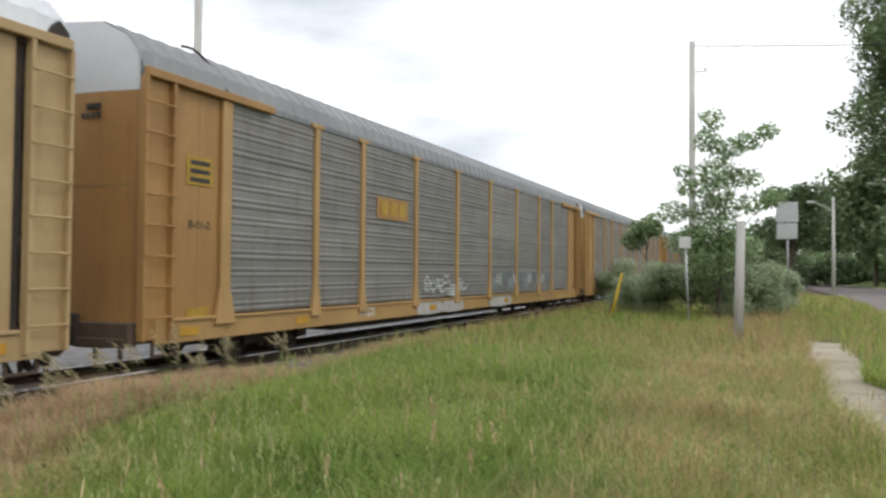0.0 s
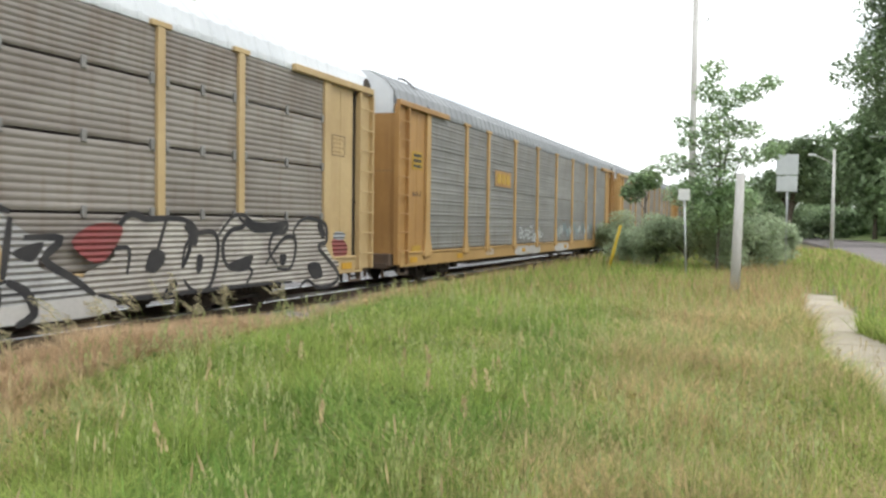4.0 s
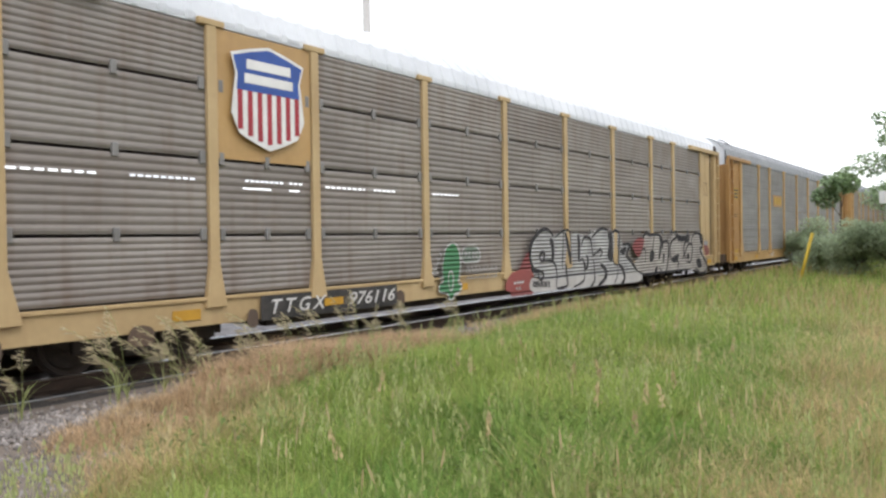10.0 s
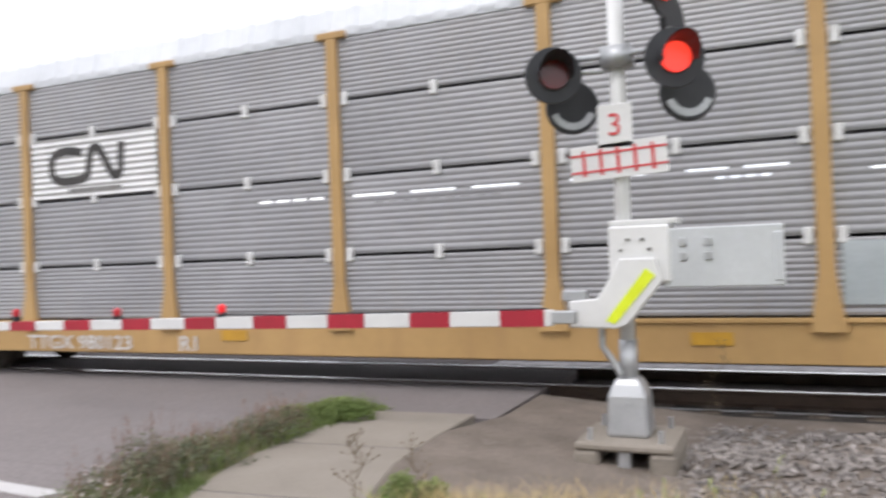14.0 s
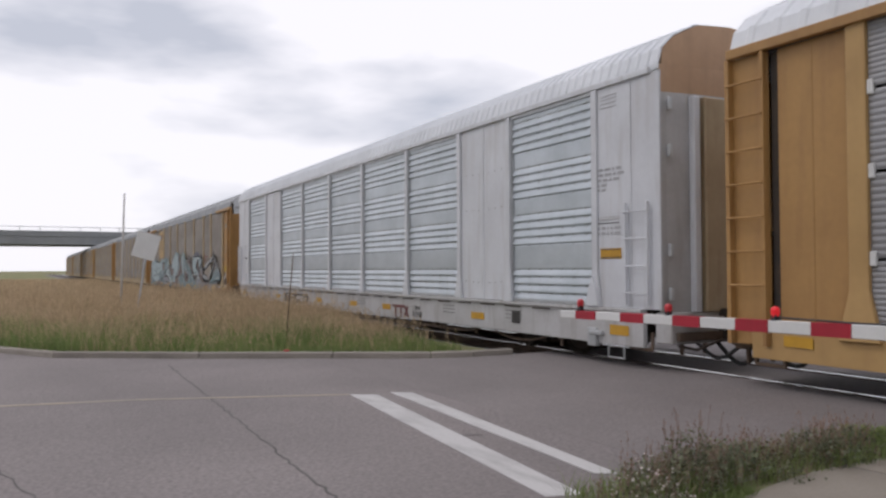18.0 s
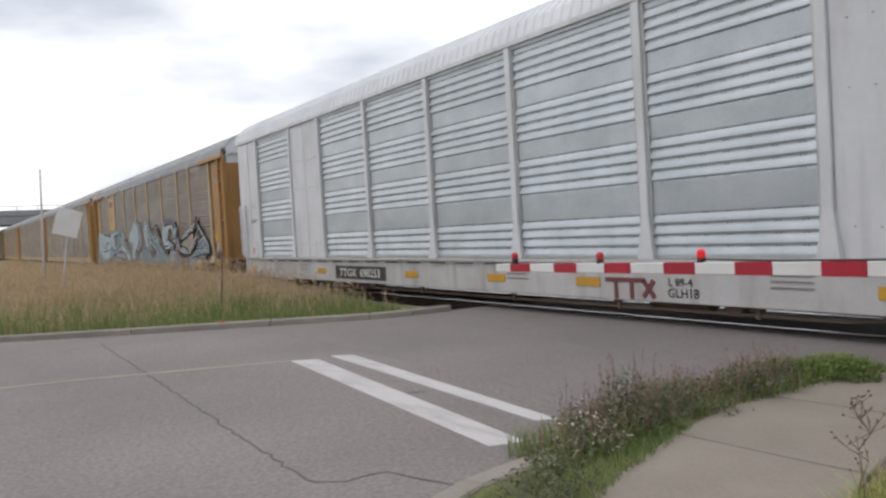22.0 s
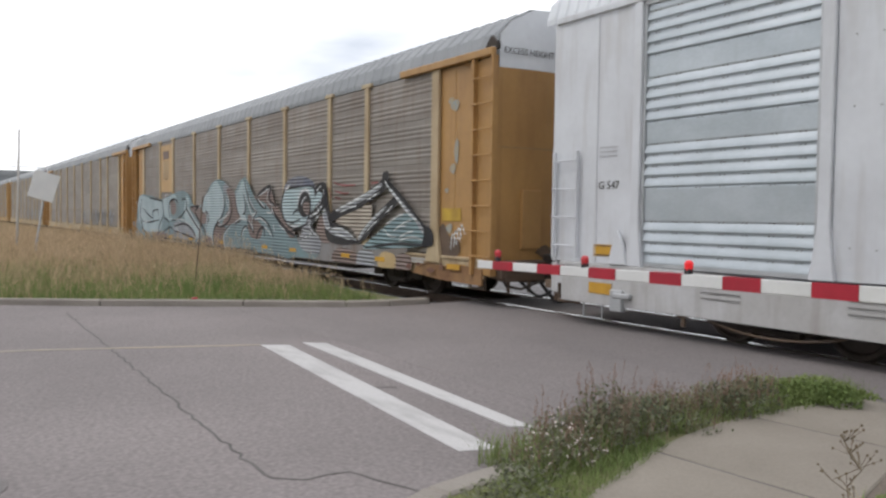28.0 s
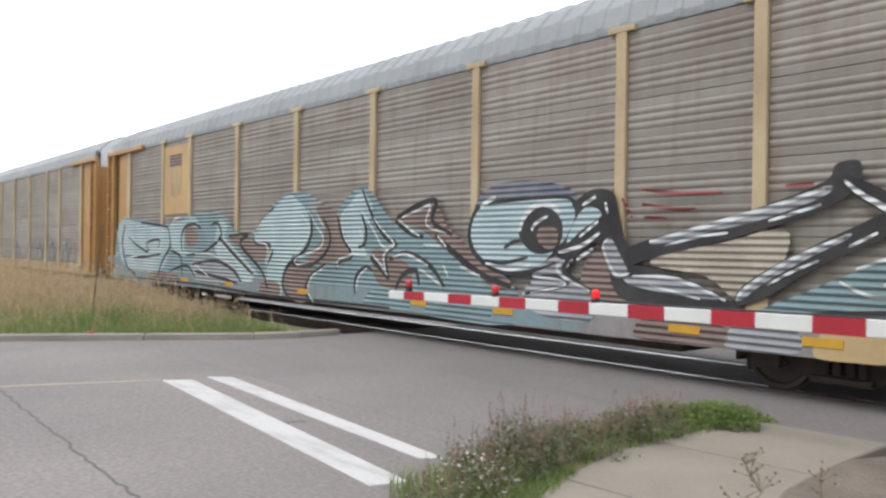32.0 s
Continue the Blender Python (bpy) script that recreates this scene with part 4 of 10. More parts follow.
def post_mesh(material, z0, z1, w, cap):
    def make():
        m = Mb()
        m.hexa([(-w * 2.1, -0.045, z0), (w * 2.1, -0.045, z0), (w * 2.1, 0.05, z0), (-w * 2.1, 0.05, z0), (-w, -0.02, z0 + 0.62), (w, -0.02, z0 + 0.62), (w, 0.05, z0 + 0.62), (-w, 0.05, z0 + 0.62)])
        m.box(-w, w, -0.02, 0.05, z0 + 0.62, z1)
        if cap:
            m.box(-w * 2.6, w * 2.6, -0.028, 0.05, z1 - 0.015, z1 + 0.075)
        return m.mesh("post", material, 0.01)
    return cached(("post", material, z0, z1, w, cap), make)


def roof_mesh(material, eave, top, seam, ribs=0.02):
    def make():
        dz = top - eave
        half = [(1.53, eave - 0.06), (1.53, eave + 0.03), (1.45, eave + 0.36 * dz), (1.2, eave + 0.65 * dz), (0.72, eave + 0.93 * dz)]
        prof = [(-y, z) for y, z in half] + [(0, top)] + half[::-1]
        rings, x, k = [], -HALF + 0.02, 0
        while x < HALF:
            for dx, up in ((0, 0), (seam * 0.62, 0), (seam * 0.7, ribs), (seam * 0.92, ribs)):
                if x + dx < HALF:
                    rings.append([(x + dx, y * (1 + up * 0.5 * (abs(y) > 1.0)), z + up * (z > eave)) for y, z in prof])
            x += seam
        m = Mb().loft(rings, closed=False)
        return m.mesh("roof", material)
    return cached(("roof", material, eave, top, seam), make)


def end_mesh(material, z0, z1, bow, half=HALF):
    def make():
        ys = [-1.5, *np.linspace(-1.36, 1.36, 11), 1.5]
        ring = [(half - 0.05 + bow * max(0, 1 - (y / 1.36) ** 2), y) for y in ys]
        m = Mb()
        for (xa, ya), (xb, yb) in zip(ring, ring[1:]):
            m.hexa([(xa - 0.04, ya, z0), (xb - 0.04, yb, z0), (xb, yb, z0), (xa, ya, z0), (xa - 0.04, ya, z1), (xb - 0.04, yb, z1), (xb, yb, z1), (xa, ya, z1)])
        return m.mesh("end_door", material)
    return cached(("end", material, z0, z1, bow, half), make)


def end_cap_mesh(material, z0, eave, top, bow=0.12, half=HALF):
    """The bowed gable between the end doors and the roof."""
    def make():
        dz = top - eave
        crown = lambda y: float(np.interp(abs(y), [0, 0.72, 1.2, 1.45, 1.5], [top - 0.02, eave + 0.91 * dz, eave + 0.63 * dz, eave + 0.34 * dz, eave]))
        ys = [-1.44, -1.36, -1.2, -0.98, -0.72, -0.36, 0, 0.36, 0.72, 0.98, 1.2, 1.36, 1.44]
        m = Mb()
        for a, b in zip(ys, ys[1:]):
            xa, xb = (half - 0.05 + bow * max(0, 1 - (q / 1.36) ** 2) for q in (a, b))
            m.hexa([(half - 0.3, a, z0), (half - 0.3, b, z0), (xb, b, z0), (xa, a, z0), (half - 0.3, a, crown(a)), (half - 0.3, b, crown(b)), (xb, b, crown(b)), (xa, a, crown(a))])
        return m.mesh("gable", material)
    return cached(("cap", material, z0, eave, top, half), make)


def ladder_parts(car, x, z0, z1, n, w, material):
    for dx in (-w, w):
        part("ladder_rail", cached(("lrail", z0, z1, material), lambda: Mb().box(-0.025, 0.025, -0.05, 0.0, z0, z1).mesh("ladder_rail", material, 0.006)), car, (x + dx, SIDE - 0.02, 0))
    rung = cached(("rung", w, material), lambda: Mb().tube((-w, 0, 0), (w, 0, 0), 0.014, n=6).mesh("rung", material))
    for i in range(n):
        part("rung", rung, car, (x, SIDE - 0.085, z0 + 0.2 + (z1 - z0 - 0.35) * i / (n - 1)))


def bogie(car, x):
    def side_frame():
        return Mb().plate([(-1.25, 0.42), (-1.2, 0.56), (-0.6, 0.62), (-0.25, 0.78), (0.25, 0.78), (0.6, 0.62), (1.2, 0.56), (1.25, 0.42), (1.05, 0.34), (0.7, 0.4), (0.4, 0.22), (-0.4, 0.22), (-0.7, 0.4), (-1.05, 0.34)], -0.06, 0.06).mesh("side_frame", "dark", 0.012)
    spring = lambda: Mb().tube((0, 0, 0.3), (0, 0, 0.6), 0.055, n=8).mesh("spring", "dark")
    bearing = lambda: Mb().tube((0, -0.16, 0), (0, 0.05, 0), 0.12, n=12).mesh("bearing", "dark", 0.012)
    block = lambda name, x, y, z: cached((name, x, y, z), lambda: Mb().box(-x, x, -y, y, -z, z).mesh(name, "dark", 0.012))
    b = part("truck", block("bolster", 0.28, 0.93, 0.16), car, (x, 0, 0.56), label="black two-axle truck")
    piece = lambda name, me, px, py, pz: part(name, me, b, (px, py, pz - 0.56))
    for y, o in ((-1.0, -1), (1.0, 1)):
        piece("side_frame", cached("side_frame", side_frame), 0, y, 0)
        for sx in (-0.2, -0.05, 0.1, 0.22):
            piece("spring", cached("spring", spring), sx, y - 0.09, 0)
        piece("spring_seat", block("spring_seat", 0.34, 0.06, 0.04), 0, y + o * 0.1, 0.24)
        for ax in (-0.88, 0.88):
            piece("bearing", cached("bearing", bearing), ax, y, 0.44)
            piece("adapter", block("adapter", 0.17, 0.05, 0.16), ax, y + o * 0.12, 0.46)
            piece("hanger", block("hanger", 0.62, 0.03, 0.32), ax * 0.88, y - o * 0.38, 0.48)
    for sx in (-1, 1):
        piece("brake_beam", block("brake_beam", 0.05, 0.85, 0.11), sx * 0.34, 0, 0.31)
        piece("end_bar", block("end_bar", 0.04, 0.8, 0.16), sx * 1.42, 0, 0.46)
    axles = []
    for ax in (-0.88, 0.88):
        def wheel_mesh():
            m = Mb().tube((0, -0.8, 0), (0, 0.8, 0), 0.08, n=10)
            for s in (-1, 1):
                prof = [(0.69, 0.46), (0.715, 0.46), (0.735, 0.43), (0.80, 0.425), (0.80, 0.37), (0.76, 0.34), (0.75, 0.16), (0.82, 0.14), (0.82, 0.0)]
                rings = [[(r * math.cos(t), s * y, r * math.sin(t)) for t in np.linspace(0, 2 * math.pi, 29)[:-1]] for y, r in prof]
                m.loft(rings, caps=False)
                m.loft([[(r * math.cos(t), s * 0.69, r * math.sin(t)) for t in np.linspace(0, 2 * math.pi, 29)[:-1]] for r in (0.46, 0.05)], caps=False)
            return m.mesh("wheelset", "wheel")
        axles.append(part("wheelset", cached("wheelset", wheel_mesh), b, (ax, 0, -0.13)))
    return axles


def coupler(car, s):
    turn = (0, 0, 0 if s > 0 else 180)

    def make():
        m = Mb()
        m.box(HALF - 0.4, HALF + 0.48, -0.1, 0.1, 0.70, 0.92)
        m.plate([(HALF + 0.4, 0.64), (HALF + 0.64, 0.62), (HALF + 0.64, 1.0), (HALF + 0.4, 0.98)], -0.2, 0.13)
        m.box(HALF + 0.06, HALF + 0.3, -0.28, 0.28, 0.52, 0.64)
        m.box(HALF - 0.1, HALF + 0.14, -0.42, 0.42, 0.5, 1.0)
        m.tube((HALF + 0.54, -0.03, 0.5), (HALF + 0.54, -0.03, 1.05), 0.05, n=8)
        return m.mesh("coupler", "dark", 0.03)
    part("coupler", cached("coupler", make), car, turn=turn, label="dark knuckle coupler")

    def pocket():
        m = Mb().box(HALF - 0.16, HALF + 0.12, -1.36, 1.36, 0.5, 0.64)
        for y in (-1.2, -0.7, 0.7, 1.2):
            m.box(HALF - 0.03, HALF + 0.03, y - 0.035, y + 0.035, 0.28, 0.52)
        m.box(HALF - 0.04, HALF + 0.24, -1.3, -0.5, 0.84, 0.89)
        return m.mesh("end_beam", "grime", 0.015)
    part("end_beam", cached("pocket", pocket), car, turn=turn, label="dirty end beam with hangers")

    def hose():
        pts = [(HALF - 0.1 + 0.75 * u, -0.42 + 0.36 * u, 0.6 - 0.46 * math.sin(math.pi * min(1, u * 0.92)) ** 0.8 + 0.03 * math.sin(8 * u)) for u in np.linspace(0, 1, 14)]
        return Mb().pipe(pts, 0.036, 7).mesh("brake_hose", "rubber", smooth=True)
    part("brake_hose", cached("hose", hose), car, turn=turn)

    def lever():
        pts = [(HALF - 0.15, -1.3, 0.66), (HALF + 0.0, -1.25, 0.42), (HALF + 0.12, -1.0, 0.36), (HALF + 0.25, -0.65, 0.5), (HALF + 0.34, -0.4, 0.52), (HALF + 0.5, -0.2, 0.72)]
        return Mb().pipe(pts, 0.026).mesh("uncoupling_lever", "dark")
    part("uncoupling_lever", cached("lever", lever), car, turn=turn)

    def cable():
        pts = [(HALF - 0.25 + 0.9 * u, -0.95 + 0.6 * u, 0.56 - 0.28 * math.sin(math.pi * min(1, u * 0.9)) + 0.06 * math.sin(9 * u)) for u in np.linspace(0, 1, 14)]
        return Mb().pipe(pts, 0.03, 7).mesh("air_hose", "rubber", smooth=True)
    part("air_hose", cached("cable", cable), car, turn=turn)


def rect(car, name, x0, x1, z0, z1, material, y=SIDE - 0.06, label="", th=0.006, tilt=0):
    w, h = x1 - x0, z1 - z0
    me = cached(("rect", round(w, 3), round(h, 3), material, th), lambda: Mb().box(-w / 2, w / 2, 0, th, -h / 2, h / 2).mesh(name, material))
    return part(name, me, car, ((x0 + x1) / 2, y, (z0 + z1) / 2), label, (0, tilt, 0))


def yellow_car(label, paint, panel, roof, pattern, rows, cap="roof_white", clips="galv", end_paint=None, openings={}, sill=0.52, depth=0.013):
    car = thing("autorack_car", label, "railway car", (0, TRACK_Y, 0), group="cars of the freight train")
    end_paint = end_paint or paint
    eave, top = 4.72, 5.60
    # frame: sills, deck and far wall
    part("side_sill", cached(("sill", paint, sill), lambda: Mb().box(-13.75, 13.75, -0.05, 0.05, sill, 0.90).box(-13.4, 13.4, -0.09, 0.05, 0.86, 0.91).mesh("side_sill", paint, 0.008)), car, (0, SIDE + 0.06, 0), "painted steel side sill")
    part("centre_sill", cached("csill", lambda: Mb().box(-13.6, 13.6, -0.3, 0.3, 0.4, 0.9).box(-8, 8, -1.2, 1.2, 0.36, 0.85).box(-13.4, 13.4, -0.9, 0.9, 0.66, 0.86).mesh("centre_sill", "dark")), car)
    part("deck", cached("deck", lambda: Mb().box(-13.7, 13.7, -1.45, 1.45, 0.88, 0.95).box(-13.7, 13.7, -1.45, 1.45, 2.1, 2.16).mesh("deck", "dark")), car)
    if openings:
        # the far side stands open where the near side is rusted through
        part("far_wall", Mb().box(-14.0, 14.0, 1.42, 1.5, 0.6, 2.5).box(-14.0, 14.0, 1.42, 1.5, 3.02, 4.7).box(-13.7, -12.2, 1.42, 1.5, 2.5, 3.02).box(12.2, 13.7, 1.42, 1.5, 2.5, 3.02).mesh("far_wall", panel), car)
    else:
        part("far_wall", cached(("fwall", panel), lambda: Mb().box(-14.0, 14.0, 1.42, 1.5, 0.6, 4.7).mesh("far_wall", panel)), car)
    part("roof", roof_mesh(roof, eave, top, 0.42), car, label="ribbed metal roof")
    part("eave_rail", cached(("eaverail", roof), lambda: Mb().box(-14.05, 14.05, -0.03, 0.03, 4.64, 4.72).mesh("eave_rail", roof, 0.006)), car, (0, SIDE + 0.05, 0))
    for s in (1, -1):
        turn = (0, 0, 0 if s > 0 else 180)
        part("end_door", end_mesh(end_paint, 0.85, 4.42, 0.12), car, turn=turn, label="painted steel end door")
        part("door_seam", end_mesh("stencil_faint", 2.96, 2.985, 0.127), car, turn=turn)
        part("roof_bracket", cached("rbracket", lambda: Mb().plate([(13.7, 4.74), (14.08, 4.74), (14.08, 4.86), (13.92, 5.0), (13.8, 4.9)], -0.05, 0.05).box(13.3, 13.6, -0.04, 0.06, 4.55, 4.63).mesh("roof_bracket", "dark", 0.01)), car, (0, s * (SIDE + 0.06), 0), turn=turn, label="dark bracket under the roof corner")
        part("gable", end_cap_mesh(cap, 4.424, eave, top), car, turn=turn, label="painted steel gable under the roof")
        part("end_sill", cached(("esill", end_paint), lambda: Mb().box(HALF - 0.25, HALF + 0.1, -1.45, 1.45, 0.55, 0.88).mesh("end_sill", "grime", 0.02)), car, turn=turn)
        # ladder plate at the corner, dark slot, smooth plate, heavy post
        part("corner_plate", cached(("cplate", end_paint), lambda: Mb().box(-0.33, 0.33, -0.0, 0.03, 0.6, 4.62).box(-0.33, -0.26, -0.1, 0.03, 0.6, 4.62).box(0.27, 0.33, -0.1, 0.03, 0.6, 4.62).mesh("corner_plate", end_paint, 0.006)), car, (s * 13.77, SIDE + 0.02, 0))
        rung = cached(("rung", end_paint), lambda: Mb().tube((-0.31, 0, 0), (0.31, 0, 0), 0.016, n=6).mesh("rung", end_paint))
        for i in range(8):
            part("rung", rung, car, (s * 13.77, SIDE - 0.09, 0.95 + 0.47 * i))
        part("door_slot", cached("slot", lambda: Mb().box(-0.06, 0.06, -0.01, 0.03, 0.75, 4.6).mesh("door_slot", "dark")), car, (s * 13.36, SIDE + 0.08, 0))
        part("end_plate", cached(("eplate", end_paint), lambda: Mb().box(-0.53, 0.53, -0.012, 0.03, 0.9, 4.62).box(-0.02, 0.0, -0.02, 0, 0.95, 4.55).mesh("end_plate", end_paint, 0.006)), car, (s * 12.77, SIDE + 0.06, 0), "smooth painted end plate")
        part("gusset", cached(("gus", end_paint), lambda: Mb().box(-1.62, 1.62, -0.06, 0.05, 4.62, 4.76).mesh("gusset", end_paint, 0.012)), car, (s * 12.45, SIDE - 0.03, 0))
        coupler(car, s)
        part("step", cached("step", lambda: Mb().box(-0.25, 0.25, -0.02, 0.02, 0.32, 0.36).box(-0.25, -0.21, -0.02, 0.02, 0.34, 0.62).box(0.21, 0.25, -0.02, 0.02, 0.34, 0.62).mesh("step", "grime")), car, (s * 13.5, SIDE + 0.08, 0))
    for i, x in enumerate(POSTS):
        edge = i in (0, 9)
        part("post", post_mesh(paint, 0.76, 4.64, 0.13 if edge else 0.085, not edge), car, (x, SIDE - 0.01, 0))
    for a, b in zip(POSTS, POSTS[1:]):
        w = a - b - (0.16 if a - b > 2.5 else 0.14)
        for z0, z1 in rows:
            slots = openings.get((POSTS.index(a), rows.index((z0, z1))))
            part("panel", corrugated(round(w, 2), z0, z1, pattern, depth, panel, slots), car, ((a + b) / 2, SIDE + 0.035, 0), "ribbed panel with rusted-through slots" if slots else "")
        if clips:
            clip = cached(("clip", clips), lambda: Mb().box(-0.045, 0.045, -0.02, 0.03, -0.09, 0.09).mesh("clip", clips, 0.01))
            for (_, z1) in rows[:-1]:
                part("clip", clip, car, ((a + b) / 2, SIDE + 0.015, z1 + 0.03))
            for z in (rows[0][1] + 0.03, rows[1][1] + 0.03, rows[2][1] + 0.03):
                for ex in (a - 0.16, b + 0.16):
                    part("clip", clip, car, (ex, SIDE + 0.015, z))
    axles = bogie(car, 10.0) + bogie(car, -10.0)
    for x in (13.0, 9.9, 3.2, -3.2, -9.7, -13.0):
        rect(car, "reflector", x - 0.22, x + 0.22, 0.62, 0.76, "amber", SIDE - 0.01, "amber reflector")
    return car, axles


ROWS4 = [(0.94, 1.735), (1.775, 2.785), (2.825, 3.795), (3.835, 4.63)]
ROWSF = [(0.94, 1.85), (1.86, 2.77), (2.78, 3.69), (3.70, 4.63)]


def slot_row(width, parts, z, n=2):
    """Thin gaps in the sheet: rows of short slits and longer tears."""
    out = []
    for x0, x1, k in parts:
        for i in range(k):
            a, b = x0 + (x1 - x0) * i / k, x0 + (x1 - x0) * (i + 0.72) / k
            out.append((round(a, 3), round(b, 3), z, z + 0.028))
    return tuple(out)


SLOTS_A = {(7, 1): slot_row(2, [(-0.4, 0.35, 8), (0.45, 0.75, 3)], 2.52) + slot_row(2, [(-0.45, 0.3, 1), (0.45, 0.75, 1)], 2.41), (6, 1): slot_row(3, [(-1.2, 0.6, 14)], 2.50), (5, 1): slot_row(3, [(-1.2, -0.3, 7)], 2.50),
           (8, 1): slot_row(3, [(-1.3, -0.2, 7), (0.2, 1.2, 9)], 2.50)}
SLOTS_B = {(0, 1): slot_row(3, [(-1.25, 0.1, 1)], 2.42), (1, 1): slot_row(2, [(-0.8, -0.3, 3), (0.3, 0.85, 1)], 2.42) + slot_row(2, [(0.25, 0.8, 4)], 2.33), (2, 1): slot_row(3, [(-1.0, 0.1, 1), (0.5, 1.0, 4)], 2.42),
           (3, 1): slot_row(3, [(-1.2, -0.3, 5), (0.1, 1.3, 2)], 2.52) + slot_row(3, [(0.4, 1.0, 4)], 2.42), (4, 1): slot_row(3, [(-1.2, 1.3, 3)], 2.52) + slot_row(3, [(-0.9, 0.9, 9)], 2.42), (5, 1): slot_row(3, [(0.2, 1.3, 4)], 2.52)}


def shield(car, x0, x1, z0, z1):
    """A heraldic shield: blue chief with pale bars, red and white pales."""
    y = SIDE - 0.075
    xc, w, h = (x0 + x1) / 2, x1 - x0, z1 - z0

    def out(k, dy):
        pts = [(-0.5, 0.88), (-0.28, 0.94), (0, 1.0), (0.28, 0.94), (0.5, 0.88), (0.44, 0.70), (0.47, 0.52), (0.5, 0.32), (0.40, 0.14), (0.2, 0.06), (0, 0.0), (-0.2, 0.06), (-0.40, 0.14), (-0.5, 0.32), (-0.47, 0.52), (-0.44, 0.70)]
        return [(xc + px * w * k, (z0 + z1) / 2 + (pz - 0.5) * h * k) for px, pz in pts]
    board = part("shield", Mb().plate(out(1.0, 0), y, y + 0.01).mesh("shield", "decal_white"), car, label="white-edged shield with a blue chief and red stripes")
    top = [(-0.5, 0.88), (-0.28, 0.94), (0, 1.0), (0.28, 0.94), (0.5, 0.88), (0.44, 0.70), (0.46, 0.55), (-0.46, 0.55), (-0.44, 0.70)]
    part("chief", Mb().plate([(xc + px * w * 0.94, (z0 + z1) / 2 + (pz - 0.5) * h * 0.94) for px, pz in top], y - 0.004, y).mesh("chief", "blue"), board)
    for z, ww in ((0.80, 0.60), (0.665, 0.66)):
        part("bar", Mb().plate([(xc + sx * w * ww / 2, z0 + h * z + sz * h * 0.045) for sx, sz in ((-1, -1), (1, -1), (1, 1), (-1, 1))], y - 0.008, y - 0.004).mesh("bar", "decal_white"), board)
    for i in range(-3, 4):
        px = i * 0.13
        low = 0.06 + 0.55 * abs(px) ** 1.6
        part("pale", Mb().plate([(xc + (px - 0.032) * w, z0 + h * low), (xc + (px + 0.032) * w, z0 + h * low), (xc + (px + 0.032) * w, z0 + h * 0.55), (xc + (px - 0.032) * w, z0 + h * 0.55)], y - 0.004, y).mesh("pale", "deep_red"), board)


def lettering(car, s, x, z, size, material, y=SIDE - 0.075, offset=0.0, label="stencilled lettering", stretch=1.0, tilt=0, shear=0.0):
    ob = part("lettering", text_mesh(s, size, material, offset, shear=shear), car, (x, y, z), label, (0, tilt, 0))
    ob.scale = (stretch, 1, 1)
    return ob


def blob(car, name, pts, material, y, label=""):
    """A flat sprayed shape with a smooth outline through the given corners."""
    out = []
    n = len(pts)
    for i in range(n):
        p0, p1, p2, p3 = (Vector(pts[(i + k - 1) % n]) for k in range(4))
        for u in (0, 0.25, 0.5, 0.75):
            out.append(tuple(0.5 * (2 * p1 + (p2 - p0) * u + (2 * p0 - 5 * p1 + 4 * p2 - p3) * u * u + (3 * p1 - p0 - 3 * p2 + p3) * u ** 3)))
    return part(name, Mb().face(*[(x, y, z) for x, z in out]).mesh(name, material), car, label=label)


def stroke(car, name, pts, width, material, y, taper=True):
    fine = []
    n = len(pts)
    for i in range(n - 1):
        p0, p1, p2, p3 = (Vector(pts[min(max(i + k - 1, 0), n - 1)]) for k in range(4))
        for u in (0, 0.25, 0.5, 0.75):
            fine.append(0.5 * (2 * p1 + (p2 - p0) * u + (2 * p0 - 5 * p1 + 4 * p2 - p3) * u * u + (3 * p1 - p0 - 3 * p2 + p3) * u ** 3))
    fine.append(Vector(pts[-1]))
    m = Mb()
    last = None
    for i, p in enumerate(fine):
        d = (fine[min(i + 1, len(fine) - 1)] - fine[max(i - 1, 0)]).normalized()
        k = width / 2 * (1 if not taper else 0.45 + 0.55 * math.sin(math.pi * min(1, (i + 1) / (len(fine) + 1))))
        q = (p + Vector((-d.y, d.x)) * k, p - Vector((-d.y, d.x)) * k)
        if last:
            m.face((last[0].x, y, last[0].y), (last[1].x, y, last[1].y), (q[1].x, y, q[1].y), (q[0].x, y, q[0].y))
        last = q
    return part(name, m.mesh(name, material), car)


CARS = {}
G1 = SIDE - 0.005
# car with dark panels, yellow board and pale scrawl on the sill
c, ax = yellow_car("orange-yellow autorack car with grey ribbed panels and a grey roof", "yellow", "steel", "roof_grey", "rrfrrfrrf", ROWSF, clips=None, end_paint="orange")
CARS[0] = (c, ax)
rect(c, "board", -6.55, -4.85, 2.95, 3.48, "orange", SIDE - 0.0, "orange board with worn yellow blocks")
for i, x in enumerate((-6.2, -5.7, -5.2)):
    rect(c, "emblem_bar", x - 0.18, x + 0.18, 3.05, 3.38, "decal", SIDE - 0.012, th=0.008)
rect(c, "decal", -13.08, -12.45, 3.08, 3.55, "decal", SIDE + 0.03, "yellow decal with dark lines")
for z in (3.45, 3.31, 3.17):
    rect(c, "text_bar", -13.0, -12.53, z - 0.035, z + 0.035, "ink", SIDE + 0.02, th=0.01)
rect(c, "decal", -13.05, -12.5, 0.9, 1.06, "decal", SIDE + 0.03, "yellow warning decal")
lettering(c, "8-01-2", -12.75, 2.42, 0.2, "ink", SIDE + 0.04)
lettering(c, "TTGX", -7.0, 0.72, 0.3, "pale_ink", SIDE - 0.0, 0.006)
rng = random.Random(14)
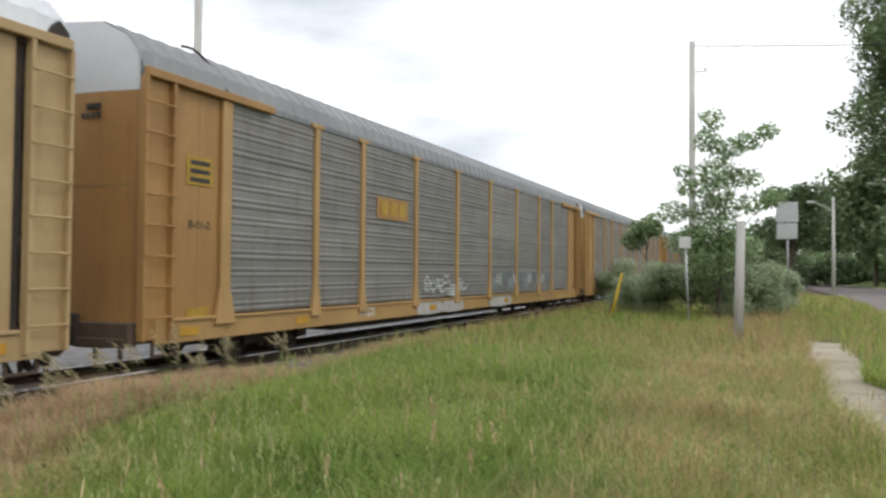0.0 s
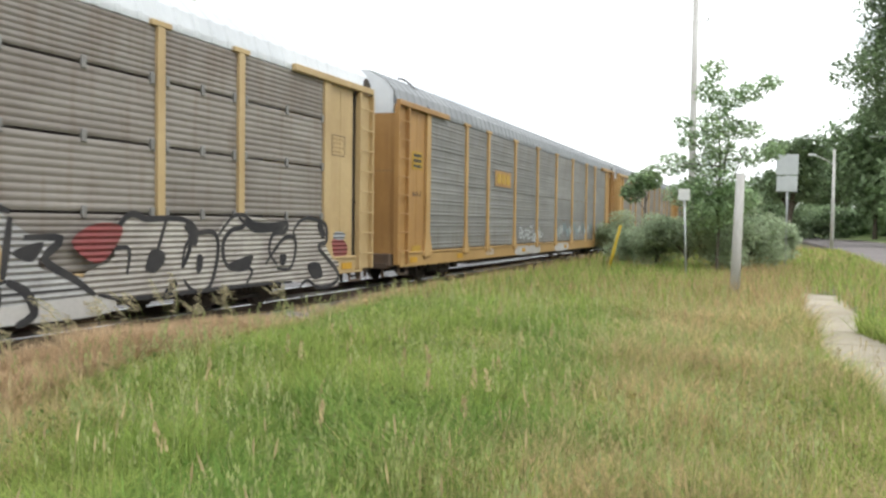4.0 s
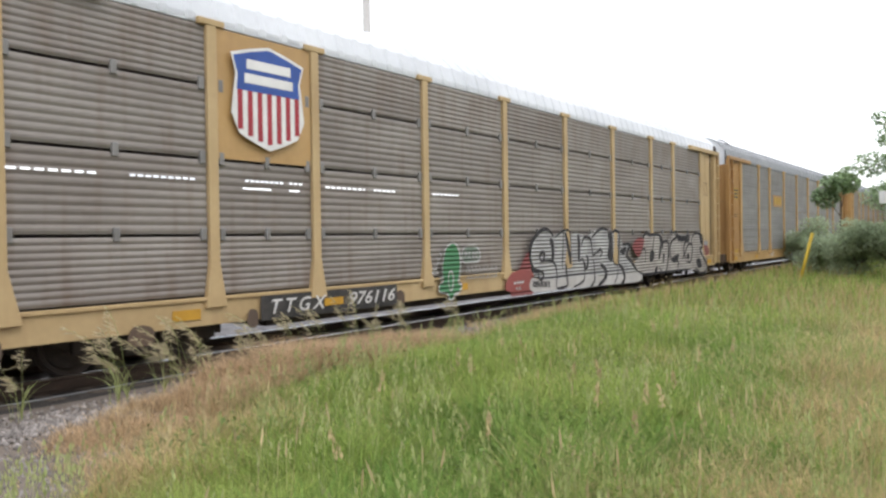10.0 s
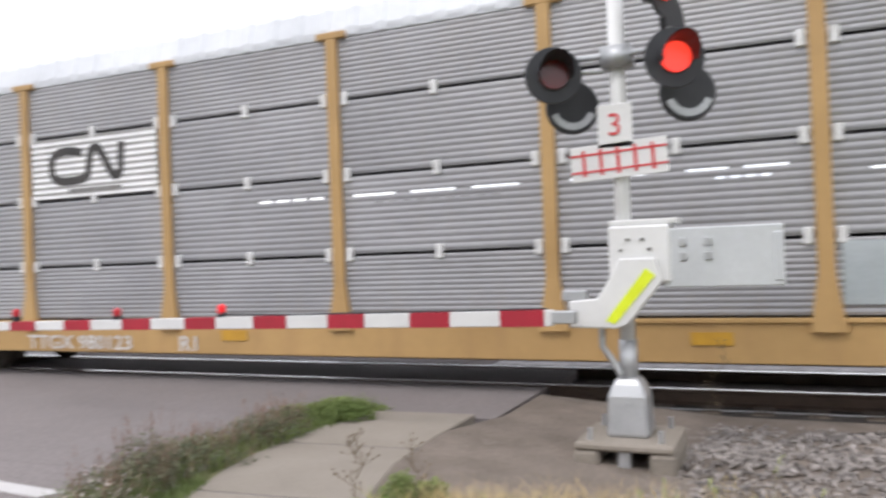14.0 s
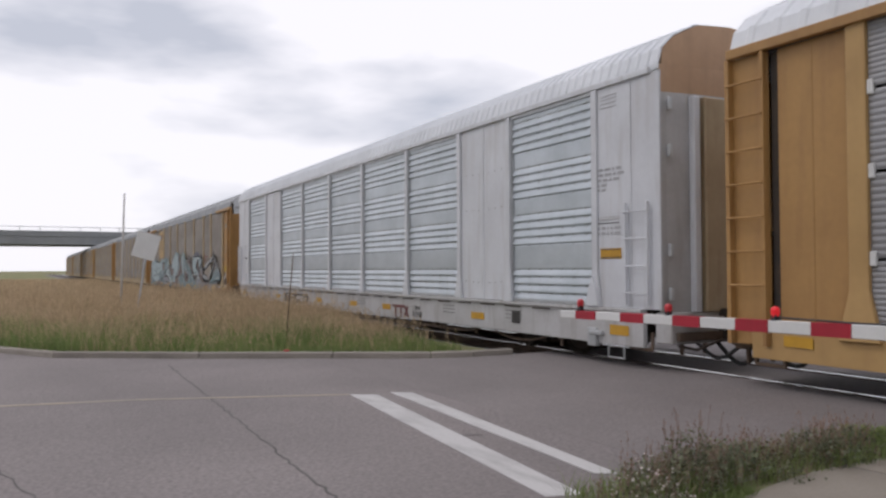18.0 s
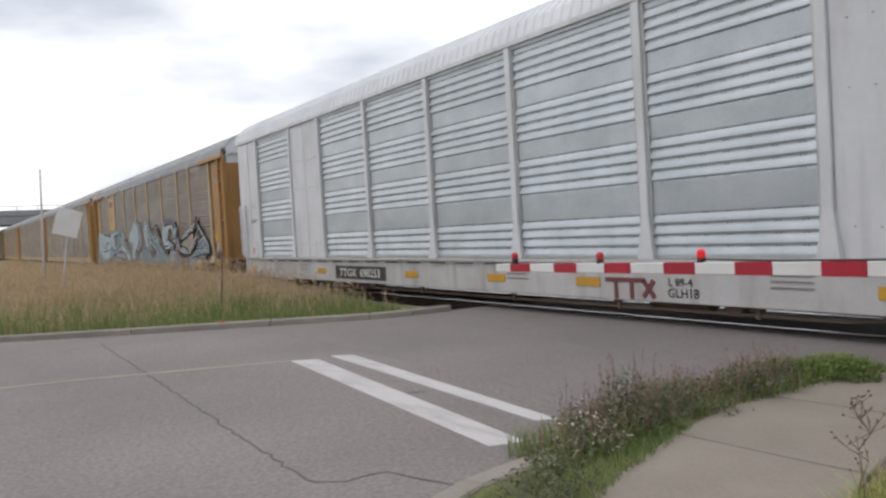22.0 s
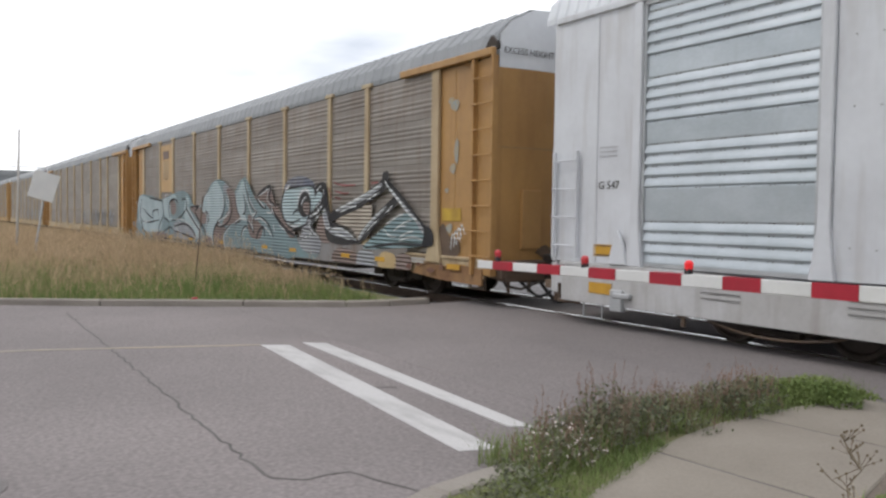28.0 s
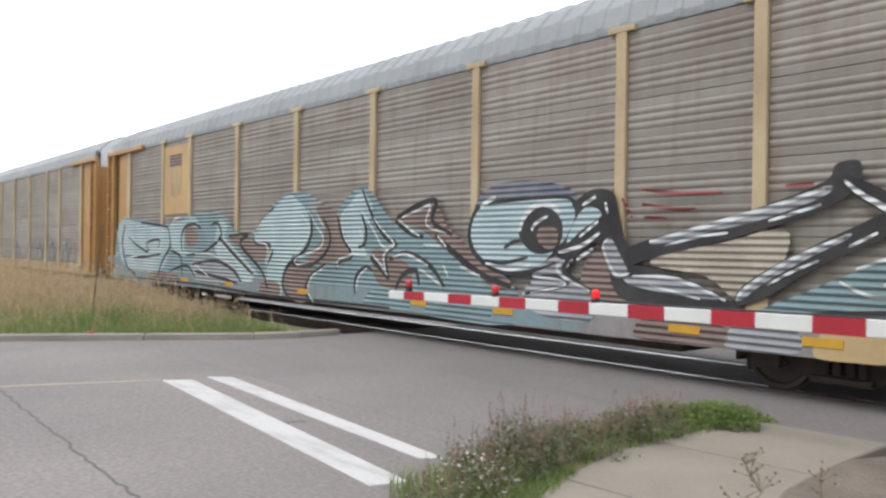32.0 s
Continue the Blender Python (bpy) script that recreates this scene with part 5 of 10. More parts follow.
for k in range(26):
    x, z, w = rng.uniform(-4.1, -1.3), rng.uniform(0.95, 1.6), rng.uniform(0.3, 0.8)
    stroke(c, "spray_line", [(x, z), (x + w * 0.3, z + rng.uniform(-0.05, 0.16)), (x + w * 0.6, z - rng.uniform(0, 0.12)), (x + w, z + rng.uniform(-0.05, 0.12))], rng.uniform(0.05, 0.1), "spray_pale", G1 - 0.0001 * k)
for x0, x1 in ((-4.15, -2.6), (-2.45, -1.0), (1.5, 3.6)):
    blob(c, "spray_shape", [(x0, 0.54), (x1, 0.55), (x1 - 0.05, 0.86), ((x0 + x1) / 2, 0.89), (x0 + 0.1, 0.86)], "sill_white", SIDE - 0.002, "pale paint on the sill")
for k in range(12):
    x, z = 1.5 + 0.6 * k, 1.0 + 0.12 * (k % 3)
    stroke(c, "spray_line", [(x, z), (x + 0.1, z + 0.5), (x + 0.28, z + 0.15), (x + 0.45, z + 0.48), (x + 0.6, z + 0.05)], 0.1, ("spray_ice", "spray_pale", "spray_teal")[k % 3], G1)
for z, w in ((4.2, 0.3), (4.06, 0.42)):
    for q in range(4):
        part("text_bar", Mb().box(-HALF - 0.075, -HALF - 0.04, -0.75 + q * w / 4, -0.7 + q * w / 4, z - 0.045, z + 0.045).mesh("text_bar", "ink"), c)
part("roof_strap", Mb().pipe([(-12.1 - 0.25 * u, -1.55 + 0.85 * u, 4.75 + 0.86 * math.sin(u * math.pi / 2)) for u in np.linspace(0, 1, 9)], 0.025).mesh("roof_strap", "dark"), c, label="dark strap over the roof edge")

# car with a shield and broad pale letters
c, ax = yellow_car("faded yellow autorack car with brownish ribbed panels and spray-painted letters", "cream", "browned", "roof_white", "r" * 9, ROWS4, clips="steel", openings=SLOTS_A)
CARS[1] = (c, ax)
rect(c, "board", -9.13, -7.35, 2.82, 4.62, "yellow", SIDE + 0.0, "yellow steel board")
shield(c, -8.95, -7.55, 2.98, 4.5)
rect(c, "stencil_board", -8.45, -5.3, 0.50, 0.86, "ink", SIDE - 0.04, "black sill plate with pale figures")
for ch, x in zip("TTGX", (-8.22, -7.93, -7.62, -7.3)):
    lettering(c, ch, x, 0.68, 0.3, "pale_ink", SIDE - 0.062, 0.002, stretch=1.15, shear=0.3)
lettering(c, "976116", -6.02, 0.68, 0.3, "pale_ink", SIDE - 0.062, 0.002, stretch=1.35, shear=0.3)
rect(c, "reflector", -7.15, -6.72, 0.62, 0.74, "amber", SIDE - 0.062, "amber reflector")
# green figure, red patch and broad outlined letters
blob(c, "spray_shape", [(-3.9, 1.24), (-3.81, 1.45), (-3.69, 1.53), (-3.57, 1.57), (-3.44, 1.52), (-3.35, 1.37), (-3.32, 1.14), (-3.37, 0.92), (-3.39, 0.81), (-3.28, 0.73), (-3.39, 0.59), (-3.52, 0.56), (-3.61, 0.46), (-3.71, 0.49), (-3.77, 0.6), (-4.02, 0.64), (-4.03, 0.76), (-3.9, 0.85), (-3.94, 1.03)], "spray_green", G1 - 0.052, "green sprayed figure with a pale outline")
stroke(c, "spray_line", [(-3.9, 0.85), (-3.93, 1.03), (-3.9, 1.24), (-3.82, 1.45), (-3.69, 1.54), (-3.57, 1.58), (-3.43, 1.52), (-3.34, 1.37), (-3.31, 1.14), (-3.36, 0.91), (-3.39, 0.8), (-3.28, 0.72), (-3.38, 0.59), (-3.52, 0.56), (-3.61, 0.45), (-3.71, 0.48), (-3.78, 0.59), (-4.02, 0.64), (-4.04, 0.77), (-3.9, 0.83)], 0.055, "spray_white", G1 - 0.056)
stroke(c, "spray_line", [(-3.73, 0.78), (-3.73, 0.91), (-3.69, 1.01), (-3.61, 1.01), (-3.57, 0.86), (-3.61, 0.67), (-3.68, 0.66), (-3.73, 0.78)], 0.04, "spray_white", G1 - 0.056)
blob(c, "spray_shape", [(-3.28, 1.29), (-3.21, 1.44), (-3.03, 1.5), (-2.75, 1.49), (-2.61, 1.39), (-2.6, 1.25), (-2.7, 1.18), (-2.98, 1.17), (-3.19, 1.17)], "spray_green_dull", G1 - 0.05)
stroke(c, "spray_line", [(-3.26, 1.27), (-3.21, 1.44), (-3.03, 1.5), (-2.75, 1.49), (-2.61, 1.39), (-2.6, 1.25), (-2.7, 1.18), (-2.98, 1.17), (-3.17, 1.17), (-3.26, 1.27)], 0.05, "spray_white", G1 - 0.056)
stroke(c, "spray_line", [(-3.17, 1.25), (-3.15, 1.39), (-3.09, 1.36), (-3.13, 1.3), (-3.07, 1.25)], 0.03, "spray_white", G1 - 0.056)
stroke(c, "spray_line", [(-3.04, 1.25), (-3.02, 1.38), (-2.96, 1.36), (-3, 1.3), (-2.94, 1.25)], 0.03, "spray_white", G1 - 0.056)
stroke(c, "spray_line", [(-2.89, 1.24), (-2.87, 1.38), (-2.8, 1.35), (-2.85, 1.29), (-2.78, 1.24)], 0.03, "spray_white", G1 - 0.056)
stroke(c, "spray_line", [(-2.76, 1.24), (-2.74, 1.38), (-2.67, 1.35), (-2.72, 1.29), (-2.65, 1.24)], 0.03, "spray_white", G1 - 0.056)
stroke(c, "spray_line", [(-4.26, 1.11), (-4.19, 1.06), (-4.26, 1.02), (-4.19, 0.94)], 0.03, "spray_white", G1 - 0.056)
stroke(c, "spray_line", [(-4.13, 1.32), (-4.06, 1.21), (-4.13, 1.12), (-4.06, 0.96)], 0.03, "spray_white", G1 - 0.056)
stroke(c, "spray_line", [(-4.03, 1.42), (-3.95, 1.33), (-4.03, 1.26), (-3.96, 1.13)], 0.03, "spray_white", G1 - 0.056)
stroke(c, "spray_line", [(-4.19, 1.17), (-4.11, 1.1), (-4.19, 1.05), (-4.12, 0.95)], 0.03, "spray_white", G1 - 0.056)
stroke(c, "spray_line", [(-4.02, 0.93), (-3.94, 0.89), (-4.02, 0.88), (-3.94, 0.84)], 0.03, "spray_white", G1 - 0.056)
stroke(c, "spray_line", [(-3.1, 0.94), (-3.07, 1.07), (-3.01, 1.05), (-3.02, 0.93)], 0.03, "spray_white", G1 - 0.056)
stroke(c, "spray_line", [(-3.1, 0.84), (-3.05, 0.89), (-2.99, 0.83)], 0.03, "spray_white", G1 - 0.056)
stroke(c, "spray_line", [(-2.96, 0.94), (-2.93, 1.07), (-2.87, 1.05), (-2.88, 0.93)], 0.03, "spray_white", G1 - 0.056)
stroke(c, "spray_line", [(-2.96, 0.83), (-2.91, 0.89), (-2.85, 0.83)], 0.03, "spray_white", G1 - 0.056)
stroke(c, "spray_line", [(-2.81, 0.93), (-2.78, 1.06), (-2.73, 1.05), (-2.74, 0.92)], 0.03, "spray_white", G1 - 0.056)
stroke(c, "spray_line", [(-2.81, 0.83), (-2.77, 0.89), (-2.71, 0.83)], 0.03, "spray_white", G1 - 0.056)
stroke(c, "spray_line", [(-2.67, 0.93), (-2.64, 1.06), (-2.58, 1.04), (-2.59, 0.91)], 0.03, "spray_white", G1 - 0.056)
stroke(c, "spray_line", [(-2.67, 0.83), (-2.62, 0.89), (-2.56, 0.82)], 0.03, "spray_white", G1 - 0.056)
stroke(c, "spray_line", [(-2.52, 0.92), (-2.49, 1.06), (-2.43, 1.04), (-2.44, 0.91)], 0.03, "spray_white", G1 - 0.056)
stroke(c, "spray_line", [(-2.52, 0.83), (-2.47, 0.89), (-2.41, 0.82)], 0.03, "spray_white", G1 - 0.056)
stroke(c, "spray_line", [(-2.36, 0.92), (-2.33, 1.06), (-2.27, 1.04), (-2.28, 0.9)], 0.03, "spray_white", G1 - 0.056)
stroke(c, "spray_line", [(-2.36, 0.83), (-2.31, 0.89), (-2.25, 0.82)], 0.03, "spray_white", G1 - 0.056)
stroke(c, "spray_line", [(-2.21, 0.91), (-2.18, 1.05), (-2.11, 1.03), (-2.12, 0.9)], 0.03, "spray_white", G1 - 0.056)
stroke(c, "spray_line", [(-2.21, 0.83), (-2.15, 0.89), (-2.09, 0.82)], 0.03, "spray_white", G1 - 0.056)
stroke(c, "spray_line", [(-2.05, 0.9), (-2.01, 1.05), (-1.95, 1.03), (-1.96, 0.89)], 0.03, "spray_white", G1 - 0.056)
stroke(c, "spray_line", [(-2.05, 0.82), (-1.99, 0.89), (-1.93, 0.82)], 0.03, "spray_white", G1 - 0.056)
blob(c, "spray_shape", [(-1.38, 0.39), (-1.15, 0.75), (-0.85, 1.1), (-0.57, 1.33), (-0.42, 1.33), (-0.36, 0.65), (-0.37, 0.37), (-0.98, 0.37)], "spray_red", G1 - 0.05, "red sprayed patch")
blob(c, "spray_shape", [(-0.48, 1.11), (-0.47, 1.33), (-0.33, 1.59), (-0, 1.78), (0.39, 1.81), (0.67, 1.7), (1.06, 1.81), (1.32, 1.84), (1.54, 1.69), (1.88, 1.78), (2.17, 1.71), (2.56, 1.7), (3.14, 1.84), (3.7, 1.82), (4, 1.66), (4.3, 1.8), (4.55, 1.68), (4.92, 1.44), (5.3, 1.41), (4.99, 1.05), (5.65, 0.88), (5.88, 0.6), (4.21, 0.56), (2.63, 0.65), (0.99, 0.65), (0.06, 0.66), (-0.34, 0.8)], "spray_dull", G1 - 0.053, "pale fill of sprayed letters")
blob(c, "spray_shape", [(-0.44, 0.72), (0.06, 0.66), (0.99, 0.65), (2.63, 0.65), (4.21, 0.56), (5.88, 0.6), (6.3, 0.47), (5.99, 0.31), (4.23, 0.33), (2.65, 0.35), (1.01, 0.38), (-0.41, 0.42)], "sill_white", G1 - 0.0535, "pale sprayed band along the sill")
stroke(c, "spray_line", [(-0.05, 0.88), (-0.33, 0.94), (-0.47, 1.11), (-0.5, 1.33), (-0.41, 1.55), (-0.19, 1.71), (0.09, 1.83), (0.39, 1.83), (0.65, 1.68)], 0.11, "spray_black", G1 - 0.058)
stroke(c, "spray_line", [(0.01, 1.1), (-0.06, 1.19), (0.04, 1.3), (0.18, 1.27), (0.13, 1.12), (0.01, 1.1)], 0.09, "spray_black", G1 - 0.058)
stroke(c, "spray_line", [(0.13, 1.1), (0.43, 1.1), (0.62, 1.06), (0.75, 0.94), (0.8, 0.71), (0.76, 0.44)], 0.07, "spray_black", G1 - 0.058)
stroke(c, "spray_line", [(-0.14, 0.79), (-0.05, 0.87), (0.11, 0.82), (0.1, 0.7), (-0.04, 0.68), (-0.14, 0.79)], 0.08, "spray_black", G1 - 0.058)
stroke(c, "spray_line", [(-0.45, 0.94), (-0.31, 0.88), (-0.07, 0.86)], 0.09, "spray_black", G1 - 0.058)
stroke(c, "spray_line", [(0.69, 1.65), (0.98, 1.75), (1.19, 1.82), (1.46, 1.81), (1.55, 1.6), (1.58, 1.03)], 0.06, "spray_black", G1 - 0.058)
stroke(c, "spray_line", [(1.27, 1.77), (1.42, 1.42), (1.55, 0.97)], 0.14, "spray_black", G1 - 0.058)
stroke(c, "spray_line", [(1.17, 1.76), (1.12, 1.25), (1.08, 0.87)], 0.05, "spray_black", G1 - 0.058)
stroke(c, "spray_line", [(1.29, 1.01), (1.32, 0.73), (1.38, 0.47)], 0.1, "spray_black", G1 - 0.058)
stroke(c, "spray_line", [(1.38, 0.45), (1.12, 0.42), (0.8, 0.42)], 0.08, "spray_black", G1 - 0.058)
stroke(c, "spray_line", [(1.99, 1.72), (2.03, 1.43), (2, 1.07)], 0.15, "spray_black", G1 - 0.058)
stroke(c, "spray_line", [(1.98, 1.02), (2.27, 1.06), (2.33, 0.6), (2.09, 0.47), (1.71, 0.4)], 0.07, "spray_black", G1 - 0.058)
stroke(c, "spray_line", [(2.17, 1.41), (2.29, 1.61), (2.54, 1.65), (2.74, 1.54), (2.83, 1.13)], 0.08, "spray_black", G1 - 0.058)
stroke(c, "spray_line", [(2.43, 1.16), (2.54, 1.09), (2.5, 0.89), (2.39, 0.84), (2.35, 1.02)], 0.11, "spray_black", G1 - 0.058)
stroke(c, "spray_line", [(2.78, 1.61), (3.07, 1.77), (3.45, 1.87), (3.85, 1.82)], 0.08, "spray_black", G1 - 0.058)
stroke(c, "spray_line", [(2.83, 1.15), (3.18, 1.27), (3.33, 1.31), (3.43, 1.23), (3.31, 1.12)], 0.08, "spray_black", G1 - 0.058)
stroke(c, "spray_line", [(2.89, 1.05), (2.95, 0.59), (2.9, 0.46), (2.68, 0.36)], 0.08, "spray_black", G1 - 0.058)
stroke(c, "spray_line", [(3.3, 0.9), (3.56, 0.82), (3.68, 0.64), (3.55, 0.49), (3.16, 0.35)], 0.15, "spray_black", G1 - 0.058)
stroke(c, "spray_line", [(4.06, 1.73), (4.3, 1.82), (4.6, 1.74)], 0.09, "spray_black", G1 - 0.058)
stroke(c, "spray_line", [(4.1, 1.66), (4.15, 1.04), (4.33, 0.87), (4.55, 0.88)], 0.06, "spray_black", G1 - 0.058)
stroke(c, "spray_line", [(4.6, 1.68), (4.54, 1.25), (4.49, 0.9)], 0.11, "spray_black", G1 - 0.058)
stroke(c, "spray_line", [(4.79, 1.42), (5.36, 1.4), (5.1, 1.13), (5.56, 0.85), (5.92, 0.6)], 0.12, "spray_black", G1 - 0.058)
stroke(c, "spray_line", [(4.45, 0.82), (4.43, 0.55), (4.2, 0.34)], 0.05, "spray_black", G1 - 0.058)
stroke(c, "spray_line", [(4.55, 0.87), (4.82, 0.72), (4.94, 0.44), (4.68, 0.31)], 0.14, "spray_black", G1 - 0.058)
stroke(c, "spray_line", [(-0.46, 0.76), (0.25, 0.7), (1.57, 0.71), (3.22, 0.71), (5.74, 0.71)], 0.05, "spray_black", G1 - 0.058)
blob(c, "spray_shape", [(0.44, 1.61), (0.65, 1.56), (0.66, 1.13), (0.53, 1.09), (0.54, 1.33)], "spray_black", G1 - 0.0585)
blob(c, "spray_shape", [(3.82, 1.76), (4.12, 1.66), (4.08, 0.98), (3.77, 1.12), (3.88, 1.45)], "spray_black", G1 - 0.0585)
blob(c, "spray_shape", [(4.62, 1.24), (5.08, 1.36), (4.91, 1.11)], "spray_black", G1 - 0.0585)
stroke(c, "spray_line", [(-0.38, 0.52), (-0.36, 0.64), (-0.3, 0.61), (-0.34, 0.56), (-0.29, 0.51)], 0.045, "spray_black", G1 - 0.058)
stroke(c, "spray_line", [(-0.27, 0.51), (-0.25, 0.63), (-0.19, 0.61), (-0.23, 0.55), (-0.18, 0.51)], 0.045, "spray_black", G1 - 0.058)
stroke(c, "spray_line", [(-0.16, 0.5), (-0.14, 0.63), (-0.08, 0.6), (-0.12, 0.55), (-0.07, 0.5)], 0.045, "spray_black", G1 - 0.058)
stroke(c, "spray_line", [(-0.03, 0.5), (-0.01, 0.62), (0.05, 0.59), (0.02, 0.54), (0.07, 0.49)], 0.045, "spray_black", G1 - 0.058)
stroke(c, "spray_line", [(0.09, 0.49), (0.11, 0.61), (0.17, 0.58), (0.13, 0.53), (0.18, 0.48)], 0.045, "spray_black", G1 - 0.058)
stroke(c, "spray_line", [(0.2, 0.48), (0.23, 0.6), (0.29, 0.58), (0.25, 0.52), (0.3, 0.47)], 0.045, "spray_black", G1 - 0.058)
stroke(c, "spray_line", [(0.34, 0.47), (0.37, 0.6), (0.43, 0.57), (0.39, 0.52), (0.44, 0.46)], 0.045, "spray_black", G1 - 0.058)
stroke(c, "spray_line", [(-1.23, 0.63), (-1.2, 0.68), (-1.16, 0.63)], 0.04, "spray_white", G1 - 0.058)
stroke(c, "spray_line", [(-1.11, 0.64), (-1.08, 0.69), (-1.04, 0.63)], 0.04, "spray_white", G1 - 0.058)
stroke(c, "spray_line", [(-0.99, 0.63), (-0.96, 0.69), (-0.92, 0.63)], 0.04, "spray_white", G1 - 0.058)
stroke(c, "spray_line", [(-0.87, 0.64), (-0.84, 0.69), (-0.8, 0.63)], 0.04, "spray_white", G1 - 0.058)
stroke(c, "spray_line", [(-1.14, 0.5), (-1.11, 0.55), (-1.07, 0.49)], 0.04, "spray_white", G1 - 0.058)
stroke(c, "spray_line", [(-1.02, 0.49), (-0.99, 0.55), (-0.95, 0.49)], 0.04, "spray_white", G1 - 0.058)
blob(c, "spray_shape", [(5.5, 1.35), (5.9, 1.6), (6.4, 1.55), (6.2, 1.2), (5.9, 1.05)], "spray_red", G1 - 0.08)
# broad outlined letters with a pale fill that runs down on the sill
blob(c, "spray_shape", [(5.97, 0.6), (5.74, 0.91), (6.25, 1.12), (6.32, 1.62), (6.61, 1.73), (7.74, 1.66), (7.92, 1.47), (8.48, 1.47), (8.99, 1.76), (10.55, 1.64), (11.15, 1.72), (12.01, 1.65), (12.02, 1.16), (12.58, 0.57), (12.34, 0.26), (10.76, 0.48), (9.32, 0.5), (7.57, 0.5)], "spray_tan_grey", G1 - 0.055, "pale fill of sprayed letters")
stroke(c, "spray_line", [(6.5, 0.86), (6.54, 1.23), (6.28, 1.26), (6.25, 1.4), (6.39, 1.62), (6.54, 1.73), (6.68, 1.74), (6.87, 1.68), (7.23, 1.69), (7.65, 1.68), (7.92, 1.59), (7.99, 1.44)], 0.10, "spray_black", G1 - 0.064)
stroke(c, "spray_line", [(7.83, 1.44), (7.83, 1.19), (7.66, 0.89)], 0.09, "spray_black", G1 - 0.064)
stroke(c, "spray_line", [(7.66, 0.89), (7.74, 1.26), (8.01, 1.44), (8.39, 1.47), (8.53, 1.3), (8.49, 0.92), (8.3, 0.54), (7.92, 0.52), (7.7, 0.71)], 0.09, "spray_black", G1 - 0.064)
stroke(c, "spray_line", [(8.53, 1.4), (8.78, 1.63), (8.99, 1.76), (9.31, 1.74), (9.2, 1.56), (8.89, 1.5), (8.68, 1.3), (8.69, 1.01), (8.89, 0.83), (9.32, 0.81), (9.48, 0.98)], 0.09, "spray_black", G1 - 0.064)
stroke(c, "spray_line", [(9.09, 1.73), (9.42, 1.56), (10.0, 1.57), (10.55, 1.64), (10.49, 1.46), (10.12, 1.42), (10.0, 1.1), (10.25, 0.84)], 0.10, "spray_black", G1 - 0.064)
stroke(c, "spray_line", [(9.88, 0.86), (10.18, 1.13), (10.49, 1.34), (10.81, 1.34), (10.88, 1.11), (10.69, 0.75), (10.25, 0.77)], 0.09, "spray_black", G1 - 0.064)
stroke(c, "spray_line", [(10.88, 1.34), (10.81, 1.49), (11.15, 1.72), (11.71, 1.69), (12.01, 1.57), (12.02, 1.25), (11.72, 1.13), (12.5, 0.58), (12.34, 0.34), (11.73, 0.3), (11.3, 0.48), (11.03, 0.35)], 0.10, "spray_black", G1 - 0.064)
stroke(c, "spray_line", [(7.31, 1.68), (7.11, 1.18)], 0.07, "spray_black", G1 - 0.064)
stroke(c, "spray_line", [(9.1, 0.86), (9.48, 0.77), (9.32, 0.54)], 0.07, "spray_black", G1 - 0.064)
stroke(c, "spray_line", [(7.53, 0.69), (7.28, 0.49)], 0.14, "spray_black", G1 - 0.064)
stroke(c, "spray_line", [(7.74, 1.62), (7.92, 1.47), (7.92, 1.25)], 0.23, "spray_black", G1 - 0.064)
stroke(c, "spray_line", [(9.31, 1.7), (9.59, 1.55), (10.49, 1.57)], 0.20, "spray_black", G1 - 0.064)
stroke(c, "spray_line", [(11.71, 1.65), (11.94, 1.33)], 0.20, "spray_black", G1 - 0.064)
stroke(c, "spray_line", [(5.97, 0.6), (6.54, 0.5), (7.57, 0.5), (9.32, 0.5), (10.76, 0.48)], 0.07, "spray_black", G1 - 0.064)
blob(c, "spray_shape", [(6.88, 1.02), (6.99, 1.21), (7.23, 1.18), (7.27, 1.03), (7.07, 0.86), (6.88, 0.9)], "spray_black", G1 - 0.068)
blob(c, "spray_shape", [(8.01, 1.09), (8.15, 1.06), (8.11, 0.84), (8.0, 0.81)], "spray_black", G1 - 0.068)
blob(c, "spray_shape", [(10.34, 1.02), (10.56, 1.01), (10.5, 0.83), (10.37, 0.83)], "spray_black", G1 - 0.068)
blob(c, "spray_shape", [(11.3, 0.79), (11.73, 0.81), (11.88, 0.53), (11.51, 0.51)], "spray_black", G1 - 0.068)
blob(c, "spray_shape", [(8.79, 0.9), (9.1, 0.99), (9.48, 1.05), (9.43, 0.88), (9.1, 0.81)], "spray_black", G1 - 0.068)
blob(c, "spray_shape", [(5.9, 0.5), (9.5, 0.52), (12.1, 0.55), (12.2, 0.88), (8, 0.9), (5.9, 0.9)], "spray_tan_grey", G1 - 0.05, "pale sprayed band along the sill")
rect(c, "decal_border", -13.1, -12.52, 1.13, 1.39, "ink", SIDE + 0.032)
rect(c, "decal", -13.08, -12.54, 1.15, 1.37, "decal", SIDE + 0.028, "yellow warning decal with a dark border")
for z in (1.21, 1.26, 1.31):
    rect(c, "text_bar", -12.98, -12.64, z - 0.012, z + 0.012, "stencil_faint", SIDE + 0.024)
rect(c, "jack_slot", -13.03, -12.39, 0.76, 0.89, "grime", SIDE - 0.032, "dark jacking slot")
for sx, sz, sw in ((-13.2, 0.58, 0.26), (-12.22, 0.53, 0.13), (-10.4, 0.5, 0.18), (-8.6, 0.56, 0.1), (-5.2, 0.62, 0.12)):
    blob(c, "grime_patch", [(sx - sw, sz - 0.11), (sx + sw * 0.8, sz - 0.13), (sx + sw, sz + 0.05), (sx + sw * 0.3, sz + 0.12), (sx - sw * 0.7, sz + 0.1)], "grime", SIDE - 0.034, "dark grease smear")
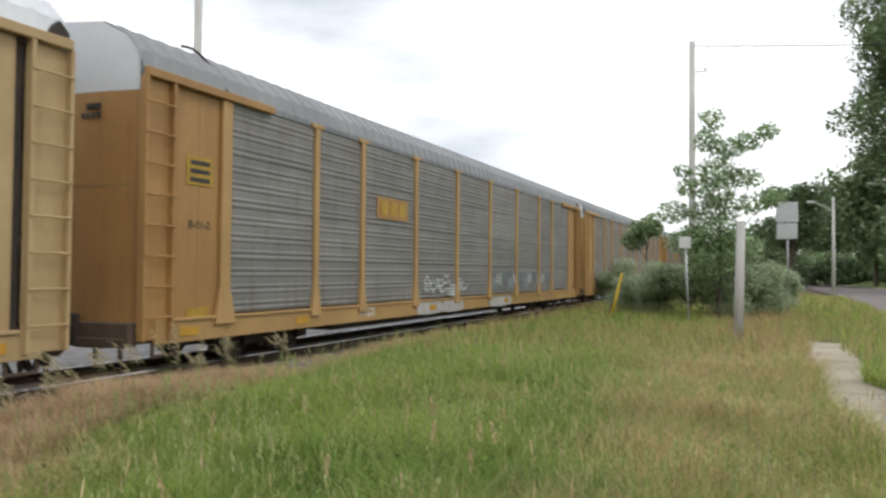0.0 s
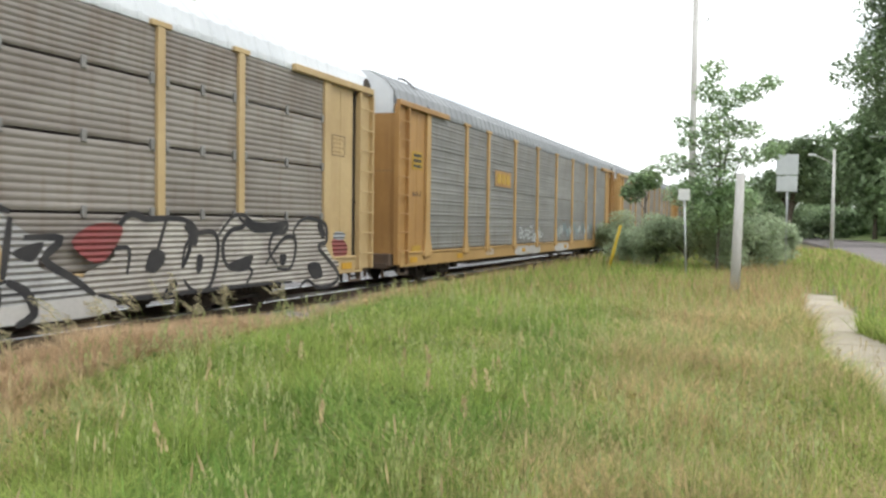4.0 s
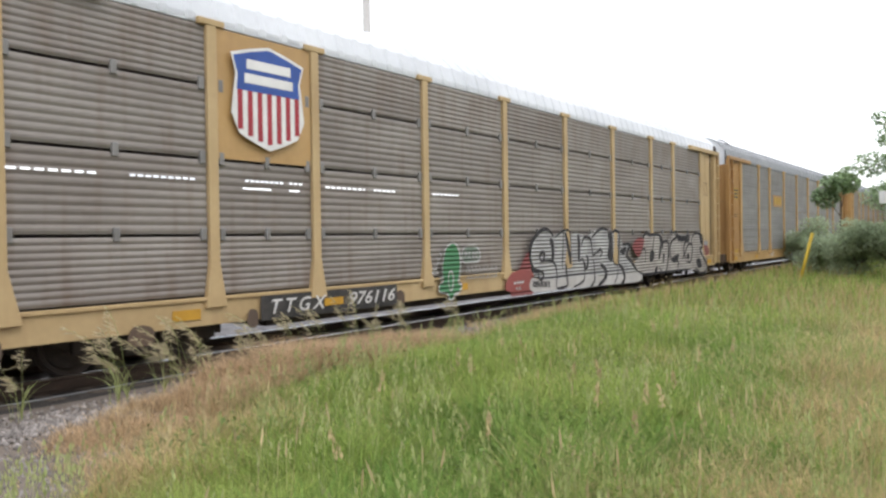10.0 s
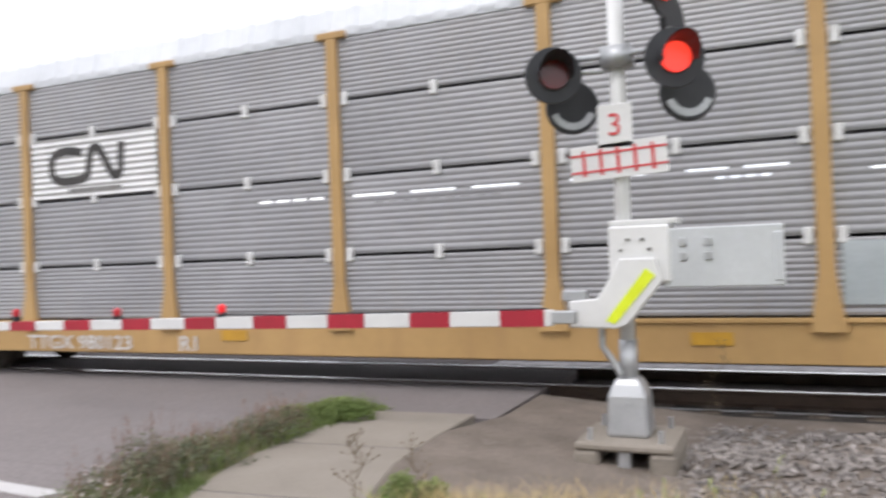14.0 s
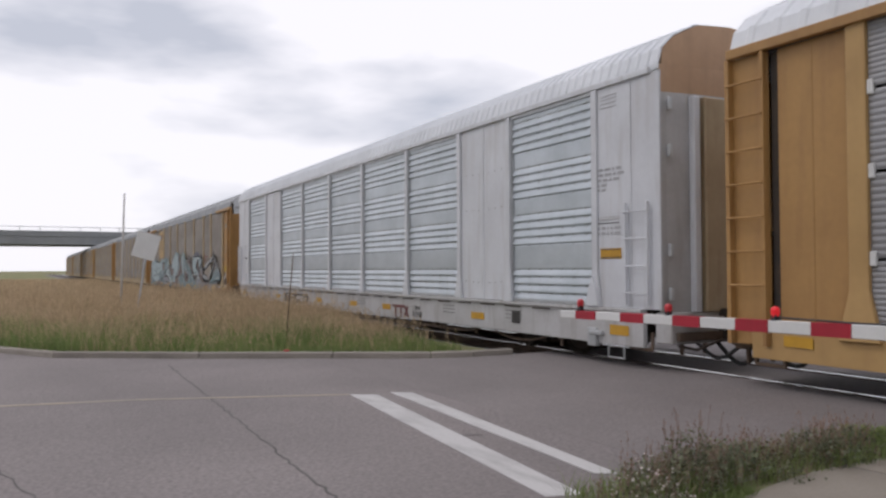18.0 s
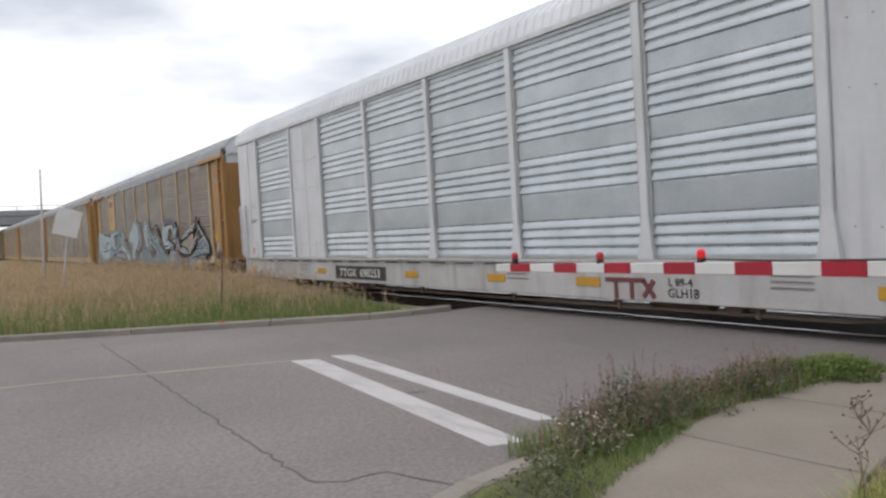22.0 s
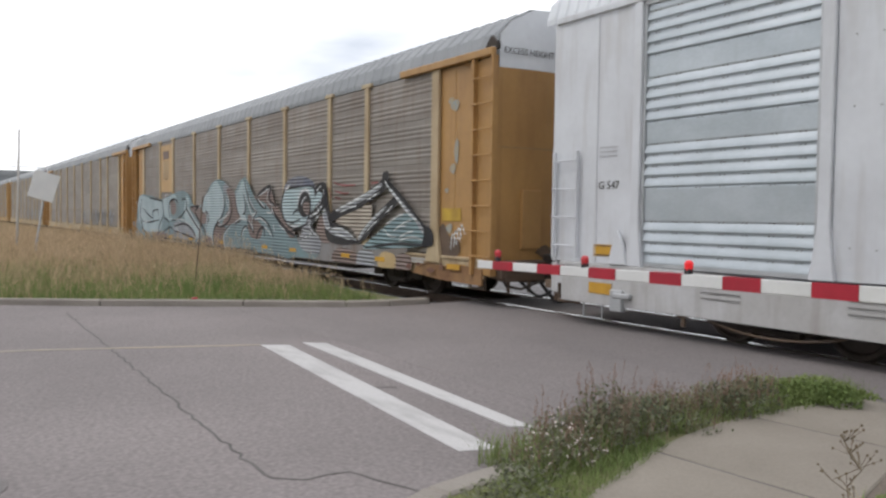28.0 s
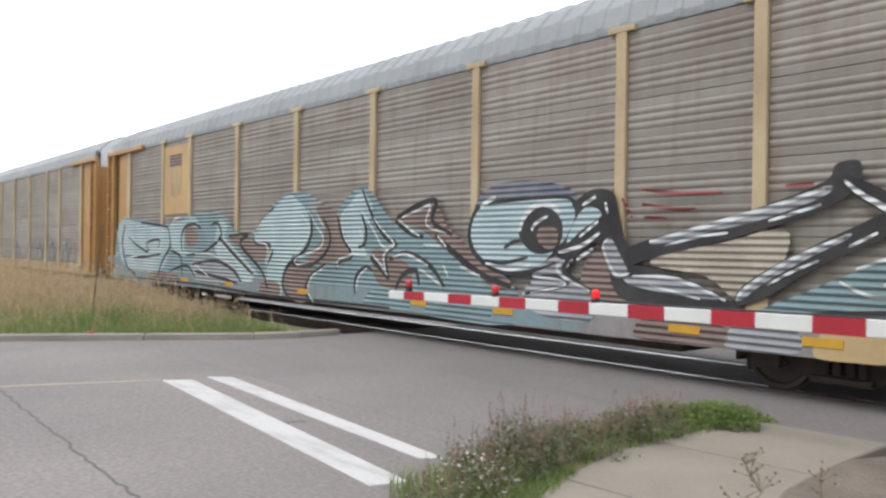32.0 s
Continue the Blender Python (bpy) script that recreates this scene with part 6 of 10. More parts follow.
stroke(c, "spray_line", [(-12.9, 1.75), (-12.75, 2.05), (-12.6, 1.9), (-12.7, 1.75), (-12.5, 1.7)], 0.06, "spray_white", SIDE + 0.03)
blob(c, "rust_stain", [(-13.0, 0.46), (-12.58, 0.44), (-12.56, 0.68), (-12.9, 0.67)], "decal", SIDE - 0.03)
blob(c, "spray_shape", [(12.3, 0.95), (13.0, 0.92), (13.05, 1.15), (12.7, 1.35), (12.35, 1.2)], "spray_red", SIDE + 0.03)
blob(c, "spray_shape", [(12.5, 1.3), (12.9, 1.28), (12.95, 1.42), (12.55, 1.45)], "spray_grey", SIDE + 0.028)
# posts that show pale through the paint, and a red foot on the sill
for x in (1.45, 4.35):
    blob(c, "spray_shape", [(x - 0.19, 0.93), (x - 0.1, 1.38), (x - 0.09, 1.8), (x + 0.09, 1.8), (x + 0.1, 1.38), (x + 0.19, 0.93)], "cream", G1 - 0.0565, "post foot under thin pale paint")
blob(c, "spray_shape", [(-1.55, 0.5), (-0.42, 0.5), (-0.4, 0.88), (-1.3, 0.89)], "sill_red", G1 - 0.0515)
# rust on its rear gable, dark plate on the rear door
for k, (y, z, r) in enumerate(((0.35, 5.25, 0.2), (0.05, 5.1, 0.2), (-0.25, 5.28, 0.14), (-0.5, 5.12, 0.16), (-0.75, 5.0, 0.1), (0.5, 4.95, 0.1), (-0.15, 4.88, 0.09))):
    out = [(y + r * random.uniform(0.7, 1.2) * math.cos(t), z + r * random.uniform(0.6, 1.1) * math.sin(t)) for t in np.linspace(0, 2 * math.pi, 12)[:-1]]
    part("rust_stain", Mb().face(*[(-HALF + 0.05 - 0.12 * (1 - (a / 1.36) ** 2) - 0.006, a, b) for a, b in out]).mesh("rust", "orange_rust"), c, label="orange rust stain")
part("plate", Mb().box(-HALF - 0.085, -HALF - 0.045, -0.95, -0.5, 2.9, 3.06).mesh("plate", "ink"), c)

# car with bright panels
# the darker end paint puts shade into the colour of its ends
c, ax = yellow_car("golden yellow autorack car with bright grey ribbed panels", "yellow", "bright", "roof_white", "r" * 12, ROWS4, clips="enamel", cap="roof_white", openings=SLOTS_B, sill=0.42, end_paint="orange", depth=0.0085)
CARS[2] = (c, ax)
rect(c, "board", -7.1, -4.5, 2.84, 3.78, "panel_white", SIDE - 0.004, "white panel with a dark rounded emblem")
for pts in ([(-6.0, 3.52), (-6.2, 3.56), (-6.45, 3.56), (-6.62, 3.48), (-6.66, 3.33), (-6.62, 3.18), (-6.45, 3.1), (-6.1, 3.1), (-5.9, 3.14)], [(-5.9, 3.12), (-5.84, 3.4), (-5.8, 3.54), (-5.7, 3.58), (-5.6, 3.5), (-5.42, 3.2), (-5.32, 3.12), (-5.22, 3.18), (-5.2, 3.4), (-5.18, 3.62)]):
    stroke(c, "emblem_band", pts, 0.13, "ink", SIDE - 0.012, False)
rect(c, "text_bar", -6.3, -5.2, 2.9, 2.97, "steel", SIDE - 0.012)
lettering(c, "TTGX 980123", -6.2, 0.56, 0.3, "pale_ink", SIDE - 0.012, 0.004, stretch=1.25)
lettering(c, "R1", -4.0, 0.56, 0.3, "pale_ink", SIDE - 0.012, 0.004, stretch=1.2)
for k, x in enumerate((5.65, 5.9, 6.12)):
    rect(c, "emblem_bar", x - 0.1, x + 0.1, 0.58, 0.84, "spray_brown", SIDE - 0.012)
pl = rect(c, "frame_plate", 11.4, 11.92, 0.34, 0.79, "decal_white", SIDE - 0.07, "white-framed black data plate")
rect(c, "data_plate", 11.45, 11.87, 0.4, 0.73, "ink", SIDE - 0.08)
rect(c, "sill_patch", 9.95, 10.35, 0.48, 0.84, "cream", SIDE - 0.01)
rect(c, "sill_patch", 12.4, 13.2, 0.6, 0.84, "decal", SIDE - 0.015)
rect(c, "decal", 12.3, 12.8, 1.2, 1.38, "orange", SIDE + 0.03)
stroke(c, "spray_line", [(11.5, 4.05), (11.75, 4.15), (11.9, 4.3), (11.95, 4.1)], 0.1, "decal_white", SIDE - 0.004)
rect(c, "repair_patch", 4.5, 5.6, 1.05, 1.7, "silver", SIDE + 0.0, "pale riveted repair plate")

# stencilled frames on its front end plate, a round sticker on the ladder plate
def outline_box(car, x0, x1, z0, z1, y, rows):
    for a, b, c2, d in ((x0, x1, z0, z0 + 0.016), (x0, x1, z1 - 0.016, z1), (x0, x0 + 0.014, z0 + 0.016, z1 - 0.016), (x1 - 0.014, x1, z0 + 0.016, z1 - 0.016)):
        rect(car, "stencil_line", a, b, c2, d, "grime", y)
    for k in range(rows):
        z = z1 - (z1 - z0) * (k + 1) / (rows + 1)
        for q in range(4 - k % 2):
            rect(car, "text_bar", x0 + 0.07 + 0.12 * q, x0 + 0.14 + 0.12 * q, z - 0.014, z + 0.014, "stencil_faint", y)


EP = SIDE + 0.04
outline_box(CARS[1][0], 12.4, 12.95, 3.1, 3.55, EP, 4)
outline_box(c, 12.42, 13.06, 3.30, 3.73, EP, 4)
outline_box(c, 12.47, 13.05, 1.36, 1.57, EP, 1)
for z in (2.52, 2.45, 2.38, 2.31):
    rect(c, "text_bar", 12.58, 12.92, z - 0.014, z + 0.014, "stencil_faint", EP)
rect(c, "vent_slot", 12.47, 13.04, 0.93, 1.0, "dark", EP)
for r, m, y in ((0.105, "deep_red", SIDE - 0.014), (0.085, "decal_white", SIDE - 0.018)):
    part("sticker", Mb().plate([(13.62 + r * math.cos(t), 1.43 + r * math.sin(t)) for t in np.linspace(0, 2 * math.pi, 21)[:-1]], y, y + 0.003).mesh("sticker", m), c, label="round red and white sticker")
rect(c, "sticker_bar", 13.54, 13.70, 1.415, 1.445, "ink", SIDE - 0.022, tilt=40)
# rod, hinges and grime on the rear door of the car in front
d = CARS[1][0]
part("door_rod", Mb().tube((-HALF - 0.09, -0.15, 0.9), (-HALF - 0.09, -0.15, 5.3), 0.018, n=8).mesh("door_rod", "grime"), d, label="dark door rod")
for z in (4.15, 2.15, 1.15):
    part("hinge", Mb().tube((-HALF - 0.1, -0.15, z - 0.2), (-HALF - 0.1, -0.15, z + 0.2), 0.045, n=10).mesh("hinge", "rust_brown"), d, label="rust-brown hinge")
for yy, zz, w, h in ((0.36, 3.4, 0.16, 0.9), (0.12, 1.15, 0.12, 0.5), (-0.05, 1.05, 0.14, 0.3), (-0.3, 1.0, 0.1, 0.25), (-0.55, 0.98, 0.12, 0.2), (-0.8, 1.02, 0.08, 0.3), (-1.05, 0.98, 0.14, 0.2), (0.3, 1.3, 0.08, 0.7)):
    out = [(yy + w * 0.5 * random.uniform(0.6, 1.1) * math.cos(t), zz + h * 0.5 * random.uniform(0.6, 1.1) * math.sin(t)) for t in np.linspace(0, 2 * math.pi, 12)[:-1]]
    bow = lambda q: -HALF + 0.05 - 0.12 * (1 - (q / 1.36) ** 2) - 0.006
    part("grime_stain", Mb().face(*[(bow(a) - 0.004, a, b) for a, b in out]).mesh("stain", "rust_brown"), d, label="brown grime stain")
part("gable_text", text_mesh("EXCESS HEIGHT CAR", 0.13, "ink"), d, (-HALF - 0.068, -0.65, 4.6), "black stencilled warning", (0, 0, -94))

# car with brown panels and a blue sprayed piece
c, ax = yellow_car("orange-yellow autorack car with brown ribbed panels and a blue sprayed piece", "cream_dull", "browned", "roof_grey", "frrrfrrrf", ROWSF, clips=None, end_paint="orange")
CARS[4] = (c, ax)
rect(c, "board", -9.13, -7.35, 2.55, 4.5, "yellow", SIDE + 0.0, "faded yellow board")
for i in range(7):
    rect(c, "faded_stripe", -8.72 + 0.13 * i, -8.65 + 0.13 * i, 3.0 + 0.03 * abs(i - 3), 3.85, "cream_dull", SIDE - 0.008)
rect(c, "faded_stripe", -8.72, -7.87, 3.92, 4.25, "spray_brown", SIDE - 0.008)
part("gable_text", text_mesh("EXCESS HEIGHT CAR", 0.16, "ink"), c, (HALF + 0.072, -0.65, 4.72), "black stencilled warning", (0, 0, 86))
G2 = SIDE - 0.058
part("skirt", Mb().plate([(11.3, 0.50), (12.3, 0.42), (13.75, 0.40), (13.75, 0.70), (13.1, 0.76), (12.5, 0.70), (11.9, 0.74), (11.5, 0.66)], SIDE - 0.012, SIDE + 0.03).mesh("skirt", "sill_rust", 0.004), c, label="rusty brown end of the sill")
for z, x0, x1 in ((0.80, 11.1, 12.2), (0.74, 11.2, 11.8)):
    rect(c, "faded_stripe", x0, x1, z - 0.02, z + 0.02, "sill_white", SIDE - 0.045)
blob(c, "spray_shape", [(-13.4, 0.95), (-9, 0.6), (-4, 0.5), (3, 0.5), (10.6, 0.55), (10.9, 0.8), (11.0, 1.02), (8, 1.0), (2, 1.1), (-6, 1.05), (-13.3, 1.3)], "sill_grey", SIDE - 0.056, "grey-blue sprayed ground along the sill")
blob(c, "spray_shape", [(-12.9, 0.54), (-6, 0.53), (0, 0.53), (5.6, 0.53), (6.6, 0.56), (6.2, 0.86), (0, 0.885), (-6, 0.885), (-12.9, 0.885)], "sill_teal", G2 - 0.0016, "teal paint on the sill")
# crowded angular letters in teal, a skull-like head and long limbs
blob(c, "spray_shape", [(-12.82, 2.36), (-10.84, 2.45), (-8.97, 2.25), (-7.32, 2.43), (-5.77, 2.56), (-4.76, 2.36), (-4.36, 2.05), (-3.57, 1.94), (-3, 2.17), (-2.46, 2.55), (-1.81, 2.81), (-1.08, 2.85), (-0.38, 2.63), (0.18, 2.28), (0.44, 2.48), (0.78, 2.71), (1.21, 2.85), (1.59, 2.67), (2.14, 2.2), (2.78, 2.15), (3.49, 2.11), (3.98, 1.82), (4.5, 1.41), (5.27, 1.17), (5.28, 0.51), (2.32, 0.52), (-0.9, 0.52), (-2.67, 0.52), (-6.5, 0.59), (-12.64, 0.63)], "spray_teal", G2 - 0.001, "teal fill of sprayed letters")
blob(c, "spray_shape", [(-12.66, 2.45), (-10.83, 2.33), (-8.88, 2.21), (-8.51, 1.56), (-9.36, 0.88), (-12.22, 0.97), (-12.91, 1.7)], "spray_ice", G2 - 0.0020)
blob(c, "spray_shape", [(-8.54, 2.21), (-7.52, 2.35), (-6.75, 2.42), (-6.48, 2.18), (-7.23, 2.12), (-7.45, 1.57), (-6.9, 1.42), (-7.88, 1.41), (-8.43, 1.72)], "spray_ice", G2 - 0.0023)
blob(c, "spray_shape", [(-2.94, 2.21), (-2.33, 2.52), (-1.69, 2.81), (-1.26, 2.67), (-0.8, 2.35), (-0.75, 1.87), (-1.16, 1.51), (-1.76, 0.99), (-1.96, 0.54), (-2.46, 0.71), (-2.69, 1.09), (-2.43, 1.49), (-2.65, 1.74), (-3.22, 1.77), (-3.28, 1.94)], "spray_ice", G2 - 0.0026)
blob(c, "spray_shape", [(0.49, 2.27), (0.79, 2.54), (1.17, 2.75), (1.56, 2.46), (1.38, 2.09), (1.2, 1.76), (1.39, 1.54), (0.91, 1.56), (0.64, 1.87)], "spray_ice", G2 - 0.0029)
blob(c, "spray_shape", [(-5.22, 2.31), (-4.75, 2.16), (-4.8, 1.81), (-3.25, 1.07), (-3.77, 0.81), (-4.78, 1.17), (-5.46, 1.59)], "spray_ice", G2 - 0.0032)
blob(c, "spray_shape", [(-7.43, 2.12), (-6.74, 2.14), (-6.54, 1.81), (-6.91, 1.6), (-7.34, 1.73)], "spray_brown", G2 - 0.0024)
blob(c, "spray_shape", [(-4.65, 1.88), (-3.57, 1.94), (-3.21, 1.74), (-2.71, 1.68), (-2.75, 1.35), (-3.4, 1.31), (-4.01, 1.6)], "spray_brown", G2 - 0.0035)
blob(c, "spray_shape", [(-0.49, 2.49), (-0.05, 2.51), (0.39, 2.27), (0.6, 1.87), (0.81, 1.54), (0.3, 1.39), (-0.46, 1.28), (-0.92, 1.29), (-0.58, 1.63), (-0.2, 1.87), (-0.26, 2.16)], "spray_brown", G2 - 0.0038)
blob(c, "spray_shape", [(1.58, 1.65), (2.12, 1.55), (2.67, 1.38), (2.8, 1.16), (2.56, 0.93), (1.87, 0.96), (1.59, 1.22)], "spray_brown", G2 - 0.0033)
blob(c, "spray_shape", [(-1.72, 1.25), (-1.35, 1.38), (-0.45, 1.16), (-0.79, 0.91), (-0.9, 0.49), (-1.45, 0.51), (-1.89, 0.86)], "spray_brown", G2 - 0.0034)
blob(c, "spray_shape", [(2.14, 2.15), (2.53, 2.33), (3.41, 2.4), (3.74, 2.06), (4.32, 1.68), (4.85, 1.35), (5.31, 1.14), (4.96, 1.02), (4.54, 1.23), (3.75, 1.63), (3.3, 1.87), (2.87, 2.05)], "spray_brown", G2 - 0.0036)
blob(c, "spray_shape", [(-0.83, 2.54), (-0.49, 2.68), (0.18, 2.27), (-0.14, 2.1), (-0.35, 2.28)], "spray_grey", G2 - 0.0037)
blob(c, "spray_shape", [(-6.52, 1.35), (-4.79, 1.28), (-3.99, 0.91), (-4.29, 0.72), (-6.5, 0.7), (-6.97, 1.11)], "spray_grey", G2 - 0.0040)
stroke(c, "spray_line", [(-12.27, 2.29), (-12.52, 1.71), (-12.11, 0.98), (-11.27, 0.71)], 0.1, "spray_black", G2 - 0.006)
stroke(c, "spray_line", [(-10.83, 2.34), (-9.64, 2.26), (-8.66, 2.18)], 0.08, "spray_black", G2 - 0.006)
stroke(c, "spray_line", [(-8.66, 2.18), (-8.47, 1.64), (-9.11, 1.14), (-9.36, 0.71)], 0.09, "spray_black", G2 - 0.006)
stroke(c, "spray_line", [(-11.94, 1.89), (-11.31, 1.67), (-10.22, 1.44), (-10.32, 1.71), (-9.31, 1.82), (-9.39, 1.55)], 0.07, "spray_black", G2 - 0.006)
stroke(c, "spray_line", [(-12.23, 1.3), (-10.79, 1.27), (-9.16, 1.39)], 0.07, "spray_black", G2 - 0.006)
stroke(c, "spray_line", [(-7.53, 1.49), (-7.66, 1.8), (-7.43, 2.15), (-6.74, 2.23), (-6.33, 2.11)], 0.09, "spray_black", G2 - 0.006)
stroke(c, "spray_line", [(-7.29, 1.38), (-6.24, 1.46), (-5.4, 1.73), (-5.07, 1.95), (-5.32, 2.24), (-5.76, 2.18)], 0.09, "spray_black", G2 - 0.006)
stroke(c, "spray_line", [(-8.34, 1.48), (-7.68, 1.33), (-7.58, 0.78)], 0.08, "spray_black", G2 - 0.006)
stroke(c, "spray_line", [(-5.2, 1.88), (-4.31, 1.43), (-3.31, 0.99)], 0.1, "spray_black", G2 - 0.006)
stroke(c, "spray_line", [(-4.65, 1.91), (-3.57, 1.94), (-4.01, 1.71), (-2.91, 1.11), (-2.63, 0.73)], 0.09, "spray_black", G2 - 0.006)
stroke(c, "spray_line", [(-6.89, 1.14), (-5.45, 1.27), (-4.4, 1.07), (-3.89, 0.75)], 0.09, "spray_black", G2 - 0.006)
stroke(c, "spray_line", [(-6.7, 0.96), (-5.1, 0.84), (-4.14, 0.74)], 0.08, "spray_black", G2 - 0.006)
stroke(c, "spray_line", [(-8.49, 0.91), (-7.28, 1.1), (-6.69, 0.81)], 0.07, "spray_black", G2 - 0.006)
stroke(c, "spray_line", [(-3.28, 1.94), (-3.21, 1.74), (-2.6, 1.72), (-2.38, 1.51), (-2.69, 1.16), (-2.57, 0.68)], 0.09, "spray_black", G2 - 0.006)
stroke(c, "spray_line", [(-3.14, 1.98), (-2.92, 2.25), (-2.33, 2.54)], 0.08, "spray_black", G2 - 0.006)
stroke(c, "spray_line", [(-0.76, 2.45), (-0.66, 1.99), (-0.97, 1.57), (-1.69, 1.22), (-1.89, 0.8), (-1.57, 0.53)], 0.1, "spray_black", G2 - 0.006)
stroke(c, "spray_line", [(-1.4, 1.48), (-1.45, 1.28), (-0.73, 1.27), (-0.13, 1.52), (0.08, 1.89), (-0.21, 2.28)], 0.08, "spray_black", G2 - 0.006)
stroke(c, "spray_line", [(0.34, 2.28), (0.52, 1.87), (0.89, 1.51), (0.41, 1.37), (0.35, 1.21)], 0.09, "spray_black", G2 - 0.006)
stroke(c, "spray_line", [(1.21, 2.79), (1.53, 2.3), (1.97, 1.87), (2.32, 1.74), (2, 1.55), (2.1, 1.12)], 0.09, "spray_black", G2 - 0.006)
stroke(c, "spray_line", [(1.19, 2.31), (1.34, 2.03), (1.31, 1.74), (1.08, 1.67)], 0.08, "spray_black", G2 - 0.006)
stroke(c, "spray_line", [(2.33, 2.22), (2.86, 2.41), (3.43, 2.49), (3.34, 2.14), (3.86, 1.91)], 0.11, "spray_black", G2 - 0.006)
stroke(c, "spray_line", [(2.28, 2.16), (2.71, 1.95), (3.11, 1.87)], 0.1, "spray_black", G2 - 0.006)
stroke(c, "spray_line", [(2.12, 1.45), (2.63, 1.58), (3.31, 1.36), (3.68, 1.02)], 0.1, "spray_black", G2 - 0.006)
stroke(c, "spray_line", [(1.49, 1.49), (1.73, 1.34), (2.1, 1.08)], 0.09, "spray_black", G2 - 0.006)
stroke(c, "spray_line", [(3.42, 1.91), (3.87, 1.63), (4.57, 1.27), (5.27, 1.1)], 0.12, "spray_black", G2 - 0.006)
stroke(c, "spray_line", [(0.99, 0.76), (1.02, 1.1), (1.36, 1.3), (1.59, 1.22)], 0.08, "spray_black", G2 - 0.006)
stroke(c, "spray_line", [(2.31, 0.92), (2.51, 1.17), (2.88, 1.29), (3, 1.02)], 0.1, "spray_black", G2 - 0.006)
stroke(c, "spray_line", [(-0.12, 1.31), (-0.63, 1.08), (-0.9, 0.76), (-0.62, 0.44)], 0.08, "spray_black", G2 - 0.006)
stroke(c, "spray_line", [(-12.64, 0.61), (-6.5, 0.62), (-2.67, 0.53), (0.43, 0.55), (2.14, 0.56)], 0.07, "spray_black", G2 - 0.006)
stroke(c, "spray_line", [(-3.28, 1.98), (-3.13, 1.77), (-2.71, 1.72), (-2.57, 1.55), (-2.7, 1.29)], 0.045, "spray_pale", G2 - 0.009)
stroke(c, "spray_line", [(-3.14, 2.01), (-2.94, 2.21), (-2.51, 2.46)], 0.045, "spray_pale", G2 - 0.009)
stroke(c, "spray_line", [(-2.45, 2.2), (-2.31, 1.87), (-2.48, 1.49), (-2.69, 1.16), (-2.63, 0.83)], 0.045, "spray_pale", G2 - 0.009)
stroke(c, "spray_line", [(-1.18, 2.42), (-0.8, 2.15), (-0.81, 1.87), (-1.35, 1.52)], 0.045, "spray_pale", G2 - 0.009)
stroke(c, "spray_line", [(-0.83, 2.48), (-0.48, 2.11), (-0.2, 1.87), (-0.35, 1.64), (-1.28, 1.41), (-1.25, 1.28), (-0.8, 1.33)], 0.045, "spray_pale", G2 - 0.009)
stroke(c, "spray_line", [(-0.41, 2.31), (-0.14, 2.05)], 0.045, "spray_pale", G2 - 0.009)
stroke(c, "spray_line", [(-0.12, 1.25), (-0.63, 1.04), (-0.78, 0.73), (-0.55, 0.5)], 0.045, "spray_pale", G2 - 0.009)
stroke(c, "spray_line", [(0.63, 2.43), (0.49, 2.27), (0.6, 1.87), (0.91, 1.56), (0.41, 1.42), (0.37, 1.24)], 0.045, "spray_pale", G2 - 0.009)
stroke(c, "spray_line", [(1.18, 2.39), (1.57, 2.03), (1.91, 1.69), (2.26, 1.74), (1.84, 2.03), (1.6, 2.24)], 0.045, "spray_pale", G2 - 0.009)
stroke(c, "spray_line", [(2.26, 1.74), (1.94, 1.53), (2.01, 1.19)], 0.045, "spray_pale", G2 - 0.009)
stroke(c, "spray_line", [(1.58, 1.53), (1.84, 1.36), (2.06, 1.17)], 0.045, "spray_pale", G2 - 0.009)
stroke(c, "spray_line", [(1.09, 2.07), (1.23, 1.87), (1.2, 1.74)], 0.045, "spray_pale", G2 - 0.009)
stroke(c, "spray_line", [(0.81, 1.54), (1.49, 1.49)], 0.045, "spray_pale", G2 - 0.009)
stroke(c, "spray_line", [(2.48, 2.22), (2.94, 2.34), (3.28, 2.41), (3.18, 2.08), (3.72, 1.93)], 0.045, "spray_pale", G2 - 0.009)
stroke(c, "spray_line", [(2.38, 2.18), (2.79, 1.97), (3, 1.89)], 0.045, "spray_pale", G2 - 0.009)
stroke(c, "spray_line", [(3.49, 1.89), (3.72, 1.7)], 0.045, "spray_pale", G2 - 0.009)
stroke(c, "spray_line", [(3.11, 1.74), (3.57, 1.72)], 0.045, "spray_pale", G2 - 0.009)
stroke(c, "spray_line", [(2.21, 1.5), (2.63, 1.56), (3.24, 1.37)], 0.045, "spray_pale", G2 - 0.009)
stroke(c, "spray_line", [(2.99, 1.32), (3.59, 1.05)], 0.045, "spray_pale", G2 - 0.009)
stroke(c, "spray_line", [(3.65, 1.39), (3.78, 1.2)], 0.045, "spray_pale", G2 - 0.009)
stroke(c, "spray_line", [(4.09, 1.38), (4.57, 1.23)], 0.045, "spray_pale", G2 - 0.009)
stroke(c, "spray_line", [(1.03, 0.82), (1.12, 1.1), (1.4, 1.27)], 0.045, "spray_pale", G2 - 0.009)
stroke(c, "spray_line", [(-5.37, 1.81), (-3.39, 0.93), (-3.98, 0.77)], 0.045, "spray_pale", G2 - 0.009)
stroke(c, "spray_line", [(-4.97, 1.88), (-3.08, 1)], 0.045, "spray_pale", G2 - 0.009)
stroke(c, "spray_line", [(-6.71, 1.42), (-5.81, 1.44), (-4.79, 1.27), (-4.3, 1.11)], 0.045, "spray_pale", G2 - 0.009)
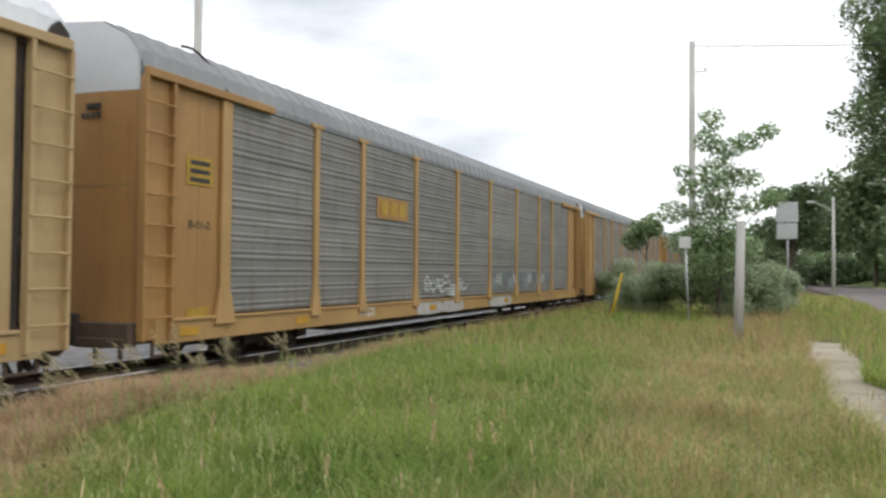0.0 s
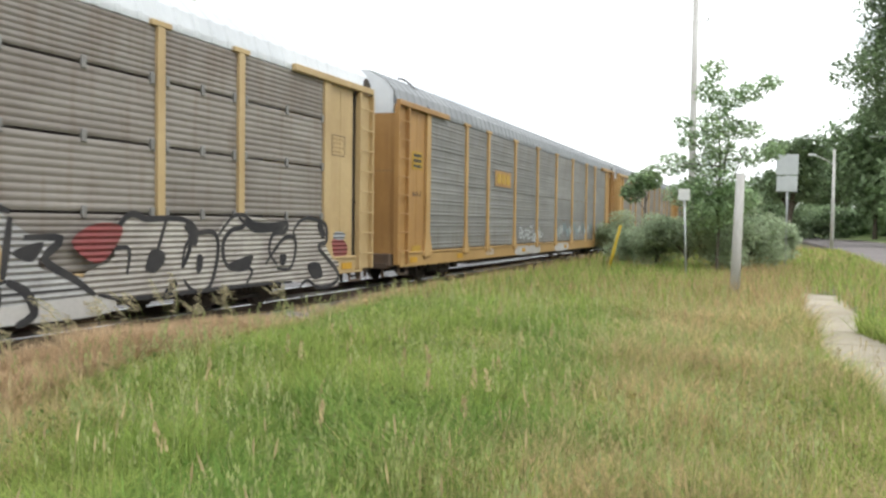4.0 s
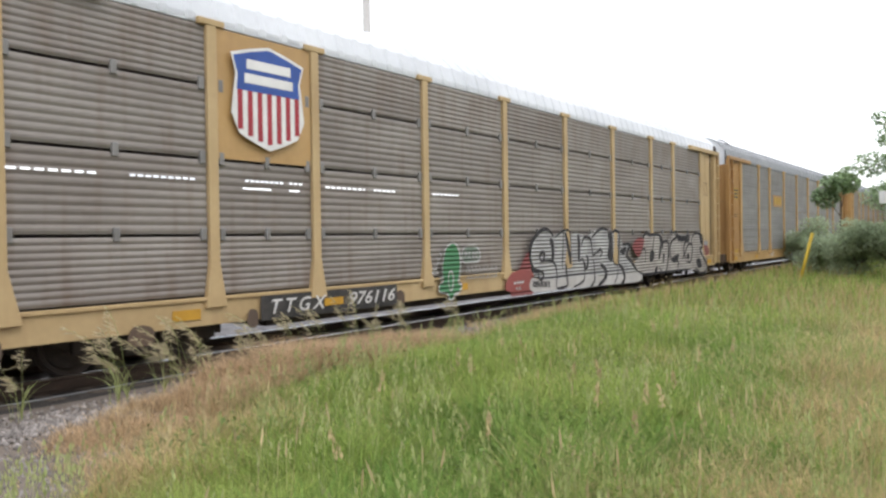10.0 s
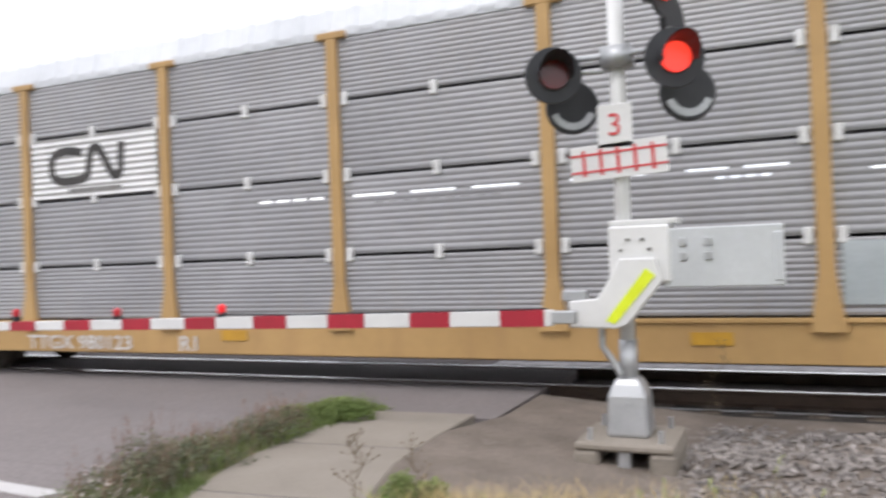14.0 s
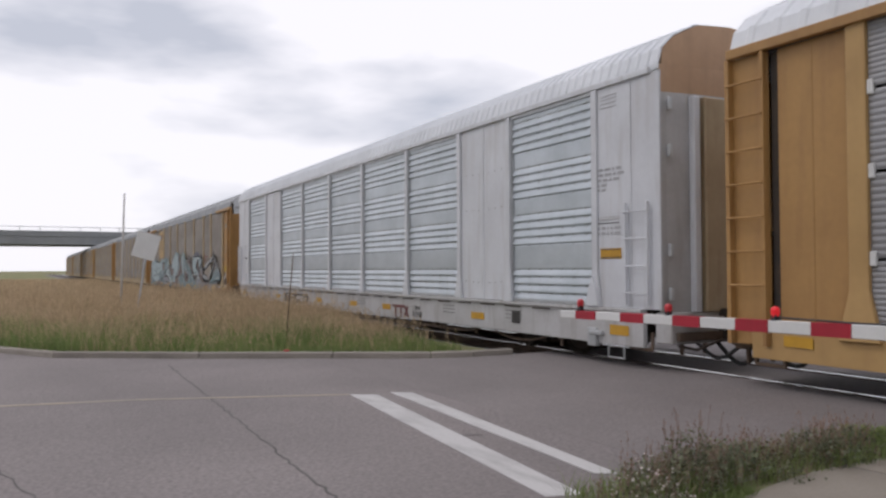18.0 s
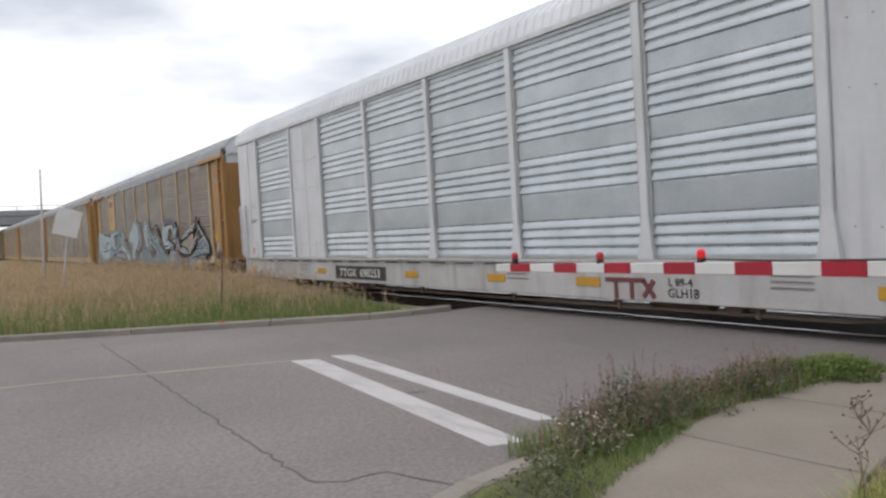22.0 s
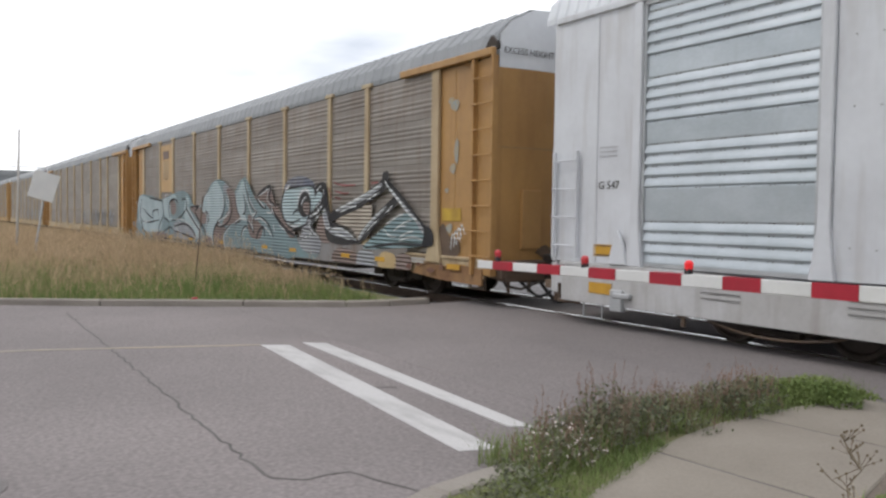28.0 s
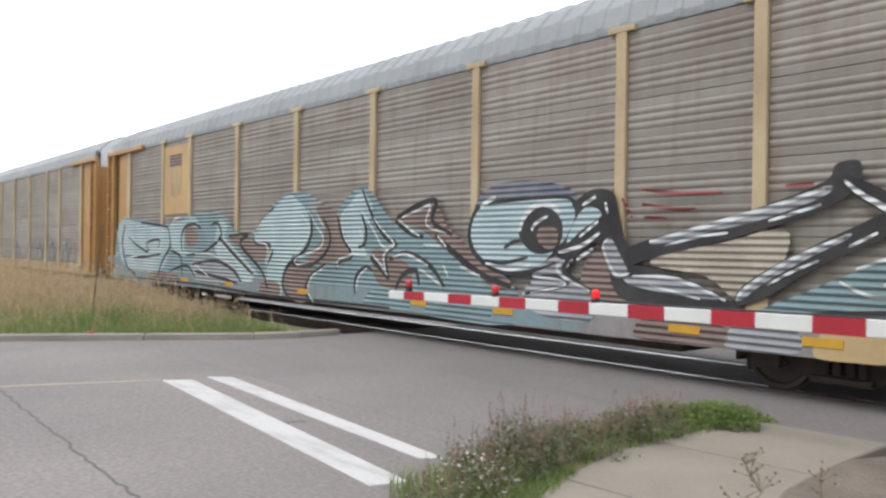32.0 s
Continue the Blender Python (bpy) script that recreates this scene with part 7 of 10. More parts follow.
stroke(c, "spray_line", [(-6.7, 1.15), (-5.79, 0.85)], 0.045, "spray_pale", G2 - 0.009)
stroke(c, "spray_line", [(-8.53, 2.13), (-8.12, 2.4), (-7.72, 2.44)], 0.045, "spray_pale", G2 - 0.009)
stroke(c, "spray_line", [(-12.11, 2.25), (-12.36, 1.71)], 0.045, "spray_pale", G2 - 0.009)
stroke(c, "spray_line", [(-11.91, 1.25), (-10.79, 1.33)], 0.045, "spray_pale", G2 - 0.009)
stroke(c, "spray_line", [(-13.21, 2.17), (-12.63, 1.71)], 0.045, "spray_pale", G2 - 0.009)
stroke(c, "spray_line", [(-13.17, 1.23), (-12.25, 1.71)], 0.045, "spray_pale", G2 - 0.009)
blob(c, "spray_shape", [(4.44, 2.28), (4.7, 2.62), (5.54, 2.73), (6.32, 2.59), (6.56, 2.41), (6.5, 2.18), (5.19, 2.21)], "spray_navy", G2 - 0.010, "dark blue sprayed shade over the skull")
blob(c, "spray_shape", [(4.26, 1.96), (4.41, 2.31), (4.7, 2.43), (5.54, 2.47), (6.35, 2.46), (6.56, 2.33), (6.6, 2.14), (6.44, 1.82), (6.23, 1.65), (5.93, 1.39), (5.45, 1.26), (4.93, 1.31), (4.56, 1.46), (4.33, 1.66)], "spray_black", G2 - 0.0105)
blob(c, "spray_shape", [(4.34, 1.96), (4.47, 2.25), (4.73, 2.37), (5.55, 2.41), (6.33, 2.41), (6.48, 2.3), (6.52, 2.14), (6.37, 1.86), (6.17, 1.7), (5.89, 1.46), (5.45, 1.35), (4.95, 1.39), (4.64, 1.52), (4.42, 1.7)], "spray_ice", G2 - 0.012, "pale blue sprayed skull shape")
blob(c, "spray_shape", [(5.44, 1.86), (5.47, 2.12), (5.72, 2.29), (6.03, 2.29), (6.27, 2.11), (6.28, 1.82), (6.08, 1.64), (5.72, 1.63)], "spray_black", G2 - 0.0135)
blob(c, "spray_shape", [(5.81, 1.82), (5.84, 1.99), (6.06, 2.03), (6.21, 1.94), (6.18, 1.74), (6.02, 1.68)], "spray_brown", G2 - 0.015)
blob(c, "spray_shape", [(5.69, 1.18), (5.77, 1.4), (6.24, 1.6), (6.5, 1.56), (6.38, 1.33), (6.88, 1.08), (6.77, 0.68), (5.81, 0.73), (5.51, 1)], "spray_grey", G2 - 0.011)
blob(c, "spray_shape", [(6.35, 2.19), (6.79, 2.51), (7.18, 2.47), (7.28, 2.16), (7.42, 1.78), (7.6, 1.71), (7.52, 1.49), (7.2, 1.4), (7, 1.71), (6.85, 1.78), (6.45, 1.54), (6.18, 1.6), (6.34, 1.82)], "spray_black", G2 - 0.0112)
blob(c, "spray_shape", [(6.54, 2.12), (6.76, 2.29), (7, 2.17), (6.65, 1.96), (6.38, 1.78)], "spray_ice", G2 - 0.0138)
blob(c, "spray_shape", [(7.14, 1.86), (7.03, 1.71), (7.2, 1.34), (7.45, 1.36), (7.31, 1.63)], "spray_grey", G2 - 0.0138)
blob(c, "spray_shape", [(6.71, 1.46), (6.95, 1.67), (7.2, 1.29), (7.43, 0.99), (6.96, 1), (6.66, 1.22)], "spray_brown", G2 - 0.010)
stroke(c, "spray_line", [(5.11, 1.69), (5.29, 1.78), (5.5, 1.81)], 0.07, "spray_black", G2 - 0.014)
stroke(c, "spray_line", [(4.67, 1.5), (5.1, 1.46), (5.62, 1.56)], 0.06, "spray_black", G2 - 0.014)
stroke(c, "spray_line", [(4.89, 1.34), (5.45, 1.29), (6.18, 1.49)], 0.05, "spray_black", G2 - 0.014)
stroke(c, "spray_line", [(6.47, 1.6), (6.32, 1.41), (6.47, 1.28), (6.86, 1.09)], 0.09, "spray_black", G2 - 0.014)
stroke(c, "spray_line", [(5.68, 1.25), (6.24, 1.29), (6.37, 1.17), (5.57, 1.01)], 0.07, "spray_black", G2 - 0.014)
stroke(c, "spray_line", [(4.57, 2.34), (4.7, 2.42), (4.91, 2.49)], 0.08, "spray_pale", G2 - 0.017)
stroke(c, "spray_line", [(5.69, 1.96), (5.78, 2.07), (6.01, 2.17)], 0.05, "spray_pale", G2 - 0.017)
stroke(c, "spray_line", [(5.44, 1.95), (5.53, 2.16), (5.76, 2.33), (6.06, 2.34), (6.25, 2.21)], 0.09, "spray_pale", G2 - 0.017)
stroke(c, "spray_line", [(6.66, 2.31), (6.89, 2.42)], 0.05, "spray_pale", G2 - 0.017)
stroke(c, "spray_line", [(7.06, 2.34), (7.1, 2.18)], 0.04, "spray_pale", G2 - 0.017)
stroke(c, "spray_line", [(6.34, 1.52), (6.2, 1.41), (6.35, 1.28), (6.81, 1.11)], 0.05, "spray_pale", G2 - 0.017)
stroke(c, "spray_line", [(5.75, 1.27), (6.24, 1.24), (6.33, 1.16), (5.69, 1.03)], 0.04, "spray_pale", G2 - 0.017)
stroke(c, "spray_line", [(6.57, 1.54), (6.85, 1.7)], 0.05, "spray_pale", G2 - 0.017)
stroke(c, "spray_line", [(6.23, 1.64), (6.65, 1.74), (6.97, 1.92)], 0.06, "spray_pale", G2 - 0.017)
stroke(c, "spray_line", [(6.61, 1.86), (6.94, 2.08)], 0.04, "spray_pale", G2 - 0.017)
stroke(c, "spray_line", [(7.12, 1.84), (7.03, 1.71), (7.24, 1.36), (7.47, 1.38)], 0.04, "spray_pale", G2 - 0.017)
stroke(c, "spray_line", [(4.7, 1.45), (5.21, 1.36), (5.68, 1.44)], 0.05, "spray_pale", G2 - 0.017)
blob(c, "spray_shape", [(7.82, 1.49), (7.99, 1.64), (8.81, 1.79), (9.57, 1.95), (9.54, 1.54), (9.18, 1.2), (8.97, 1.12), (8.59, 1.38)], "spray_cream", G2 - 0.0085, "cream sprayed ground between the limbs")
blob(c, "spray_shape", [(7.42, 1.69), (7.77, 1.83), (8.58, 2.02), (9.3, 2.21), (10, 2.46), (10.12, 2.64), (10.35, 2.66), (10.38, 2.49), (10.24, 2.3), (9.94, 2.14), (8.96, 1.85), (8.03, 1.64), (7.47, 1.5)], "spray_black", G2 - 0.012, "black sprayed limb with pale edges")
blob(c, "spray_shape", [(7.86, 1.83), (8.58, 1.99), (9.3, 2.18), (10.01, 2.41), (10, 2.3), (9.3, 2.06), (8.59, 1.91), (7.9, 1.77)], "spray_grey", G2 - 0.0135)
blob(c, "spray_shape", [(9, 1.06), (9.02, 1.23), (9.31, 1.45), (9.83, 1.73), (10.24, 1.93), (10.62, 2.11), (10.79, 2.16), (10.74, 1.94), (10.47, 1.78), (9.89, 1.5), (9.32, 1.14)], "spray_black", G2 - 0.0122)
blob(c, "spray_shape", [(9.05, 1.23), (9.33, 1.43), (9.83, 1.69), (10.24, 1.89), (10.24, 1.83), (9.83, 1.62), (9.31, 1.31), (9.05, 1.11)], "spray_grey", G2 - 0.0135)
blob(c, "spray_shape", [(7.15, 1.41), (7.52, 1.49), (8.2, 1.38), (8.97, 1.07), (8.9, 1.02), (8.04, 0.96), (7.34, 1.04)], "spray_black", G2 - 0.0118)
blob(c, "spray_shape", [(7.43, 1.33), (8.2, 1.34), (8.79, 1.12), (8.2, 1.13), (7.52, 1.22)], "spray_grey", G2 - 0.0135)
stroke(c, "spray_line", [(7.78, 1.8), (8.58, 1.99), (9.3, 2.17), (10.01, 2.38)], 0.06, "spray_pale", G2 - 0.017)
stroke(c, "spray_line", [(9.38, 2.04), (9.97, 2.21)], 0.04, "spray_pale", G2 - 0.017)
stroke(c, "spray_line", [(8.01, 1.75), (8.47, 1.86), (8.88, 1.91)], 0.04, "spray_pale", G2 - 0.017)
stroke(c, "spray_line", [(9, 1.11), (9.11, 1.26), (9.64, 1.6), (10.21, 1.86)], 0.05, "spray_pale", G2 - 0.017)
stroke(c, "spray_line", [(9.38, 1.31), (9.64, 1.46), (9.95, 1.6)], 0.035, "spray_pale", G2 - 0.017)
stroke(c, "spray_line", [(10.26, 1.75), (10.55, 1.9)], 0.035, "spray_pale", G2 - 0.017)
stroke(c, "spray_line", [(7.52, 1.34), (8.2, 1.33), (8.86, 1.1)], 0.05, "spray_pale", G2 - 0.017)
stroke(c, "spray_line", [(7.78, 1.24), (8.52, 1.1)], 0.035, "spray_pale", G2 - 0.017)
blob(c, "spray_shape", [(9.21, 0.92), (9.85, 1.27), (10.39, 1.51), (11.04, 1.75), (11.46, 1.6), (11.75, 1.46), (11.83, 1.25), (11.79, 1.07), (10.75, 0.99)], "spray_teal", G2 - 0.009)
blob(c, "spray_shape", [(10.09, 2.47), (10.22, 2.51), (10.46, 2.42), (11.11, 2.03), (11.78, 1.55), (12.13, 1.41), (12.18, 1.18), (12.14, 1.09), (11.77, 1.07), (11.83, 1.28), (11.77, 1.47), (11.42, 1.64), (10.71, 2.04), (10.24, 2.34)], "spray_black", G2 - 0.0124)
blob(c, "spray_shape", [(10.25, 2.39), (10.7, 2.15), (11.19, 1.85), (11.75, 1.5), (11.79, 1.33), (11.43, 1.62), (10.71, 2.05)], "spray_grey", G2 - 0.0137)
stroke(c, "spray_line", [(10.21, 2.46), (10.36, 2.32), (10.71, 2.09), (11.19, 1.77), (11.61, 1.56)], 0.06, "spray_pale", G2 - 0.0172)
stroke(c, "spray_line", [(10.34, 1.52), (10.8, 1.68), (11.04, 1.72)], 0.04, "spray_pale", G2 - 0.0172)
stroke(c, "spray_line", [(10.17, 1.38), (10.48, 1.24), (10.74, 1.24)], 0.04, "spray_pale", G2 - 0.0172)
stroke(c, "spray_line", [(10.84, 1.14), (11.14, 1.22), (11.51, 1.24), (11.8, 1.2)], 0.05, "spray_pale", G2 - 0.0172)
stroke(c, "spray_line", [(10.84, 1.21), (11.14, 1.32), (11.44, 1.37)], 0.04, "spray_pale", G2 - 0.0172)
stroke(c, "spray_line", [(10.61, 1.36), (11.05, 1.54), (11.35, 1.6)], 0.04, "spray_pale", G2 - 0.0172)
stroke(c, "spray_line", [(10.81, 1.46), (11.13, 1.48)], 0.03, "spray_pale", G2 - 0.0172)
stroke(c, "spray_line", [(9.32, 0.94), (10.74, 1.08), (11.8, 1.09)], 0.06, "spray_black", G2 - 0.0125)
stroke(c, "spray_line", [(7.63, 2.49), (8.18, 2.41), (8.8, 2.4)], 0.05, "spray_red", G2 + 0.002)
stroke(c, "spray_line", [(7.64, 2.29), (8.19, 2.21), (8.43, 2.22)], 0.05, "spray_red", G2 + 0.002)
stroke(c, "spray_line", [(7.68, 2.12), (8.02, 2.09)], 0.05, "spray_red", G2 + 0.002)
stroke(c, "spray_line", [(7.32, 2.38), (7.49, 2.12)], 0.05, "spray_red", G2 + 0.002)
stroke(c, "spray_line", [(9.56, 2.43), (9.88, 2.44)], 0.05, "spray_red", G2 + 0.002)
rect(c, "decal", 12.35, 13.0, 1.6, 1.85, "decal", SIDE + 0.03, "faded yellow decal")
for (x, z, w, h) in ((12.75, 3.85, 0.3, 0.22), (12.62, 3.95, 0.18, 0.14), (12.82, 2.95, 0.16, 0.5), (12.7, 2.62, 0.2, 0.2), (12.6, 1.45, 0.22, 0.2), (12.5, 2.2, 0.14, 0.1)):
    blob(c, "worn_patch", [(x - w / 2, z), (x, z + h / 2), (x + w / 2, z + h * 0.3), (x + w * 0.2, z - h / 2)], "flaked", SIDE + 0.03, "flaked patch of old paint")
for k in range(4):
    stroke(c, "spray_line", [(12.85 + 0.1 * k, 1.05 + 0.05 * k), (12.9 + 0.1 * k, 1.35 + 0.06 * k), (13.02 + 0.1 * k, 1.2 + 0.05 * k)], 0.035, "spray_pale", SIDE - 0.09)
for x, w, m in ((8.2, 1.3, "spray_brown"), (9.3, 0.9, "spray_grey"), (10.3, 0.8, "cream"), (11.0, 0.7, "spray_brown"), (-9.0, 2.4, "spray_brown"), (-2.5, 1.0, "spray_brown"), (2.0, 1.4, "spray_teal"), (4.0, 1.6, "spray_teal")):
    blob(c, "spray_shape", [(x - w / 2, 0.56), (x, 0.53), (x + w / 2, 0.58), (x + w * 0.4, 0.84), (x - w * 0.3, 0.86)], m, SIDE - 0.062)
for x0, z0, w, h in ((11.15, 0.57, 0.22, 0.13), (11.55, 0.66, 0.16, 0.08), (11.95, 0.55, 0.30, 0.10), (12.42, 0.63, 0.13, 0.15)):
    blob(c, "rust_stain", [(x0, z0 + 0.3 * h), (x0 + 0.3 * w, z0), (x0 + 0.8 * w, z0 + 0.15 * h), (x0 + w, z0 + 0.5 * h), (x0 + 0.7 * w, z0 + 0.8 * h), (x0 + 0.45 * w, z0 + h), (x0 + 0.2 * w, z0 + 0.7 * h)], "rust_brown", SIDE - 0.066, "brown rust on the sill")
for x in (12.9, 10.0, 8.3, 5.1, 3.0, -1.0, -4.6, -7.4):
    rect(c, "reflector", x - 0.22, x + 0.22, 0.66, 0.76, "amber", SIDE - 0.072, "amber reflector")
for yy, zz, w, h in ((0.2, 1.2, 0.7, 0.5), (-0.4, 1.05, 0.5, 0.25)):
    out = [(yy + w * 0.5 * random.uniform(0.6, 1.1) * math.cos(t), zz + h * 0.5 * random.uniform(0.6, 1.1) * math.sin(t)) for t in np.linspace(0, 2 * math.pi, 14)[:-1]]
    part("grime_stain", Mb().face(*[(HALF - 0.05 + 0.12 * (1 - (a / 1.36) ** 2) + 0.01, a, b) for a, b in out]).mesh("stain", "grime"), c, label="dark grime stain")
blob(c, "grime_stain", [(12.15, 0.92), (12.9, 0.92), (12.95, 1.2), (12.6, 1.32), (12.4, 1.55), (12.2, 1.35)], "grime", SIDE + 0.03, "dark grime at the foot of the end plate")
part("door_gap", Mb().box(HALF + 0.06, HALF + 0.12, -0.05, 0.02, 0.9, 5.3).mesh("door_gap", "dark"), c)
part("door_post", Mb().box(HALF + 0.0, HALF + 0.2, 1.2, 1.4, 0.9, 4.75).mesh("door_post", "cream", 0.02), c)
part("door_hatch", Mb().box(HALF + 0.0, HALF + 0.075, -0.95, -0.5, 1.1, 2.2).mesh("door_hatch", "orange", 0.01), c)

# plainer cars ahead and behind
for k, pn, rf, pt in ((-1, "browned", "roof_grey", "yellow"), (5, "browned", "roof_grey", "cream_dull")):
    c, ax = yellow_car("weathered autorack car with grey ribbed panels", pt, pn, rf, "frrrfrrrf", ROWSF, clips=None, end_paint="orange" if k == 5 else None)
    CARS[k] = (c, ax)
for x in (2, 4, 6, 8, 10):
    stroke(CARS[5][0], "spray_line", [(x - 0.5, 1.0), (x, 1.8), (x + 0.3, 1.1), (x + 0.8, 1.7)], 0.2, "spray_grey", G1)


def white_car():
    """A newer car: white frame, bright ribbed panels in groups of four ribs."""
    car = thing("autorack_car", "white autorack car with bright galvanised ribbed panels", "railway car", (0, TRACK_Y, 0), group="cars of the freight train")
    eave, top = 4.92, 5.72
    posts = [12.4, 9.58, 7.46, 4.6, 1.48, -1.4, -4.3, -7.07, -9.17, -12.05]
    part("side_sill", Mb().box(-13.6, 13.6, -0.05, 0.05, 0.36, 0.98).box(-13.6, 13.6, -0.1, 0.05, 0.93, 0.99).mesh("side_sill", "white_dirty", 0.01), car, (0, SIDE + 0.05, 0), "dirty white painted side sill")
    part("centre_sill", CACHE["csill"], car)
    part("deck", CACHE["deck"], car)
    part("far_wall", cached(("fwall", "silver"), lambda: Mb().box(-14.0, 14.0, 1.42, 1.5, 0.6, 4.85).mesh("far_wall", "silver")), car)
    part("roof", roof_mesh("roof_white", eave, top, 0.24, 0.025), car, label="white ribbed metal roof")
    part("eave_rail", Mb().box(-13.8, 13.8, -0.05, 0.03, 4.82, 4.92).mesh("eave_rail", "white", 0.01), car, (0, SIDE + 0.02, 0))
    for i, x in enumerate(posts):
        part("post", post_mesh("white", 0.99, 4.82, 0.075, False), car, (x, SIDE - 0.005, 0))
    for i, (a, b) in enumerate(zip(posts, posts[1:])):
        mid, w = (a + b) / 2, a - b - 0.16
        if i in (1, 7):
            part("plain_panel", Mb().box(-w / 2, w / 2, 0, 0.03, 1.0, 4.82).box(-0.02, 0.02, -0.012, 0, 1.0, 4.82).mesh("plain_panel", "white", 0.005), car, (mid, SIDE + 0.03, 0), "smooth white riveted panel")
            rivet = cached("rivet", lambda: Mb().tube((0, -0.008, 0), (0, 0.01, 0), 0.009, n=6).mesh("rivet", "steel"))
            for z in (1.35, 2.95, 3.75):
                for dx in (-0.75, -0.45, -0.2, 0.25, 0.5, 0.75):
                    part("rivet", rivet, car, (mid + dx, SIDE + 0.02, z + 0.05 * abs(dx)))
        else:
            part("panel", corrugated(round(w, 2), 1.02, 4.82, "rrrrff" + "frrrrf" * 2 + "frrrrf", 0.034, "silver", louvre=True), car, (mid, SIDE + 0.06, 0), "bright ribbed galvanised panel")
            holes = []
            for q, kind in enumerate("rrrrff" + "frrrrf" * 2 + "frrrrf"):
                for u in (-0.42, -0.28, -0.14, 0.0, 0.13, 0.27, 0.41):
                    for e in (-0.03, 0.03):
                        holes.append((u * w + e, 1.02 + 0.1583 * (q + 0.98)))
            part("punched_holes", cached(("holes", round(w, 2)), lambda: [m := Mb(), [m.box(x - 0.012, x + 0.012, -0.002, 0.02, z - 0.006, z + 0.006) for x, z in holes], m.mesh("punched_holes", "grime")][2]), car, (mid, SIDE + 0.056, 0))
            tagged(car.children[-1], label="rows of small punched holes", kind="stuff")
            part("panel_frame", cached(("pframe", round(w, 2)), lambda: Mb().box(-w / 2, -w / 2 + 0.05, -0.01, 0.03, 1.0, 4.82).box(w / 2 - 0.05, w / 2, -0.01, 0.03, 1.0, 4.82).box(-w / 2, w / 2, -0.015, 0.03, 1.0, 1.05).box(-w / 2, w / 2, -0.015, 0.03, 4.76, 4.83).mesh("panel_frame", "galv")), car, (mid, SIDE + 0.03, 0))
    for s in (1, -1):
        turn = (0, 0, 0 if s > 0 else 180)
        w = 0.78 if s > 0 else 0.9
        hw = 14.02 if s > 0 else 13.85
        part("end_plate", Mb().box(-w, w, 0, 0.04, 0.99, 4.85).box(0.1, 0.12, -0.015, 0, 1.0, 4.85).mesh("end_plate", "white", 0.01), car, (13.22 if s > 0 else -12.97, SIDE + 0.02, 0), "smooth white end plate")
        for z0, z1, m in ((0.95, 4.5, "white_dirty"), (4.5, 4.95, "primer" if s > 0 else "white")):
            part("end_door", end_mesh(m, z0, z1, 0.12, hw), car, turn=turn, label="folding end door")
        part("gable", end_cap_mesh("primer" if s > 0 else "white", 4.952, eave, top, 0.12, hw), car, turn=turn)
        for y0, y1, m in ((-0.95, -0.8, "white"), (-0.7, -0.2, "cream_dull"), (-0.1, 0.02, "white"), (0.3, 0.45, "steel"), (0.6, 1.0, "cream_dull")):
            part("door_leaf", Mb().box(hw + 0.02, hw + 0.15, y0, y1, 0.95, 4.45).mesh("door_leaf", m, 0.02), car, turn=turn, label="upright leaf of the folding door")
        for z in (1.25, 1.95, 3.55, 4.3):
            part("door_latch", cached("latch", lambda: Mb().box(-0.03, 0.05, -0.03, 0.03, -0.1, 0.1).tube((0.05, -0.05, -0.1), (0.05, -0.05, 0.1), 0.014, n=6).mesh("door_latch", "alu", 0.008)), car, (s * (hw + 0.02), -1.36 * s, z), turn=turn)
        part("end_sill", Mb().box(hw - 0.25, hw + 0.12, -1.45, 1.45, 0.45, 0.95).mesh("end_sill", "white_dirty", 0.02), car, turn=turn)
        ladder_parts(car, s * 13.5, 1.05, 2.75, 4, 0.26, "white")
        coupler(car, s)
        px, pz = (12.8, 1.92) if s > 0 else (-12.62, 1.2)
        rect(car, "placard", px - 0.27, px + 0.27, pz - 0.09, pz + 0.09, "amber", SIDE + 0.01, "amber placard with a dark rim")
        for z in (pz - 0.07, pz + 0.07):
            rect(car, "text_bar", px - 0.25, px + 0.25, z - 0.008, z + 0.008, "grime", SIDE + 0.002)
        rx = 13.02 if s > 0 else -12.72
        rect(car, "reflector", rx - 0.24, rx + 0.24, 0.53, 0.7, "amber", SIDE - 0.012, "amber reflector")
        part("step", CACHE["step"], car, (s * 13.5, SIDE + 0.08, 0))
    for z in (4.66, 4.6, 4.53, 4.46):
        rect(car, "text_bar", 12.55, 12.98, z - 0.007, z + 0.007, "grey_ink", SIDE + 0.012)
    for z, words in ((3.38, (0.14, 0.16, 0.05, 0.12)), (3.29, (0.15, 0.17, 0.06, 0.16)), (3.2, (0.1, 0.12, 0.05, 0.15)), (3.11, (0.05, 0.14)), (3.03, (0.06, 0.1)), (2.36, (0.05, 0.1, 0.04, 0.05, 0.16)), (2.27, (0.05, 0.1, 0.04, 0.05, 0.16))):
        x = 12.46
        for wd in words:
            rect(car, "text_bar", x, x + wd, z - 0.022, z + 0.022, "grey_ink", SIDE + 0.012)
            x += wd + 0.05
    rect(car, "text_bar", 12.42, 13.02, 2.5, 2.56, "pale_grey", SIDE + 0.012)
    rect(car, "text_bar", 12.42, 13.02, 2.44, 2.455, "ink", SIDE + 0.012)
    lettering(car, "G 547", -12.6, 2.19, 0.17, "ink", SIDE + 0.012)
    for z in (2.77, 2.705, 2.64):
        rect(car, "text_bar", -12.8, -12.45, z - 0.008, z + 0.008, "grey_ink", SIDE + 0.012)
    rect(car, "number_plate", -6.4, -3.6, 0.44, 0.78, "ink", SIDE - 0.004, "black sill plate with pale figures")
